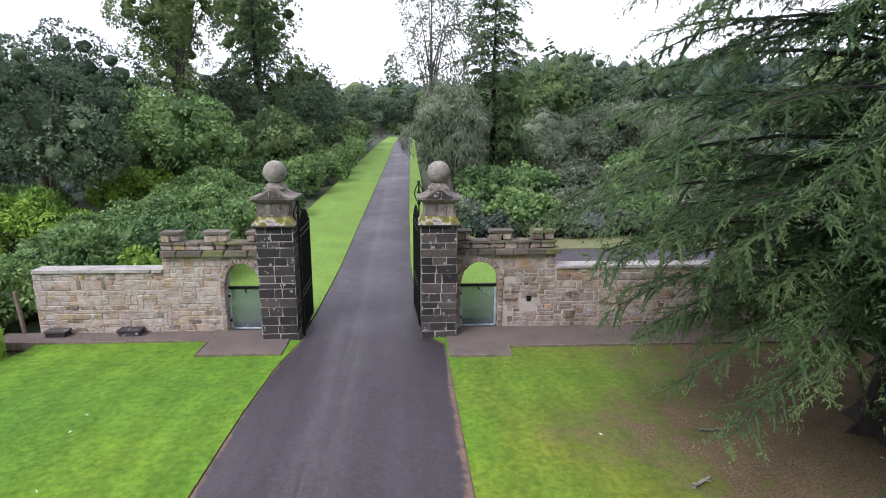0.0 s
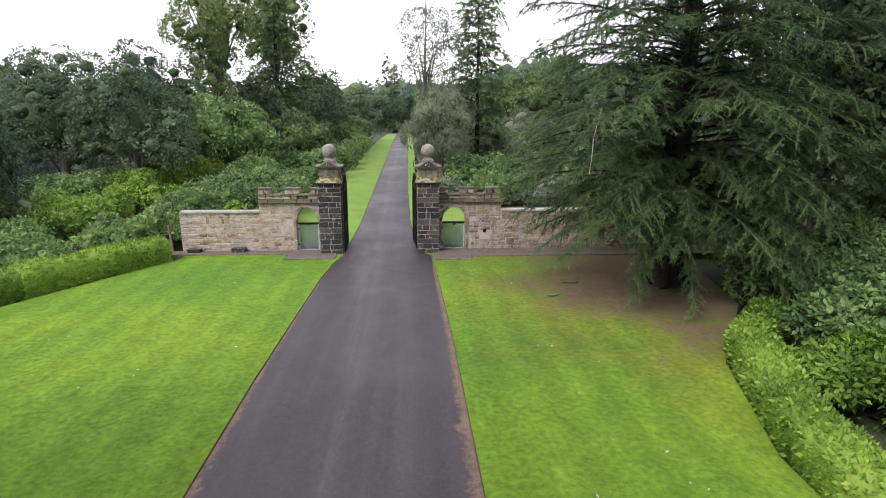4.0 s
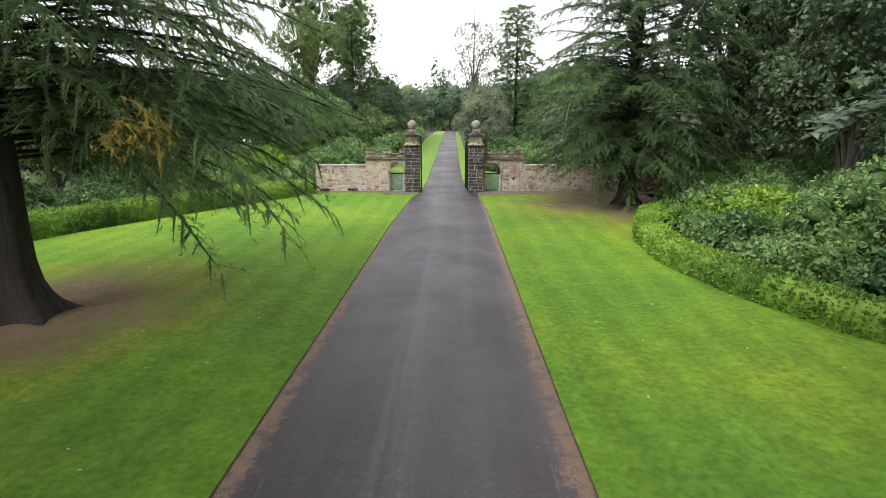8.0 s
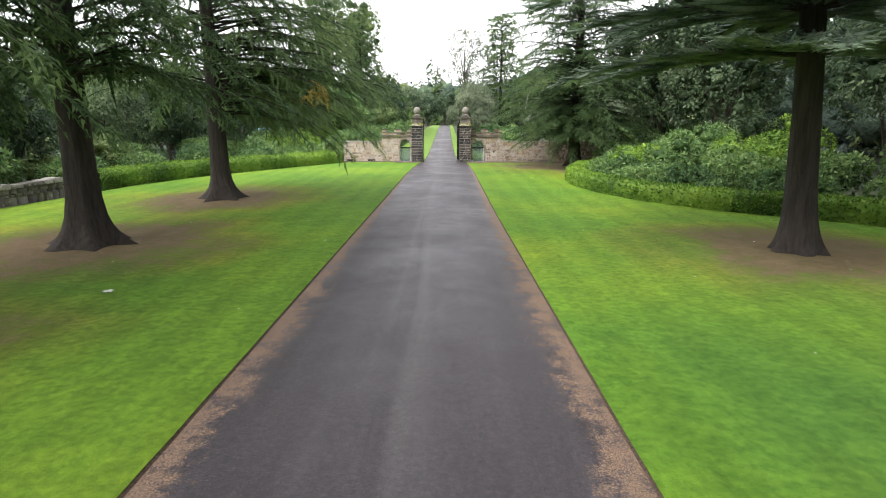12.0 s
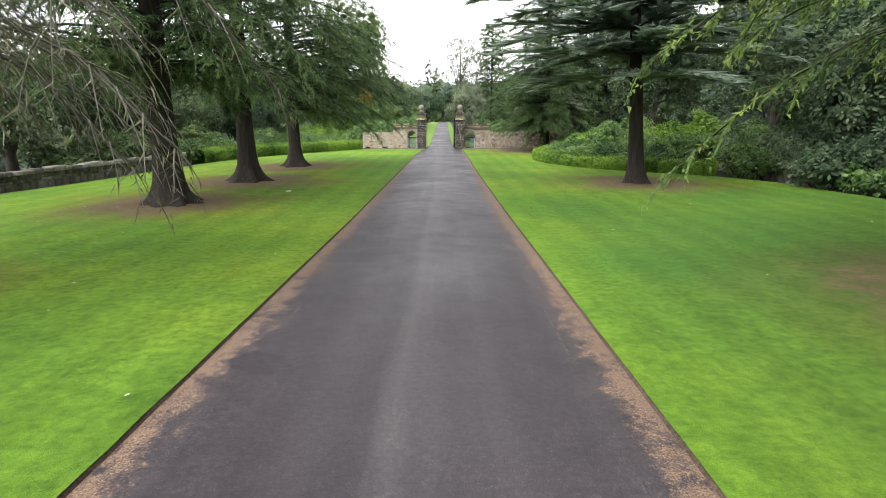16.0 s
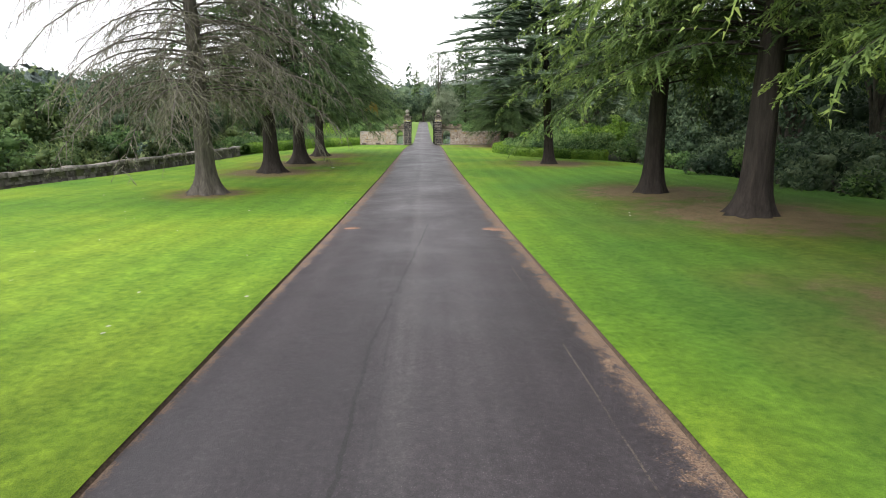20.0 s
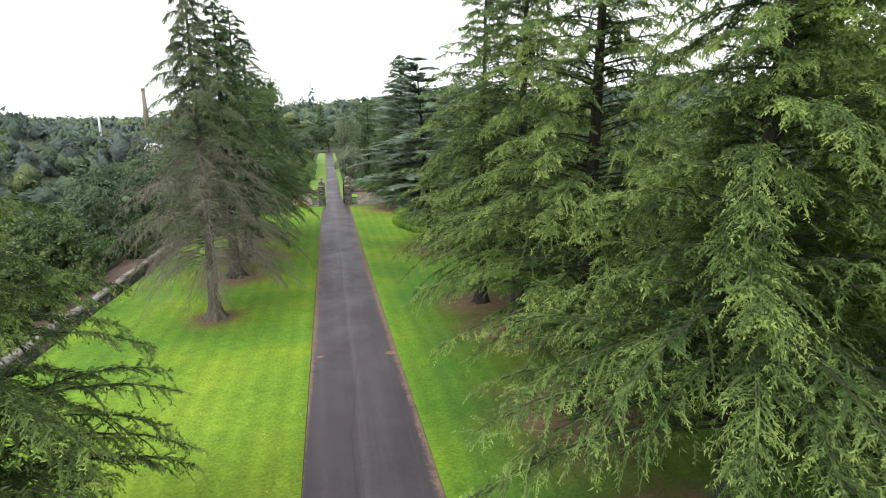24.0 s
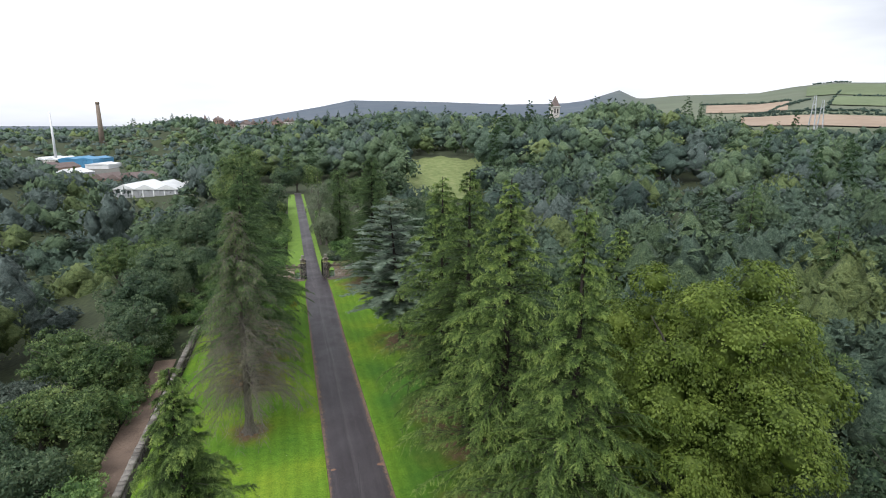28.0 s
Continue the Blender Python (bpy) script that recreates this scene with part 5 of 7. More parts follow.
for i, (x, y, h, s, m) in enumerate(((17.8, -77.5, 8.5, (3.6, 3.6, 3.9), M_GREYWOOD), (22.0, -79.0, 10.0, (4.2, 4.2, 4.7), M_GREYWOOD), (17.6, -72.8, 6.8, (3.0, 3.0, 3.2), M_DARKBROAD), (26.0, -73.0, 9.0, (4.2, 4.2, 4.2), M_DARKBROAD))):
    broadleaf(480 + i, x, y, h, s, m, "low leafy tree under the lime's crown", cards=9000, leaf=0.24, lobes=54, core=0.5, lobe=(0.16, 0.3), trunk_r=0.2, group="trees behind the lawn")
for i, (x, y, h, s, m) in enumerate([(24, -12, 18, (6, 6, 8.6), M_DARKBROAD), (23.5, -21, 12, (5, 5, 6), M_DARKBROAD), (26, -30, 16, (6, 6, 8), M_DARKBROAD), (21.0, 3, 17.5, (5.2, 5.2, 8.4), M_DARKBROAD), (25, -39, 17, (6, 6, 8.5), M_DARKBROAD), (19.5, 11, 17, (4.8, 4.8, 8.2), M_DARKBROAD), (26, 14, 19, (6, 6, 9), M_BROAD), (26, -50, 17, (6.5, 6.5, 8.5), M_BROAD), (25.5, -60, 16, (5.5, 5.5, 8), M_DARKBROAD), (23.5, -84, 13.5, (5, 5, 6.4), M_GREYWOOD), (33, -78, 14, (6.5, 6.5, 7), M_DARKBROAD), (33, -64, 17, (7, 7, 8.5), M_BROAD), (29, -3, 20, (6.5, 6.5, 9.6), M_DARKBROAD)]):
    broadleaf(410 + i, x, y, h, s, m, "dark evergreen tree behind the lawn" if m is M_DARKBROAD else "broadleaved tree behind the lawn", "evergreen_tree" if m is M_DARKBROAD else "broadleaf_tree", cards=15000 if y > -25 else 7000, leaf=0.3 if y > -25 else 0.35, lobes=72, core=0.42, lobe=(0.15, 0.28), group="trees behind the lawn")
for i, (x, y, h, s, m) in enumerate([(-25, -20, 9, (4.5, 4.5, 4), M_DARKBROAD), (-26, -30, 7, (4.6, 4.6, 3.4), M_BROAD), (-25, -40, 5.6, (3.6, 3.6, 2.7), M_BROAD), (-27, -51, 6, (4.4, 4.4, 3), M_DARKBROAD), (-24.5, -59, 5.4, (3.6, 3.6, 2.6), M_DARKBROAD), (-30, -66, 7.4, (5, 5, 3.6), M_DARKBROAD), (-32, -24, 9, (6, 6, 4.4), M_BROAD), (-33, -44, 7.4, (5.6, 5.6, 3.6), M_DARKBROAD), (-36, -58, 8, (6, 6, 4), M_BROAD), (-27, -9, 11, (5.5, 5.5, 5), M_DARKBROAD), (-26, 4, 12, (6, 6, 5.5), M_DARKBROAD), (-40, -36, 8.6, (6.5, 6.5, 4.2), M_BROAD), (-26.5, -75, 7.4, (5, 5, 3.6), M_DARKBROAD), (-36, -72, 7.5, (5, 5, 3.6), M_GREYWOOD), (-39, -47, 7.5, (5, 5, 3.6), M_BROAD), (-34, -34, 7.2, (5, 5, 3.4), M_GREYWOOD), (-43, -64, 8, (5.5, 5.5, 3.8), M_BROAD), (-31, -55, 6.4, (4.4, 4.4, 3), M_GREYWOOD), (-33, -80, 7, (4.6, 4.6, 3.4), M_BROAD), (-30, -38, 6.4, (4.2, 4.2, 3), M_BROAD), (-38, -84, 7.4, (5, 5, 3.6), M_DARKBROAD), (-45, -76, 8, (5.5, 5.5, 3.8), M_GREYWOOD)]):
    broadleaf(440 + i, x, y, h, s, m, "leafy tree on the bank below the low wall", cards=5200, leaf=0.33, lobes=50, core=0.5, lobe=(0.16, 0.3), group="trees below the low wall")
for i in range(19):
    y = -21 - i * 2.9
    shrub(470 + i, 18.8 + 0.8 * math.sin(i * 2.1), y, 1.9, 2.0, 1.9 + 0.6 * math.sin(i * 1.3), M_DARKBROAD if i % 3 else M_RHODO, "dark shrub along the lawn's far edge", "laurel_bush", cards=1100, leaf=0.24, group="lawn edge shrubs")
for i in range(18):
    y = -19 - i * 3.1
    shrub(530 + i, 20.4 + 0.7 * math.sin(i * 1.3), y, 2.0, 2.3, 3.0 + 0.7 * math.sin(i * 2.7), M_DARKBROAD, "dark shrub along the lawn's far edge", "laurel_bush", cards=1300, leaf=0.24, group="lawn edge shrubs")
for i in range(16):
    y = 3 - i * 4.6
    shrub(490 + i, -23.2 + 0.9 * math.sin(i * 1.7), y, 2.0, 2.2, 2.7 + 0.7 * math.sin(i * 2.3), M_BROAD if i % 3 else M_RHODO, "wild shrub behind the low wall", "wild_shrub", cards=1200, leaf=0.26, group="shrubs behind the low wall")

# ---- woodland to the horizon ----
def clear(x, y):
    """Open ground: the drive and lawns, the field, the works in the valley."""
    if -21 < x < 21 and -140 < y < 112 and not (abs(x) > 12 and y > 40):
        return True
    if -41 < x < 31 and -100 < y < 112:
        return True
    if -30 < x < 36 and y < 178:
        return True
    if x < -31 and y > -6 and y < 70 and x > -48:
        return True
    r, a = math.hypot(x + 4, y + 97), math.degrees(math.atan2(x + 4, y + 97))
    if 12.2 < a < 20.2 and 222 < r < 312:
        return True
    if (-17.2 < a < -9.2 and 318 < r < 402) or (-21.2 < a < -13.8 and 445 < r < 640):
        return True
    if 44 < a < 62 and r > 560:
        return True
    return False


rng = np.random.default_rng(77)
protos = {}
for lod, (lobes, rings, sides, cards, leaf) in enumerate(((14, 3, 6, 600, 0.112), (10, 3, 5, 150, 0.155), (7, 3, 5, 32, 0.2), (4, 3, 5, 4, 0.28))):
    protos[lod] = [wood_crown(900 + 10 * lod + k, lobes, rings, sides, cards, leaf) for k in range(7)]
fir_proto = []
for k in range(3):
    fl, _, _ = conifer_arrays(960 + k, 26.0, 1.5, 6.0, 42, 7, 4, card=(1.3, 0.55), droop=0.3, tip=0.5, hang=0.4, web=1.6)
    fir_proto.append((fl[0] * 0.1, fl[1]))
KINDS = ("deep", "broad", "dark", "grey", "broad", "dark", "olive", "deep", "broad", "dark")
woods = {}
for ring_r, nxt, gap, lod in ((36, 140, 10.5, 0), (140, 260, 12, 1), (260, 460, 13.5, 2), (460, 720, 16, 3), (720, 1150, 17, 3)):
    r = ring_r + 0.0
    while r < nxt:
        half = 54.0 if r < 450 else 42.0
        steps = int(math.radians(half * 2) * r / gap)
        for s in range(steps):
            a = math.radians(16 - half + 2 * half * (s + rng.uniform(0, 1)) / steps)
            rr = r + rng.uniform(-0.4, 0.4) * gap
            x, y = -4 + rr * math.sin(a), -97 + rr * math.cos(a)
            if clear(x, y) or rng.uniform() < 0.03:
                continue
            kind = "fir" if rng.uniform() < 0.06 and rr > 150 and math.degrees(a) > -15 else KINDS[int(rng.integers(0, 10))]
            aa = math.degrees(a)
            # left of the drive, deep green turns grey to paint in pale haze
            if kind == "deep" and aa < -8:
                kind = "grey"
            low = 1.0
            if 9.0 < aa < 22 and 120 < rr < 228:
                low = 0.34
            elif 36.8 < aa < 42.2 and 120 < rr < 306:
                low = 0.3
            elif aa < -16.6 and 120 < rr < 440:
                low = 0.4
            elif -16.6 <= aa < -8.8 and 170 < rr < 330:
                low = 0.26
            elif -23 < aa < -9 and 230 < rr < 770:
                low = 0.36
            elif aa < -9 and rr > 690:
                low = 0.5
            elif -9 <= aa < 3 and rr > 560:
                low = 0.55
            size = rng.uniform(0.5, 0.7) if rng.uniform() < 0.65 else rng.uniform(0.7, 0.95)
            woods.setdefault((kind, lod), []).append((x, y, (0.8 + 0.2 * low) * gap * size, rng.uniform(0, 6.28), int(rng.integers(0, 30)), rng.uniform(0.75, 1.55), low))
        r += gap * 0.86
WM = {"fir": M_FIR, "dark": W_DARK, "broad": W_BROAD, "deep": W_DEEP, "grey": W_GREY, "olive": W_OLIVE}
for (kind, lod), rows in sorted(woods.items()):
    pieces = []
    for x, y, s, a, k, tall, low in rows:
        v, f = (fir_proto[k % 3] if kind == "fir" else protos[lod][k % 7])
        ca, sa = math.cos(a), math.sin(a)
        w = np.stack([v[:, 0] * ca - v[:, 1] * sa, v[:, 0] * sa + v[:, 1] * ca, v[:, 2]], -1)
        g = float(land(x, y))
        up = min(s, 7.2) * tall
        g = g - (1 - low) * (2.2 + up * 1.7)
        if kind == "fir":
            w = w * np.array([s, s, up * 1.1]) + np.array([x, y, g + 1.0])
        else:
            w = w * np.array([s, s, up]) + np.array([x, y, g + 2.2 + up * 0.85])
        pieces.append((w, f))
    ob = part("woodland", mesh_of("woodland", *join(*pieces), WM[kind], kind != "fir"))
    tagged(ob, "dense mixed woodland crowns over the valley", "woodland", kind="stuff")

# hedgerows and copses on the far hillside
rows_h = []
for a0, a1, r0, r1, n in ((44, 61, 1600, 1640, 80), (44.5, 54, 1660, 1690, 60), (46, 49, 1700, 2000, 40), (40.6, 47.6, 1990, 2010, 50), (49, 51.6, 2880, 2960, 30), (50.2, 51, 1700, 2300, 26), (52, 60, 2090, 2080, 40), (30, 41, 1300, 1360, 40)):
    for k in range(n):
        q = (k + rng.uniform(-0.4, 0.4)) / n
        a, rr = math.radians(a0 + (a1 - a0) * q), r0 + (r1 - r0) * q + rng.normal(0, 9)
        rows_h.append((-4 + rr * math.sin(a), -97 + rr * math.cos(a), rng.uniform(4, 9), int(rng.integers(0, 7))))
pieces = [(protos[3][k][0] * np.array([s, s, s * 0.7]) + np.array([x, y, float(land(x, y)) + s * 0.4]), protos[3][k][1]) for x, y, s, k in rows_h]
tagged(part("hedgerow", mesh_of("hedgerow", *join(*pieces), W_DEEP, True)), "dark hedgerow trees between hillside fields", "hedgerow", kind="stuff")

# ---- the gateway: dark ashlar pillars, arched side gates, rubble walls ----
def block_mesh(name, mat, seed, chamfer=0.06, rag=0.04):
    """A unit stone: a cube with worn, slightly uneven edges. 44 triangles."""
    rng = random.Random(seed)
    bm = bmesh.new()
    bmesh.ops.create_cube(bm, size=1.0)
    for v in bm.verts:
        v.co += Vector((rng.uniform(-rag, rag), rng.uniform(-0.03, 0.03), rng.uniform(-rag, rag)))
    bmesh.ops.bevel(bm, geom=bm.edges[:], offset=chamfer, segments=1, affect="EDGES")
    return from_bm(name, bm, mat)


ASHLAR = [block_mesh("ashlar", M_DARKSTONE, k, 0.035) for k in range(4)]
RUBBLE = [block_mesh("rubble", M_RUBBLE, 10 + k, 0.1, 0.1) for k in range(9)]
RUBBLE2 = [block_mesh("rubble", M_RUBBLE_DARK, 20 + k, 0.1, 0.1) for k in range(9)]
MOSSY = [block_mesh("coping", M_DARKCOPING, 30 + k, 0.05) for k in range(3)]
GREYCOP = [block_mesh("coping", M_COPING, 40 + k, 0.04) for k in range(3)]
stones = random.Random(5)


def stone(name, me, parent, x0, x1, y0, y1, z0, z1, turn=0.0):
    ob = new(name, me)
    ob.parent = parent
    ob.matrix_basis = Matrix.LocRotScale(((x0 + x1) / 2, (y0 + y1) / 2, (z0 + z1) / 2), Euler((0, turn, 0)), (x1 - x0, y1 - y0, z1 - z0))
    return ob


def prism(name, outline, y0, y1, mat):
    """A plate cut to an outline in x and z, from y0 to y1."""
    bm = bmesh.new()
    f = bm.faces.new([bm.verts.new((x, y0, z)) for x, z in outline])
    e = bmesh.ops.extrude_face_region(bm, geom=[f])
    for v in e["geom"]:
        if isinstance(v, bmesh.types.BMVert):
            v.co.y = y1
    bmesh.ops.recalc_face_normals(bm, faces=bm.faces[:])
    bmesh.ops.triangulate(bm, faces=[f for f in bm.faces if len(f.verts) > 4])
    return from_bm(name, bm, mat)


def taper(name, a, za, b, zb, mat, bevel=0.0):
    """A square block from half-width a at za to half-width b at zb."""
    bm = bmesh.new()
    lo = [bm.verts.new((sx * a, sy * a, za)) for sx, sy in ((-1, -1), (1, -1), (1, 1), (-1, 1))]
    hi = [bm.verts.new((sx * b, sy * b, zb)) for sx, sy in ((-1, -1), (1, -1), (1, 1), (-1, 1))]
    bm.faces.new(lo[::-1])
    bm.faces.new(hi)
    for i in range(4):
        bm.faces.new((lo[i], lo[(i + 1) % 4], hi[(i + 1) % 4], hi[i]))
    if bevel:
        bmesh.ops.bevel(bm, geom=bm.edges[:], offset=bevel, segments=2, affect="EDGES")
    return from_bm(name, bm, mat)


def moss_cap_mat():
    m, n, l, b = material("mossy_weathering_slope", 0.95)
    co = n.new("ShaderNodeTexCoord").outputs["Object"]
    g, h = noise_node(n, l, 4.5, 4.0, co), noise_node(n, l, 22.0, 5.0, co)
    c = ramp(n, l, g.outputs["Fac"], (0.36, (0.10, 0.09, 0.08)), (0.46, (0.13, 0.13, 0.02)), (0.56, (0.22, 0.20, 0.03)), (0.62, (0.45, 0.43, 0.4)), (0.72, (0.14, 0.12, 0.1)))
    l.new(mix(n, l, "MULTIPLY", 0.7, c, ramp(n, l, h.outputs["Fac"], (0.3, (0.6, 0.6, 0.6)), (0.7, (1.2, 1.2, 1.2)))), b.inputs["Base Color"])
    bump(n, l, b, h.outputs["Fac"], 0.6, 0.02)
    return m


M_MOSSCAP = moss_cap_mat()


def pillar(cx):
    cy, half, shaft = 13.5, 0.5, 3.3
    p = thing("gate_pillar", "blackened ashlar gate pillar topped with a stone ball", "gate pillar", "gate pillars", at=pose(cx, cy, 0))
    part("core", from_bm("core", box_bm(-half + 0.002, -half + 0.002, -0.3, half - 0.002, half - 0.002, shaft), M_MORTAR), p, "pale lime mortar")
    n = 14
    beds = [stones.uniform(0.7, 1.3) for _ in range(n)]
    beds = [0.0] + [shaft * sum(beds[:k + 1]) / sum(beds) for k in range(n)]
    for k in range(n):
        z0, z1 = beds[k] + 0.012, beds[k + 1] - 0.012
        cuts = [-half] + sorted(stones.uniform(-0.3, 0.3) * 0.45 + c for c in ((-0.17, 0.17) if k % 2 else (0.0,))) + [half]
        for face in range(4):
            for a, b in zip(cuts[:-1], cuts[1:]):
                a2, b2 = a + 0.013, b - 0.013
                out = half + stones.uniform(0.004, 0.016)
                if face == 0:
                    stone("ashlar", stones.choice(ASHLAR), p, a2, b2, -out, -out + 0.13, z0, z1)
                elif face == 1:
                    stone("ashlar", stones.choice(ASHLAR), p, a2, b2, out - 0.13, out, z0, z1)
                elif face == 2:
                    stone("ashlar", stones.choice(ASHLAR), p, -out, -out + 0.13, a2, b2, z0, z1)
                else:
                    stone("ashlar", stones.choice(ASHLAR), p, out - 0.13, out, a2, b2, z0, z1)
    part("cap_slab", taper("cap_slab", 0.59, 3.3, 0.59, 3.36, M_DARKSTONE, 0.02), p)
    part("weathering_slope", taper("weathering_slope", 0.58, 3.36, 0.44, 3.58, M_MOSSCAP), p, "mossy sloped stone shoulder")
    up = part("upper_block", taper("upper_block", 0.43, 3.56, 0.42, 3.96, M_CARVED, 0.015), p)
    for side in range(4):
        for a, b in ((-0.4, -0.06), (-0.05, 0.2), (0.21, 0.4)):
            o = stone("ashlar", ASHLAR[0], up, 0, 1, 0, 1, 0, 1)
            o.data = stones.choice(CARVED)
            m = Matrix.Rotation(side * math.pi / 2, 4, "Z") @ Matrix.LocRotScale(((a + b) / 2, -0.43, 3.76), None, (b - a - 0.01, 0.03, 0.36))
            o.matrix_basis = m
    part("cornice", taper("cornice", 0.47, 3.95, 0.57, 4.05, M_CARVED, 0.015), p)
    prof = [(-0.6, 4.05), (-0.6, 4.1)]
    for i in range(17):
        t = -0.55 + 1.1 * i / 16
        prof.append((t, 4.1 + 0.29 * math.exp(-(t / 0.27) ** 2)))
    prof += [(0.6, 4.1), (0.6, 4.05)]
    ped = part("pediment", prism("pediment", prof, -0.56, 0.56, M_CARVED), p, "ogee-curved carved pediment")
    inner = [(t, 4.09 + 0.22 * math.exp(-(t / 0.24) ** 2)) for t in (-0.36 + 0.72 * i / 12 for i in range(13))] + [(0.36, 4.08), (-0.36, 4.08)]
    part("tympanum", prism("tympanum", inner, -0.575, -0.5, M_DARKSTONE), ped, "dark flat stone panel on the pediment face")
    fc = bpy.data.curves.new("date_numeral", "FONT")
    fc.body, fc.size, fc.align_x, fc.extrude = ("16" if cx < 0 else "71"), 0.22, "CENTER", 0.012
    fc.materials.append(M_CARVED)
    num = new("date_numeral", fc)
    num.parent = ped
    num.matrix_basis = Matrix.Translation((0, -0.582, 4.11)) @ Matrix.Rotation(math.pi / 2, 4, "X")
    part("pedestal", taper("pedestal", 0.30, 4.30, 0.14, 4.47, M_CARVED, 0.02), p)
    bm = bmesh.new()
    bmesh.ops.create_uvsphere(bm, u_segments=32, v_segments=20, radius=0.315, matrix=Matrix.Translation((0, 0, 4.75)))
    part("ball_finial", from_bm("ball_finial", bm, M_BALL, True), p, "round grey lichened stone ball")
    return p


CARVED = [block_mesh("ashlar", M_CARVED, 60 + k, 0.05) for k in range(3)]
for cx in (-2.25, 2.25):
    pillar(cx)

WALL_Y, WALL_T = 13.72, 0.46


def arch_edge(x0, x1, spring, apex, n=9):
    """Points of a blunt pointed arch from (x0, spring) over to (x1, spring)."""
    c, w = (x0 + x1) / 2, (x1 - x0) / 2
    pts = []
    for i in range(2 * n + 1):
        a = math.pi * (1 - i / (2 * n))
        x = math.cos(a)
        z = math.sin(a) ** 0.85 + 0.06 * (1 - abs(x))
        pts.append((c + w * x, spring + (apex - spring) * z / 1.06))
    return pts


def rubble_face(parent, x0, x1, z0, z1, meshes, hole=None):
    """Uneven coursed rubble on the wall's front, each stone its own, with recessed joints."""
    def lay(xa, xb, za, zb):
        if xb - xa < 0.05 or zb - za < 0.03 or (hole is not None and hole(xa, xb, za, zb)):
            return
        me = stones.choice(meshes)
        out = stones.uniform(0.0, 0.014)
        stone("rubble", me, parent, xa + 0.005, xb - 0.005, WALL_Y - 0.006 - out, WALL_Y + 0.1, za + 0.005, zb - 0.005, stones.uniform(-0.03, 0.03))

    z = z0
    while z < z1 - 0.05:
        h = min(stones.choice((0.11, 0.16, 0.22, 0.28)) * stones.uniform(0.85, 1.15), z1 - z)
        if z1 - z - h < 0.08:
            h = z1 - z
        x = x0
        while x < x1 - 0.02:
            w = min(stones.choice((0.14, 0.22, 0.3, 0.38, 0.5)) * stones.uniform(0.85, 1.2), x1 - x)
            if x1 - x - w < 0.09:
                w = x1 - x
            if h > 0.19 and stones.random() < 0.7 and w > 0.2:
                cut = z + h * stones.uniform(0.35, 0.65)
                for za, zb in ((z, cut), (cut, z + h)):
                    if w > 0.34 and stones.random() < 0.6:
                        m = x + w * stones.uniform(0.35, 0.65)
                        lay(x, m, za, zb)
                        lay(m, x + w, za, zb)
                    else:
                        lay(x, x + w, za, zb)
            else:
                lay(x, x + w, z, z + h)
            x += w
        z += h


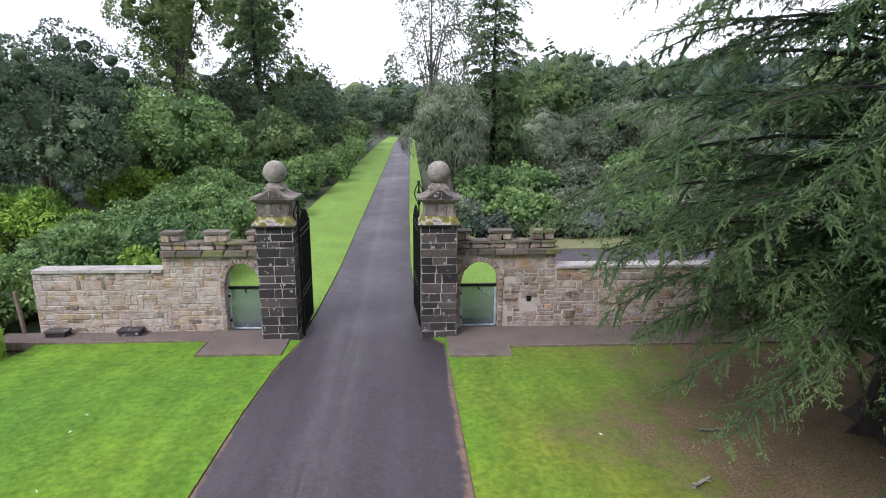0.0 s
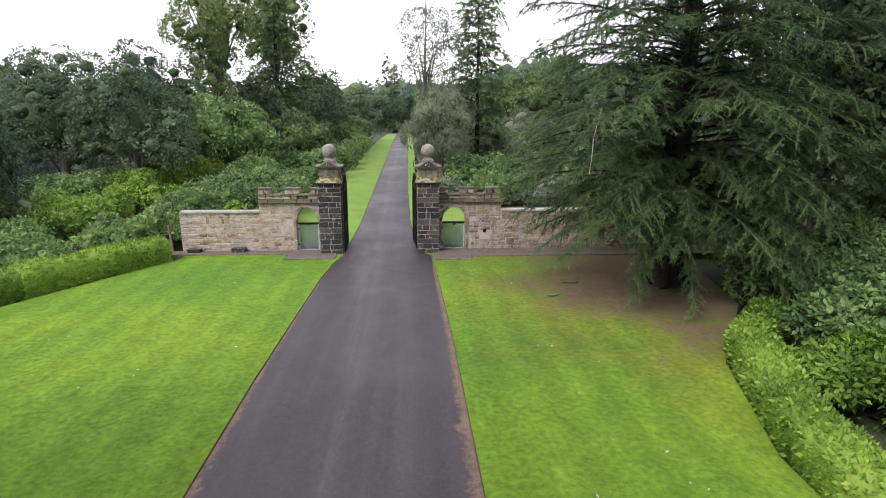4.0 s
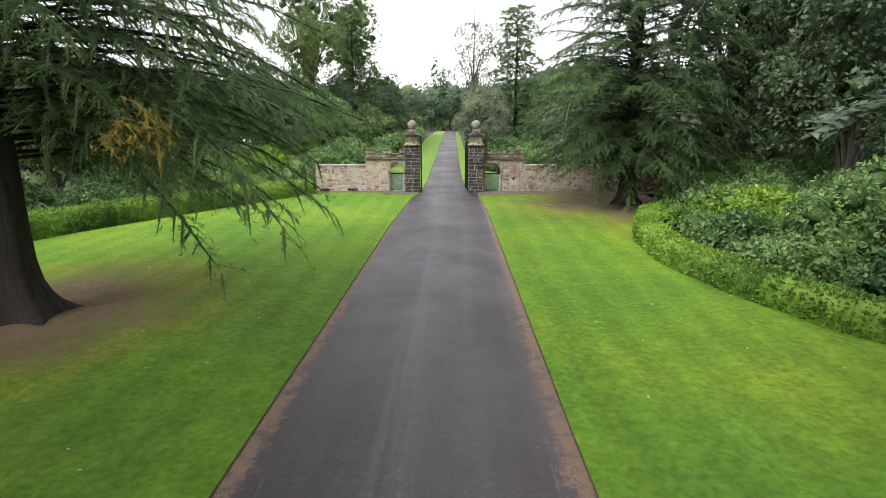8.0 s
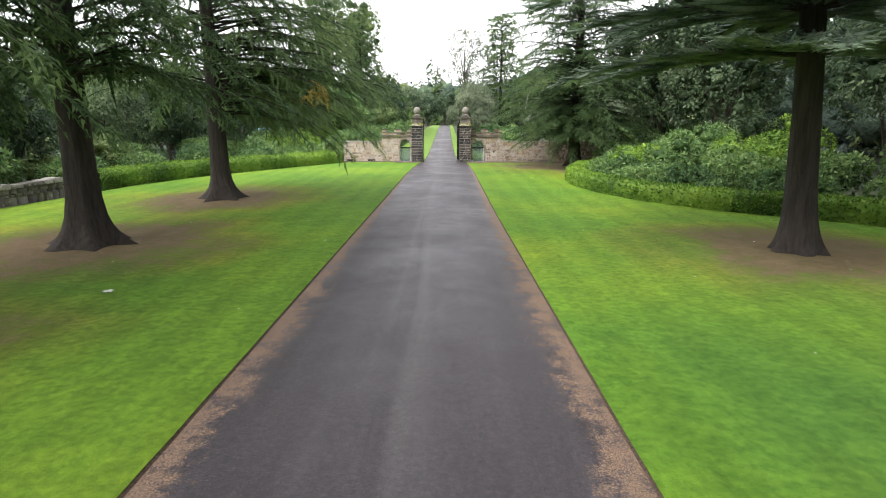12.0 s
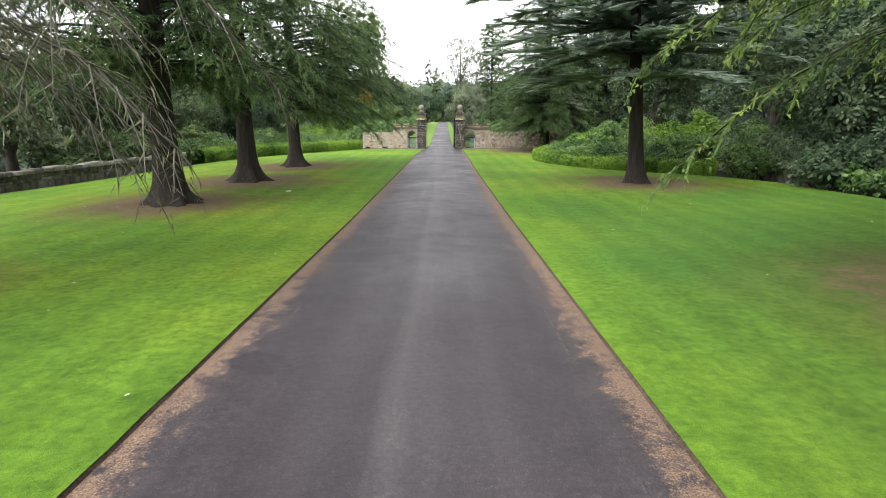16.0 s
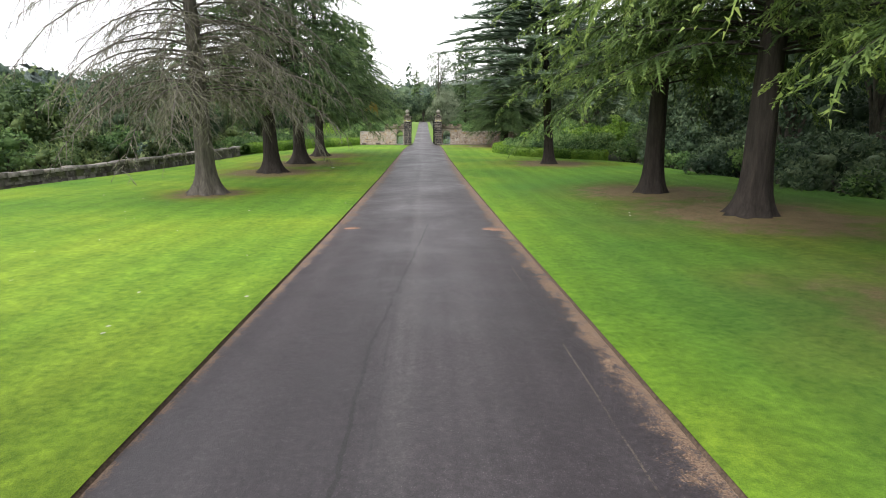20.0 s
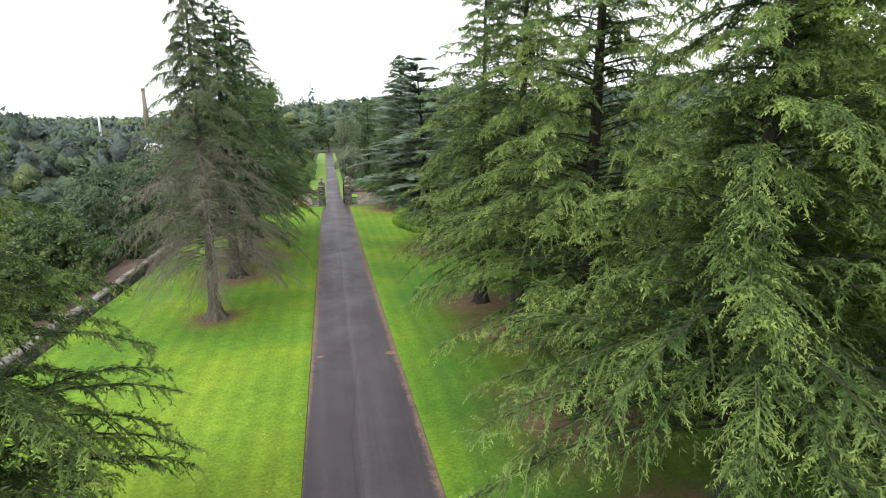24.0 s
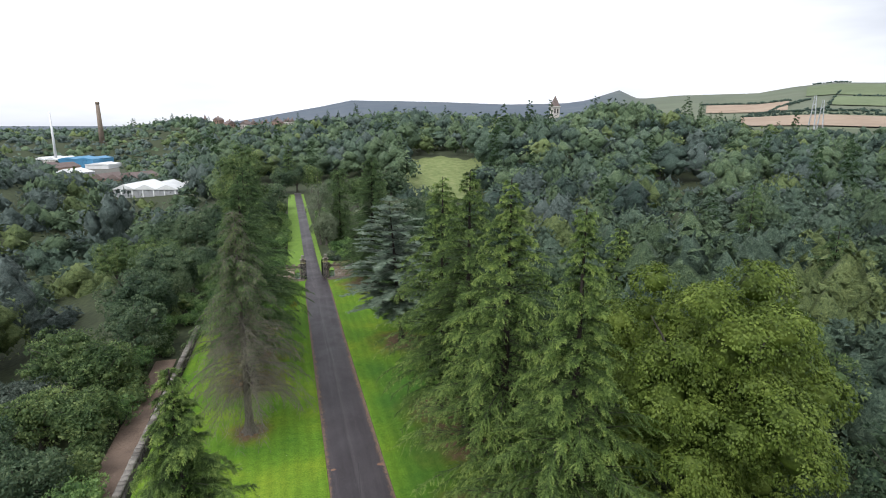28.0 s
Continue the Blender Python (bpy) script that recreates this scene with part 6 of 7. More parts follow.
def side_wall(s, pier_out, arch, far, lo_top):
    """One half: the battlemented stretch with its arch, then the plain wall. s: -1 or 1."""
    def X(a, b):
        return (a, b) if s > 0 else (-b, -a)
    # battlemented stretch
    a0, a1 = X(2.76, pier_out)
    hx0, hx1 = X(*arch)
    wall = thing("battlemented_wall", "sandstone wall with battlements and an arched side gateway", "wall", "gateway walls")
    ring = arch_edge(hx0, hx1, 1.42, 2.14)
    outline = [(a0, -0.3), (a0, 2.35), (a1, 2.35), (a1, -0.3), (hx1, -0.3)] + ring[::-1] + [(hx0, -0.3)]
    part("wall_body", prism("wall_body", outline, WALL_Y, WALL_Y + WALL_T, M_MORTAR), wall, "lime mortar and rubble core")

    def hole(x_0, x_1, z_0, z_1):
        for px, pz in ((x_0, z_0), (x_1, z_0), (x_0, z_1), (x_1, z_1), ((x_0 + x_1) / 2, (z_0 + z_1) / 2)):
            c, w = (hx0 + hx1) / 2, (hx1 - hx0) / 2 + 0.11
            if abs(px - c) < w and pz < 1.42 + 0.84 * math.sqrt(max(0, 1 - ((px - c) / w) ** 2)):
                return True
        sx, sz = s * 4.88, 0.86
        return s > 0 and x_0 < sx + 0.06 and x_1 > sx - 0.06 and z_0 < sz + 0.11 and z_1 > sz - 0.11

    rubble_face(wall, a0 + 0.01, a1, 0.0, 2.33, RUBBLE2 if s > 0 else RUBBLE, hole)
    # voussoirs round the arch and jamb stones
    for i in range(len(ring) - 1):
        (xa, za), (xb, zb) = ring[i], ring[i + 1]
        cx, cz, ang = (xa + xb) / 2, (za + zb) / 2, math.atan2(zb - za, xb - xa)
        ob = new("voussoir", stones.choice(RUBBLE2))
        ob.parent = wall
        off = Vector((-math.sin(ang), 0, math.cos(ang))) * 0.06
        ob.matrix_basis = Matrix.LocRotScale((cx + off.x, WALL_Y + 0.06, cz + off.z), Euler((0, -ang, 0)), (math.hypot(xb - xa, zb - za) * 0.98 + 0.01, 0.26, 0.16))
    z = 0.0
    while z < 1.40:
        h = min(stones.uniform(0.2, 0.3), 1.42 - z)
        for e, d in ((hx0, -1), (hx1, 1)):
            x_in, x_out = e, e + d * 0.13
            stone("jamb_stone", stones.choice(RUBBLE2), wall, min(x_in, x_out), max(x_in, x_out), WALL_Y - 0.05, WALL_Y + 0.2, z + 0.005, z + h - 0.005)
        z += h
    # string course, parapet, merlons
    x = a0 + 0.0
    while x < a1 + 0.05:
        w = min(stones.uniform(0.45, 0.8), a1 + 0.1 - x)
        stone("string_course", stones.choice(MOSSY), wall, x + 0.004, x + w - 0.004, WALL_Y - 0.13, WALL_Y + WALL_T + 0.05, 2.35, 2.51)
        x += w
    x = a0
    while x < a1 - 0.02:
        w = min(stones.uniform(0.3, 0.55), a1 - x)
        stone("parapet_stone", stones.choice(RUBBLE2), wall, x + 0.005, x + w - 0.005, WALL_Y - 0.02, WALL_Y + 0.36, 2.515, 2.68)
        stone("parapet_coping", stones.choice(MOSSY), wall, x + 0.003, x + w - 0.003, WALL_Y - 0.05, WALL_Y + 0.39, 2.685, 2.75)
        x += w
    for m0, m1 in ((2.77, 3.2), (3.76, 4.43), (5.02, 5.68)):
        q0, q1 = X(m0, min(m1, pier_out - 0.04))
        cut = q0 + (q1 - q0) * stones.uniform(0.35, 0.65)
        for b0, b1 in ((q0, cut), (cut, q1)):
            stone("merlon_stone", stones.choice(RUBBLE2), wall, b0 + 0.004, b1 - 0.004, WALL_Y - 0.03, WALL_Y + 0.34, 2.755, 2.97)
        stone("merlon_cap", stones.choice(MOSSY), wall, q0 - 0.02, q1 + 0.02, WALL_Y - 0.05, WALL_Y + 0.36, 2.975, 3.05)
    # plain wall
    b0, b1 = X(pier_out, far)
    low = thing("garden_wall", "low coursed sandstone wall with a grey flat coping", "wall", "gateway walls")
    part("wall_body", from_bm("wall_body", box_bm(b0, WALL_Y + 0.002, -0.3, b1, WALL_Y + WALL_T - 0.04, lo_top - 0.088), M_MORTAR), low, "lime mortar and rubble core")
    near = (b0, min(b1, b0 + 5.2)) if s > 0 else (b0, b1)
    rubble_face(low, near[0], near[1], 0.0, lo_top - 0.09, RUBBLE2 if s > 0 else RUBBLE)
    if near[1] < b1:
        rest = thing("rest_of_wall", "rough sandstone courses under hanging boughs", "wall", "gateway walls")
        pieces = []
        z = 0.0
        while z < lo_top - 0.14:
            x = near[1]
            h = min(stones.uniform(0.14, 0.22), lo_top - 0.12 - z)
            while x < b1:
                w = stones.uniform(0.2, 0.5)
                x2, d = min(x + w, b1) - 0.008, stones.uniform(0, 0.03)
                v = np.array([(x, -d, z), (x2, -d, z), (x2, -d, z + h - 0.008), (x, -d, z + h - 0.008), (x, 0.12, z), (x2, 0.12, z), (x2, 0.12, z + h - 0.008), (x, 0.12, z + h - 0.008)]) + np.array([0, WALL_Y - 0.03, 0])
                pieces.append((v, np.array([(0, 1, 2, 3), (1, 5, 6, 2), (4, 0, 3, 7), (3, 2, 6, 7), (0, 4, 5, 1)])))
                x += w
            z += h
        tagged(part("courses", mesh_of("courses", *join(*pieces), M_RUBBLE_DARK), rest), kind="stuff")
    x = b0
    while x < b1 - 0.02:
        w = min(stones.uniform(0.6, 0.9), b1 - x)
        stone("coping_slab", stones.choice(GREYCOP), low, x + 0.003, x + w - 0.003, WALL_Y - 0.055, WALL_Y + WALL_T + 0.05, lo_top - 0.085, lo_top)
        x += w


side_wall(-1, 5.62, (2.9, 3.92), 9.25, 1.97)
side_wall(1, 5.75, (2.92, 4.05), 16.5, 1.98)


def mesh_panel_mat():
    """Fine wire mesh: the lawn behind shows through, dulled to grey-green."""
    m, n, l, b = material("fine_wire_mesh", 0.35, 0.2)
    g = noise_node(n, l, 2.0, 3.0)
    l.new(ramp(n, l, g.outputs["Fac"], (0.3, (0.23, 0.28, 0.28)), (0.7, (0.33, 0.38, 0.38))), b.inputs["Base Color"])
    t, mx = n.new("ShaderNodeBsdfTransparent"), n.new("ShaderNodeMixShader")
    t.inputs["Color"].default_value = (0.75, 0.8, 0.8, 1)
    mx.inputs["Fac"].default_value = 0.42
    l.new(t.outputs[0], mx.inputs[1])
    l.new(b.outputs[0], mx.inputs[2])
    l.new(mx.outputs[0], n["Material Output"].inputs["Surface"])
    return m


M_MESH = mesh_panel_mat()
M_PALEFRAME = plain_mat("pale_blue_grey_paint", (0.42, 0.47, 0.52), 0.5)
for s, (a, b) in ((-1, (2.92, 3.9)), (1, (2.94, 4.03))):
    x0, x1 = (a, b) if s > 0 else (-b, -a)
    g = thing("side_gate", "low framed side gate with a grey mesh panel", "gate", "side gates")
    y = WALL_Y + 0.22
    part("mesh_panel", from_bm("mesh_panel", box_bm(x0 + 0.04, y, 0.06, x1 - 0.04, y + 0.012, 1.32), M_MESH), g, "grey-green see-through mesh")
    part("top_rail", from_bm("top_rail", box_bm(x0, y - 0.03, 1.29, x1, y + 0.04, 1.38, 0.008), M_IRON), g, "black top rail")
    part("bottom_rail", from_bm("bottom_rail", box_bm(x0, y - 0.02, 0.04, x1, y + 0.03, 0.09, 0.006), M_PALEFRAME), g)
    for e in (x0, x1 - 0.06):
        part("stile", from_bm("stile", box_bm(e, y - 0.02, 0.04, e + 0.06, y + 0.03, 1.3, 0.006), M_PALEFRAME), g, "pale blue-grey stile")
    for z in (0.3, 1.05):
        part("hinge", from_bm("hinge", box_bm(x0 - 0.02, y - 0.05, z, x0 + 0.05, y - 0.02, z + 0.07, 0.004), M_IRON), g)
    part("latch", from_bm("latch", box_bm((x0 + x1) / 2 - 0.02, y - 0.05, 1.2, (x0 + x1) / 2 + 0.02, y - 0.02, 1.29, 0.004), M_IRON), g)


def bar_bm(x0, y0, z0, x1, y1, z1, r, sides=6):
    bm = bmesh.new()
    a, b = Vector((x0, y0, z0)), Vector((x1, y1, z1))
    d = b - a
    m = Matrix.Translation((a + b) / 2) @ d.to_track_quat("Z", "Y").to_matrix().to_4x4()
    bmesh.ops.create_cone(bm, cap_ends=True, segments=sides, radius1=r, radius2=r, depth=d.length, matrix=m)
    return bm


def iron_leaf(hinge_x, end_x, crest, y0=14.02):
    """A wrought-iron leaf swung back behind its pillar: stiles, rails, bars with spear heads, a scrolled crest."""
    y1, top = y0 + 1.7, 3.25
    ang = math.degrees(math.atan2(end_x - hinge_x, y1 - y0))
    leaf = thing("iron_gate_leaf", "black wrought-iron gate leaf standing open", "gate", "iron gate leaves", at=pose(hinge_x, y0, 0, 0, 0, 90 - ang))
    w = y1 - y0
    for x in (0.0, w):
        part("stile", from_bm("stile", box_bm(x - 0.03, -0.03, 0.06, x + 0.03, 0.03, top, 0.006), M_IRON), leaf)
    for z in (0.16, 1.2, 1.35, 2.95, 3.12):
        part("rail", from_bm("rail", box_bm(0, -0.018, z - 0.02, w, 0.018, z + 0.02, 0.004), M_IRON), leaf)
    n = 13
    for i in range(1, n):
        x = w * i / n
        t = top + 0.28 * math.sin(math.pi * i / n)
        bar = part("bar", from_bm("bar", bar_bm(x, 0, 0.14, x, 0, t, 0.012), M_IRON), leaf)
        bm = bmesh.new()
        bmesh.ops.create_cone(bm, cap_ends=True, segments=6, radius1=0.03, radius2=0.0, depth=0.14, matrix=Matrix.Translation((x, 0, t + 0.06)))
        part("spear_head", from_bm("spear_head", bm, M_IRON), bar)
    for i in range(1, 2 * n):
        x = w * i / (2 * n)
        if i % 2:
            part("dog_bar", from_bm("dog_bar", bar_bm(x, 0, 0.14, x, 0, 1.2, 0.008), M_IRON), leaf)
    cr = part("crest", from_bm("crest", bar_bm(0.0, 0, top, 0.0, 0, crest, 0.022), M_IRON), leaf, "scrolled lantern-like iron crest")
    for k in range(4):
        a = k * math.pi / 2
        t = np.linspace(0, 2 * math.pi * 1.1, 18)
        path = np.stack([np.cos(a) * (0.11 * np.sin(t / 2.2) + 0.01), np.sin(a) * (0.11 * np.sin(t / 2.2) + 0.01), crest - 0.62 + 0.085 * t], -1)[None]
        part("scroll", mesh_of("scroll", *tubes(path, np.full((1, 18), 0.016), 6), M_IRON), cr)
    for z in (crest - 0.62, crest - 0.3, crest):
        bm = bmesh.new()
        bmesh.ops.create_uvsphere(bm, u_segments=10, v_segments=8, radius=0.055 if z < crest else 0.045, matrix=Matrix.Translation((0, 0, z)))
        part("collar", from_bm("collar", bm, M_IRON, True), cr)
    return leaf


iron_leaf(-1.64, -1.69, 3.95, 13.3)
iron_leaf(1.7, 1.56, 4.42)

# ---- at the foot of the walls ----
def slab(name, x0, x1, y0, y1, lift, mat, label, category, kind="structure"):
    ob = part(name, from_bm(name, box_bm(x0, y0, -0.2, x1, y1, lift, 0.0), mat))
    return tagged(ob, label, category, kind=kind)


slab("gravel_strip", -10.2, -4.25, 12.98, 13.76, 0.085, M_GRAVEL, "brown gravel strip under the wall", "gravel")
slab("gravel_strip", -4.25, -1.99, 11.95, 13.76, 0.086, M_GRAVEL, "brown gravel apron before the side gate", "gravel")
slab("gravel_strip", 2.47, 4.1, 11.62, 13.76, 0.086, M_GRAVEL, "brown gravel apron before the side gate", "gravel")
slab("gravel_strip", 4.1, 16.0, 12.2, 13.76, 0.085, M_GRAVEL, "brown gravel strip under the wall", "gravel")
for x0, x1, y0, y1 in ((-10.2, -4.22, 12.95, 12.98), (-4.25, -4.22, 11.95, 12.95), (-4.22, -2.0, 11.92, 11.95), (2.55, 4.13, 11.59, 11.62), (4.1, 4.13, 11.62, 12.2), (4.13, 12.5, 12.17, 12.2)):
    tagged(part("edging_board", from_bm("edging_board", box_bm(x0, y0, -0.1, x1, y1, 0.11, 0.004), M_TIMBER)), "thin weathered timber edging board", "edging", "edging boards")
for x0, x1 in ((-8.92, -8.36), (-6.92, -6.3)):
    b = thing("stone_step_block", "dark grey stone block lying against the wall", "stone block", "stone blocks")
    part("block", from_bm("block", box_bm(x0, 13.36, 0.08, x1, 13.66, 0.2, 0.02), M_DARKSTONE), b)
    part("top_slab", from_bm("top_slab", box_bm(x0 - 0.02, 13.34, 0.2, x1 + 0.03, 13.66, 0.27, 0.015), M_DARKSTONE), b)
post = thing("timber_post", "leaning weathered timber fence post", "fence post", at=pose(-9.72, 13.75, 0, 0, -4, 0))
part("post", from_bm("post", box_bm(-0.045, -0.045, -0.2, 0.045, 0.045, 1.35, 0.01), M_TIMBER), post)
part("wire", from_bm("wire", bar_bm(0, 0, 1.25, -6, 0.2, 1.6, 0.006, 4), M_IRON), post, "thin fence wire")

# ---- grass verges and the branch drive beyond the gate ----
ys_v = np.arange(14.4, 130, 1.0)
for s, w in ((-1, lambda y: np.interp(y, (14, 22, 34, 130), (4.8, 4.4, 3.7, 2.4))), (1, lambda y: np.interp(y, (15, 19, 27, 30, 97), (7.5, 6.0, 2.6, 1.1, 0.9)))):
    v = strip("verge", lambda y: s * (road_half(y, s) + 0.02), lambda y: s * (road_half(y, s) + w(y)), ys_v, 8, 0.07, M_VERGE, "rough bright grass verge beside the drive", "verge")
slab("branch_drive", 1.3, 17.5, 20.6, 23.6, 0.22, M_ASPHALT, "grey side drive behind the wall", "road")
slab("branch_verge", 3.0, 17.0, 23.6, 26.4, 0.26, M_ROUGH, "rough grass verge behind the side drive", "verge")
slab("branch_verge", 3.0, 17.0, 15.0, 20.6, 0.16, M_VERGE, "rough grass behind the wall", "verge")
for i, (x, y) in enumerate(((-2.05, -52.5), (2.22, -52.8))):
    rngh = np.random.default_rng(i)
    a = np.linspace(0, 2 * np.pi, 22, endpoint=False)
    rr = (0.23, 0.34)[i] * (1 + 0.1 * np.cos(2 * a + i) + 0.05 * np.cos(5 * a + 2 * i) + 0.12 * rngh.uniform(-1, 1, 22))
    rings = []
    for k, (q, z) in enumerate(((1.0, -0.004), (0.8, 0.012), (0.5, 0.022), (0.15, 0.026))):
        rings.append(np.stack([x + rr * q * np.cos(a), y + 0.75 * rr * q * np.sin(a), level(y) + 0.064 + z + camber(x + rr * q * np.cos(a), y)], -1))
    ii, jj = np.meshgrid(np.arange(3), np.arange(22), indexing="ij")
    f = np.stack([ii * 22 + jj, ii * 22 + (jj + 1) % 22, (ii + 1) * 22 + (jj + 1) % 22, (ii + 1) * 22 + jj], -1).reshape(-1, 4)
    f = np.concatenate([f, np.array([(66 + 0, 66 + k, 66 + k + 1, 66 + k + 2) for k in range(1, 19, 2)])])
    tagged(part("needle_heap", mesh_of("needle_heap", np.concatenate(rings), f, M_ORANGE, True)), "flat orange-brown heap of fallen needles on the drive", "needle heap", "needle heaps")

M_PATH = speckle_mat("trodden_earth", (0.09, 0.06, 0.045), (0.17, 0.12, 0.09), (0.25, 0.19, 0.15), 8.0)

# ---- low boundary walls ----
def low_wall(name, pts, height, thick, label, seed, cope):
    """A dry field wall, stone by stone, joined where it is far off."""
    r = random.Random(seed)
    w = thing(name, label, "wall", "boundary walls")
    pieces, tops = [], []
    for (xa, ya), (xb, yb) in zip(pts[:-1], pts[1:]):
        L = math.hypot(xb - xa, yb - ya)
        tx, ty = (xb - xa) / L, (yb - ya) / L
        for row, (z0, z1) in enumerate(((-0.5, 0.2), (0.2, height * 0.45), (height * 0.45, height * 0.75), (height * 0.75, height))):
            s = 0.0
            while s < L:
                ln = r.uniform(0.3, 0.75) if row < 3 else r.uniform(0.5, 0.9)
                e = min(s + ln, L) - 0.02
                t = thick * (0.5 + r.uniform(-0.03, 0.03)) + (0.05 if row == 3 else 0)
                up = r.uniform(-0.02, 0.03) if row < 3 else r.uniform(-0.03, 0.07)
                g0 = float(level(ya + ty * s)) + 0.2
                v = []
                for z in (z0, z1 + up - 0.015):
                    for q, n in ((s, -t), (e, -t), (e, t), (s, t)):
                        v.append((xa + tx * q - ty * n, ya + ty * q + tx * n, g0 + z))
                (tops if row == 3 else pieces).append((np.array(v), np.array([(0, 1, 5, 4), (1, 2, 6, 5), (2, 3, 7, 6), (3, 0, 4, 7), (4, 5, 6, 7)])))
                s += ln
    tagged(part("stones", mesh_of("stones", *join(*pieces), M_FIELDSTONE), w), kind="stuff")
    part("cope_stones", mesh_of("cope_stones", *join(*tops), cope), w, "row of broken cope stones", kind="stuff")
    return w


low_wall("boundary_wall", [(-18.7, -12), (-19.1, -30), (-19.4, -45), (-19.6, -60), (-19.8, -80), (-20, -125)], 0.75, 0.5, "low mossy field wall along the lawn", 1, M_PALECOPE)
low_wall("boundary_wall", [(18.9, -21), (18.9, -60), (19.0, -125)], 0.4, 0.45, "low dark field wall behind the lawn", 2, M_FIELDSTONE)
tagged(strip("bank_path", lambda y: -22.6, lambda y: -20.1, np.arange(-90, -20, 2.0), 4, 0.0, M_PATH, "trodden brown path below the wall", "path"), kind="structure")

# ---- small things lying about ----
# a solid dark block stands in for the shade inside the slot
hole = thing("wall_slot", "small square slot in the rubble wall, its shade a dark block", "slot", at=pose(4.98, WALL_Y - 0.03, 0.97))
part("lining", from_bm("lining", box_bm(-0.07, 0, -0.08, 0.07, 0.03, 0.08, 0.01), M_IRON), hole)
fr = np.random.default_rng(44)
fx, fy = fr.uniform(2.9, 15, 260) * fr.choice([-1, 1], 260), fr.uniform(-95, 10, 260)
fp = np.stack([fx, fy, level(fy) + 0.085 + bank(fx, fy)], -1)
fa = fr.uniform(0, 6.28, 260)
fd = np.stack([np.cos(fa), np.sin(fa), fr.uniform(0, 0.3, 260)], -1)
fs = np.stack([-np.sin(fa), np.cos(fa), fr.uniform(-0.3, 0.3, 260)], -1)
M_FALLEN = plain_mat("pale_fallen_leaf", (0.5, 0.48, 0.4), 0.7)
tagged(part("fallen_leaves", mesh_of("fallen_leaves", *leaf_quads(fp, fd, fs, fr.uniform(0.05, 0.11, 260), fr.uniform(0.03, 0.06, 260)), M_FALLEN)), "pale fallen leaves scattered on the mown lawn", "fallen leaves", kind="stuff")

def fallen_stick(name, label, category, pts, radius, mat, seed):
    """A weathered stick on the ground with a broken end and two snapped side shoots."""
    rng = np.random.default_rng(seed)
    o = thing(name, label, category)
    p = np.array(pts, float)
    t = np.linspace(0, len(p) - 1, 9)
    path = np.stack([np.interp(t, np.arange(len(p)), p[:, k]) for k in range(3)], -1) + rng.normal(0, radius * 0.25, (9, 3))
    path[:, 2] = level(path[:, 1]) + 0.07 + radius * 0.7
    part("stem", mesh_of("stem", *tubes(path[None], radius * rng.uniform(0.75, 1.1, (1, 9)) * np.linspace(1.1, 0.7, 9), 8), mat, True), o)
    for k in (3, 6):
        d = np.array([rng.normal(0, 1), rng.normal(0, 1), 0.5])
        shoot = path[k] + np.linspace(0, 1, 4)[:, None] * d / np.linalg.norm(d) * radius * 4
        part("side_shoot", mesh_of("side_shoot", *tubes(shoot[None], radius * 0.35 * np.array([[1, 0.8, 0.6, 0.3]]), 6), mat), o)
    return o


fallen_stick("fallen_branch", "grey weathered branch lying on bare earth", "branch", ((7.2, 7.8, 0), (7.5, 7.76, 0), (7.85, 7.82, 0)), 0.03, M_DEADWOOD, 3)
fallen_stick("bleached_log", "short pale bleached log end on worn turf", "log", ((6.22, 6.06, 0), (6.4, 6.14, 0), (6.62, 6.28, 0)), 0.038, M_PALEWOOD, 5)
scrap = thing("paper_scrap", "crumpled white scrap of paper on the lawn", "litter", at=pose(-6.55, -28.07, float(level(-28.07)) + 0.075 + float(bank(np.array(-6.55), -28.07)), 0, 0, 20))
bm = bmesh.new()
bmesh.ops.create_grid(bm, x_segments=6, y_segments=4, size=1.0)
sr = random.Random(8)
for v in bm.verts:
    v.co = Vector((v.co.x * 0.11, v.co.y * 0.05, sr.uniform(0.0, 0.05)))
M_PAPER = plain_mat("white_paper", (0.75, 0.75, 0.74), 0.8, 0.0, 0.06)
part("sheet", from_bm("sheet", bm, M_PAPER), scrap)

# ---- the valley works, the town and the hills ----
M_WHITEMETAL = plain_mat("white_roof_sheet", (0.78, 0.79, 0.8), 0.4, 0.0, 0.08, 0.4)
M_GREYWALL = plain_mat("grey_cladding", (0.36, 0.37, 0.39), 0.6, 0.0, 0.2, 0.5)
M_BLUE = plain_mat("blue_cladding", (0.08, 0.27, 0.46), 0.5, 0.0, 0.12, 0.2)
M_BRICK = plain_mat("weathered_brick", (0.30, 0.21, 0.16), 0.9, 0.0, 0.3, 1.2)
M_STACK = plain_mat("sooty_brown_brick", (0.22, 0.175, 0.14), 0.9, 0.0, 0.3, 0.5)
M_ROOF = plain_mat("brown_slate", (0.17, 0.13, 0.12), 0.8, 0.0, 0.25, 0.6)
M_HARL = plain_mat("pale_harling", (0.55, 0.52, 0.48), 0.9, 0.0, 0.15, 0.6)
M_STEEL = plain_mat("galvanised_steel", (0.5, 0.52, 0.54), 0.5, 0.3, 0.1, 0.5)
M_STUBBLE = speckle_mat("stubble_field", (0.27, 0.2, 0.145), (0.34, 0.255, 0.185), (0.4, 0.31, 0.235), 0.012)
M_PASTURE = speckle_mat("hill_pasture", (0.11, 0.15, 0.07), (0.135, 0.175, 0.085), (0.16, 0.2, 0.1), 0.012)
M_MEADOW = speckle_mat("rough_meadow", (0.1, 0.14, 0.04), (0.17, 0.21, 0.07), (0.27, 0.28, 0.13), 0.35)


def polar(az, r):
    return -4 + r * math.sin(radians(az)), -97 + r * math.cos(radians(az))


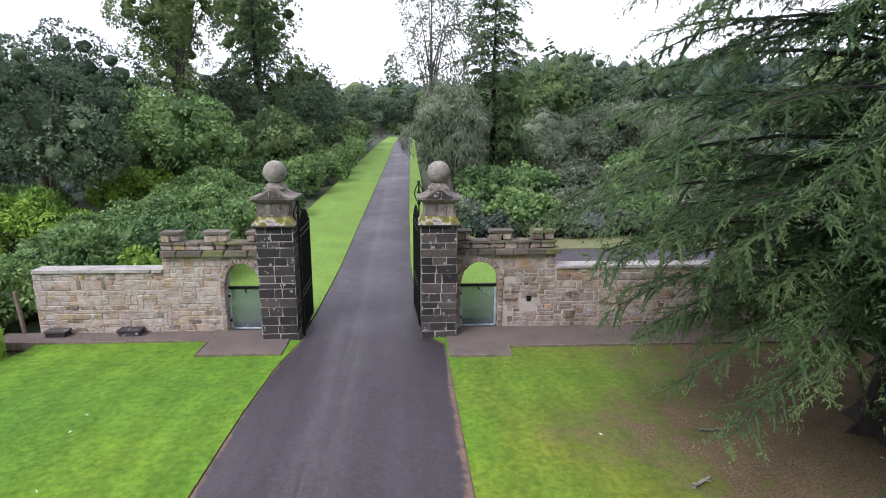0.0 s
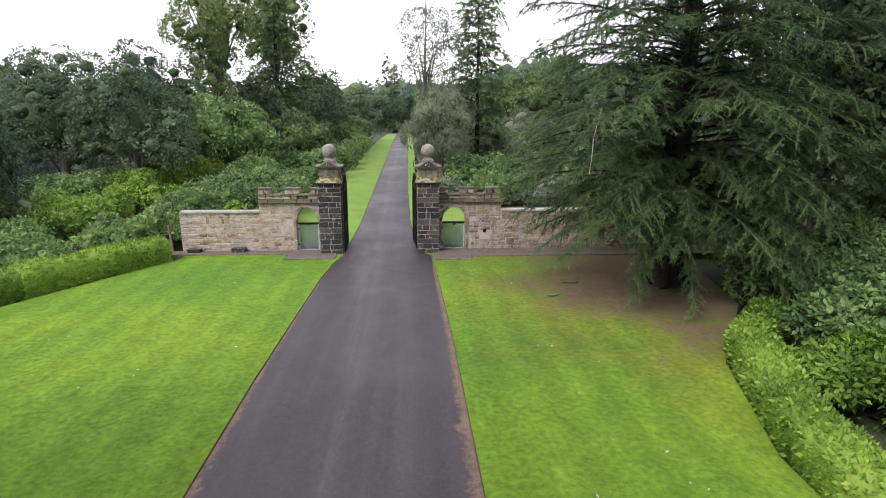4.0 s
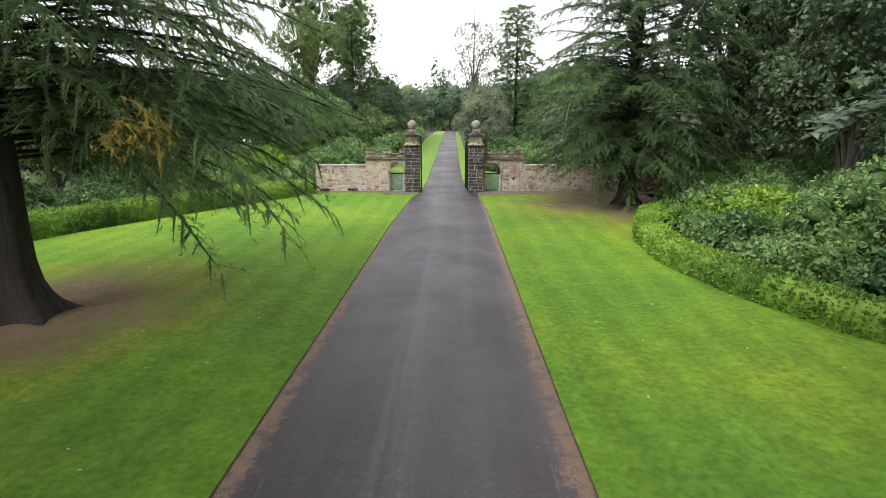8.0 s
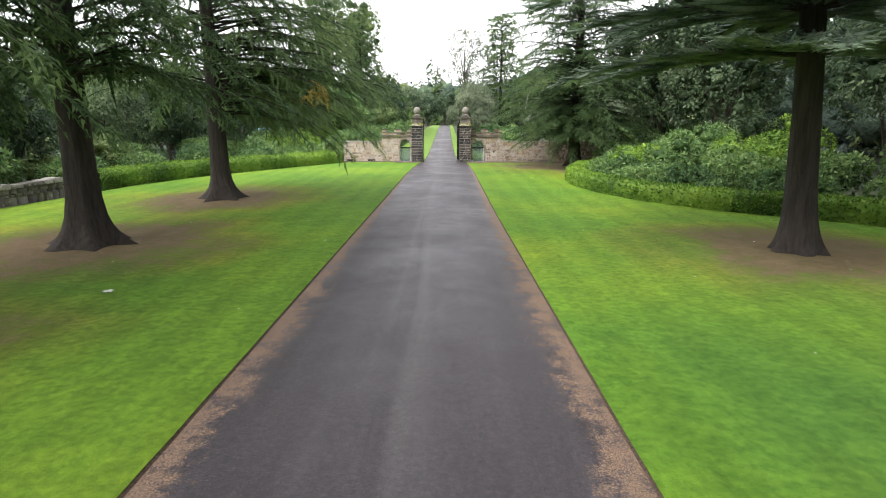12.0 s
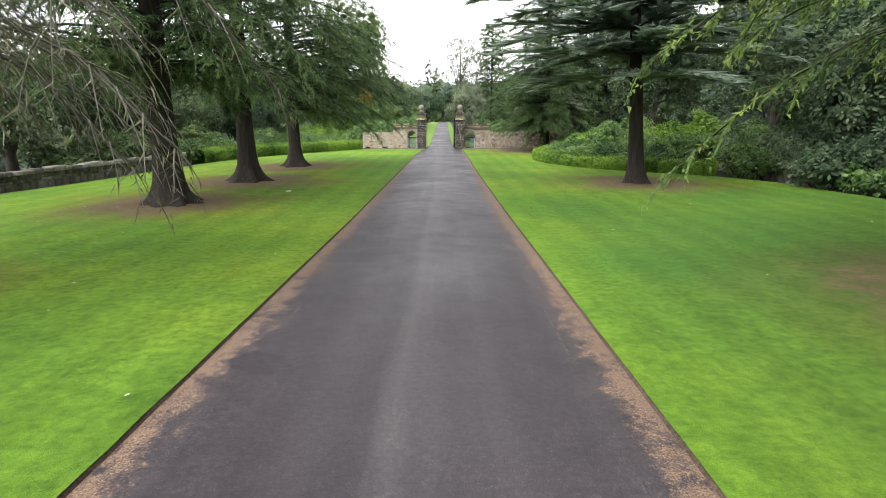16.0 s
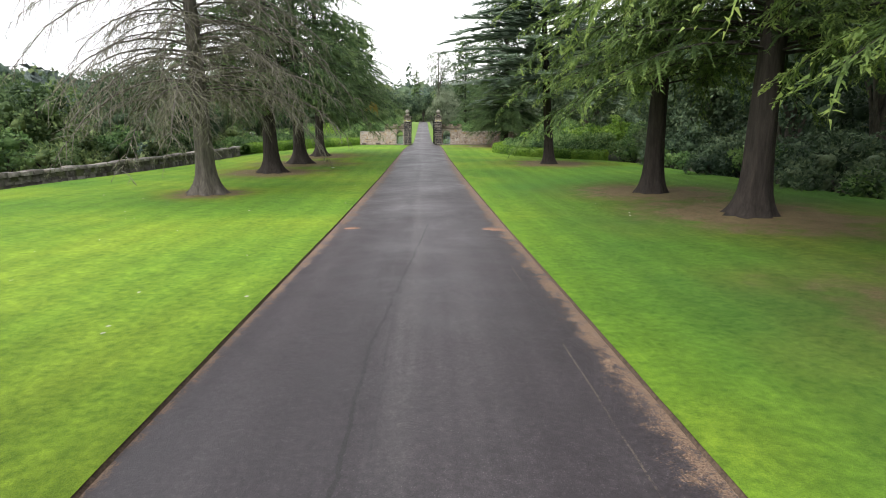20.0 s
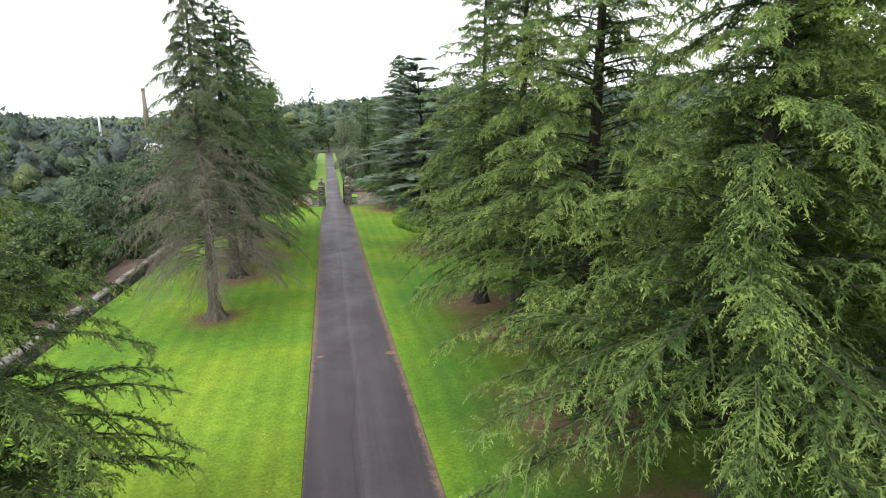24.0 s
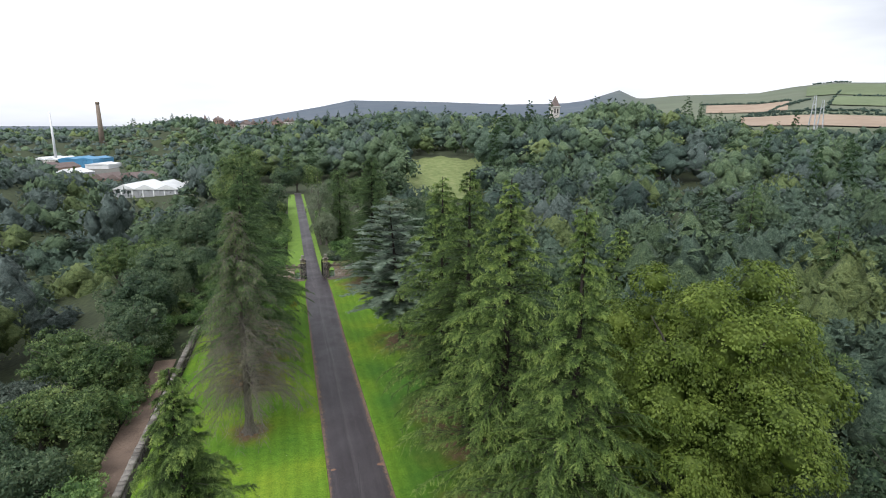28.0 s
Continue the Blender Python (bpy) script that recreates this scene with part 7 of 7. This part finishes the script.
def gable_roof(x0, x1, y0, y1, z0, z1, mat, name="roof"):
    return prism(name, [(x0, z0), ((x0 + x1) / 2, z1), (x1, z0), (x1, z0 - 0.3), (x0, z0 - 0.3)], y0, y1, mat)


def works_shed(az, r, z, bays, bay, depth, eaves, rise, turn, wall_mat, roof_mat, label):
    x, y = polar(az, r)
    s = thing("works_shed", label, "industrial shed", "valley works", at=pose(x, y, z, 0, 0, turn))
    w = bays * bay
    part("wall", from_bm("wall", box_bm(-w / 2, 0, -6, w / 2, depth, eaves), wall_mat), s)
    for i in range(bays):
        a = -w / 2 + i * bay
        part("roof", gable_roof(a, a + bay, -0.6, depth + 0.6, eaves, eaves + rise, roof_mat), s)
        for k in range(4):
            q = a + bay * (k + 0.5) / 4
            part("cladding_rib", from_bm("cladding_rib", box_bm(q - 0.35, -0.25, -5, q + 0.35, 0.01, eaves - 0.6), roof_mat if k % 2 else wall_mat), s)
    return s


works_shed(-12.6, 358, -14.2, 3, 12.4, 34, 8.4, 2.6, -16, M_GREYWALL, M_WHITEMETAL, "grey works shed with white pitched roofs")
works_shed(-17.6, 592, -11.7, 2, 15, 34, 11.5, 1.6, -14, M_BLUE, M_BLUE, "bright blue clad works building")
works_shed(-16.1, 572, -12.2, 1, 20, 22, 8.0, 1.4, -14, M_WHITEMETAL, M_WHITEMETAL, "white low works annexe")
works_shed(-19.7, 640, -10.5, 2, 11, 30, 8, 2.4, -16, M_HARL, M_WHITEMETAL, "pale works building with sheet roof")
works_shed(-15.6, 470, -12.5, 2, 13, 22, 4, 3.5, -24, M_BRICK, M_ROOF, "brick workshop with brown roof")
works_shed(-13.9, 462, -12.5, 1, 18, 24, 5, 3.5, -30, M_BRICK, M_ROOF, "brick workshop with brown roof")
works_shed(-20.2, 560, -12.0, 2, 14, 30, 7, 3.5, -18, M_BRICK, M_ROOF, "brick workshop with brown roof")
works_shed(-18.5, 515, -12.5, 1, 22, 18, 6, 3.0, -20, M_GREYWALL, M_WHITEMETAL, "grey works shed with white pitched roof")


def shaft(name, az, r, z0, z1, r0, r1, mat, label, category, cap=None):
    x, y = polar(az, r)
    s = thing(name, label, category, at=pose(x, y, z0))
    bm = bmesh.new()
    bmesh.ops.create_cone(bm, cap_ends=True, segments=20, radius1=r0, radius2=r1, depth=z1 - z0, matrix=Matrix.Translation((0, 0, (z1 - z0) / 2)))
    part("shaft", from_bm("shaft", bm, mat, True), s)
    if cap:
        bm = bmesh.new()
        bmesh.ops.create_cone(bm, cap_ends=True, segments=20, radius1=r1 * 1.18, radius2=r1 * 1.18, depth=2.2, matrix=Matrix.Translation((0, 0, z1 - z0 - 1.5)))
        part("rim", from_bm("rim", bm, cap, True), s)
    return s


shaft("brick_chimney", -15.43, 760, 2, 55.2, 3.2, 1.8, M_STACK, "tall tapering brown brick factory chimney", "chimney", M_STACK)
shaft("white_mast", -18.94, 640, -4, 41.3, 1.3, 0.7, M_WHITEMETAL, "tall slender white steel flue stack", "mast")


def house(az, r, w, d, h, turn, wall_mat, roof_mat, label="pale harled town house with dark pitched roof"):
    x, y = polar(az, r)
    z = float(land(x, y)) + 5.5
    o = thing("town_house", label, "house", "town houses", at=pose(x, y, z, 0, 0, turn))
    part("wall", from_bm("wall", box_bm(-w / 2, 0, -12, w / 2, d, h), wall_mat), o)
    part("roof", gable_roof(-w / 2 - 0.4, w / 2 + 0.4, -0.4, d + 0.4, h, h + w * 0.36, roof_mat), o)
    part("chimney_stack", from_bm("chimney_stack", box_bm(-0.8, d * 0.4, h, 0.8, d * 0.4 + 1.6, h + w * 0.36 + 2.0), M_BRICK), o)
    for k in range(3):
        q = -w / 2 + w * (k + 0.5) / 3
        part("window", from_bm("window", box_bm(q - 0.8, -0.08, h * 0.55, q + 0.8, 0.02, h * 0.55 + 2.2), M_IRON), o)
    return o


hr = random.Random(12)
for az, r in ((-3.6, 820), (-2.6, 850), (-1.5, 760), (-0.6, 800), (0.4, 840), (-4.6, 880), (-1.9, 900), (-6.0, 900), (1.0, 780), (-3.0, 940), (18.5, 900), (19.4, 920), (23.5, 900), (24.2, 930), (22.8, 940)):
    house(az, r, hr.uniform(9, 14), hr.uniform(9, 14), hr.uniform(7, 10), az + hr.uniform(-40, 40), M_HARL if hr.random() < 0.6 else M_BRICK, M_ROOF)


def spire(name, az, r, base, top, half, mat, label):
    x, y = polar(az, r)
    o = thing(name, label, "church tower", at=pose(x, y, base))
    hgt = top - base
    part("tower", taper("tower", half, -20, half * 0.92, hgt * 0.58, mat), o)
    part("parapet", taper("parapet", half * 1.12, hgt * 0.56, half * 1.12, hgt * 0.6, mat), o)
    part("spire", taper("spire", half * 0.95, hgt * 0.6, 0.1, hgt, M_ROOF), o)
    for k in (-1, 1):
        part("belfry_opening", from_bm("belfry_opening", box_bm(k * half * 0.4 - half * 0.16, -half * 0.98, hgt * 0.32, k * half * 0.4 + half * 0.16, -half * 0.85, hgt * 0.5), M_IRON), o)
    return o


spire("church_spire", -6.9, 1000, 22, 46.6, 3.4, M_BRICK, "slender dark church spire over the trees")
spire("church_tower", 27.17, 620, 36, 63, 4.2, M_HARL, "square sandstone church tower with a pyramid spire")

# the clearing with its lone poplar
cx, cy = np.meshgrid(np.linspace(11.6, 20.4, 30), np.linspace(222, 316, 30), indexing="ij")
cx = cx + 0.7 * np.sin(cy * 0.11 + 1.0) + 0.35 * np.sin(cy * 0.31)
cy = cy + 6.0 * np.sin(cx * 1.3) + 3.0 * np.sin(cx * 3.7)
mx_, my_ = -4 + cy * np.sin(np.radians(cx)), -97 + cy * np.cos(np.radians(cx))
ci = np.arange(900).reshape(30, 30)
cf = np.stack([ci[:-1, :-1], ci[1:, :-1], ci[1:, 1:], ci[:-1, 1:]], -1).reshape(-1, 4)
field = part("meadow", mesh_of("meadow", np.stack([mx_, my_, land(mx_, my_) + 0.5], -1).reshape(-1, 3), cf, M_MEADOW, True))
tagged(field, "rough green meadow clearing in the wood", "field", kind="structure")
px, py = polar(11.2, 262)
broadleaf(600, px, py, 13, (1.5, 1.5, 6.0), M_DARKBROAD, "lone dark columnar poplar in the clearing", "columnar_poplar", lobes=18, cards=900, leaf=0.7, trunk_r=0.25)

# stubble fields on the hillside
for a0, a1, r0, r1, m, lab in ((43.9, 62, 1290, 1580, M_STUBBLE, "pale brown stubble field"), (41.0, 47.4, 1700, 1960, M_STUBBLE, "pale brown stubble field"), (48.6, 54, 2120, 2560, M_PASTURE, "green hillside pasture field"), (50.5, 58, 1790, 2060, M_PASTURE, "green hillside pasture field")):
    A, Rr = np.meshgrid(np.linspace(a0, a1, 24), np.linspace(r0, r1, 14), indexing="ij")
    fx, fy = -4 + Rr * np.sin(np.radians(A)), -97 + Rr * np.cos(np.radians(A))
    fi = np.arange(A.size).reshape(A.shape)
    ff = np.stack([fi[:-1, :-1], fi[1:, :-1], fi[1:, 1:], fi[:-1, 1:]], -1).reshape(-1, 4)
    tagged(part("hill_field", mesh_of("hill_field", np.stack([fx, fy, land(fx, fy) + 2.5], -1).reshape(-1, 3), ff, m, True)), lab, "field", kind="structure")


def pylon(az, r, h):
    x, y = polar(az, r)
    o = thing("pylon", "grey lattice electricity pylon on the hillside", "pylon", at=pose(x, y, float(land(x, y)), 0, 0, 30))
    for sx in (-1, 1):
        for sy in (-1, 1):
            part("leg", from_bm("leg", bar_bm(sx * 4, sy * 4, 0, sx * 0.8, sy * 0.8, h, 0.35, 4), M_STEEL), o)
    for k in range(6):
        z, q = h * k / 6, 4 - 3.2 * k / 6
        q2 = 4 - 3.2 * (k + 1) / 6
        for s in (-1, 1):
            part("brace", from_bm("brace", bar_bm(-q, s * q, z, q2, s * q2, z + h / 6, 0.22, 4), M_STEEL), o)
            part("brace", from_bm("brace", bar_bm(q, s * q, z, -q2, s * q2, z + h / 6, 0.22, 4), M_STEEL), o)
    for z, w in ((h * 0.66, 8), (h * 0.8, 9), (h * 0.94, 7)):
        part("cross_arm", from_bm("cross_arm", bar_bm(-w, 0, z, w, 0, z, 0.35, 4), M_STEEL), o)
    return o


pylon(49.3, 800, 52)
pylon(49.9, 900, 50)
# the road bridge among the trees
bx, by = polar(39.6, 312)
M_CONCRETE = plain_mat("stained_concrete", (0.17, 0.175, 0.18), 0.9, 0.0, 0.25, 0.6)
br = thing("road_bridge", "grey concrete road bridge among the trees", "bridge", at=pose(bx, by, 9.4, 0, 0, -36))
part("deck", from_bm("deck", box_bm(-16, -4, 0, 16, 4, 1.2, 0.1), M_CONCRETE), br)
for yy in (-4.0, 3.8):
    part("parapet", from_bm("parapet", box_bm(-16, yy, 1.2, 16, yy + 0.2, 2.3, 0.03), M_CONCRETE), br)
part("pier", from_bm("pier", box_bm(-14, -3, -14, -11, 3, 0, 0.1), M_CONCRETE), br)
lx, ly = polar(41.3, 330)
lamp = thing("street_lamp", "tall grey street lamp by the bridge", "street lamp", at=pose(lx, ly, 5.0))
part("pole", from_bm("pole", bar_bm(0, 0, 0, 0, 0, 15, 0.16), M_STEEL), lamp)
part("arm", from_bm("arm", bar_bm(0, 0, 15, 2.2, 0, 15.5, 0.12), M_STEEL), lamp)
part("lamp_head", from_bm("lamp_head", box_bm(2.0, -0.3, 15.3, 3.2, 0.3, 15.6, 0.05), M_STEEL), lamp)

# the works yard
A, Rr = np.meshgrid(np.linspace(-20.6, -14.4, 24), np.linspace(480, 630, 24), indexing="ij")
yx, yy = -4 + Rr * np.sin(np.radians(A)), -97 + Rr * np.cos(np.radians(A))
yi = np.arange(A.size).reshape(A.shape)
yf = np.stack([yi[:-1, :-1], yi[1:, :-1], yi[1:, 1:], yi[:-1, 1:]], -1).reshape(-1, 4)
M_YARD = speckle_mat("works_yard_concrete", (0.07, 0.075, 0.06), (0.12, 0.12, 0.105), (0.2, 0.19, 0.175), 0.25)
tagged(part("works_yard", mesh_of("works_yard", np.stack([yx, yy, land(yx, yy) + 0.5], -1).reshape(-1, 3), yf, M_YARD, True)), "pale concrete yard of the valley works", "yard", kind="structure")
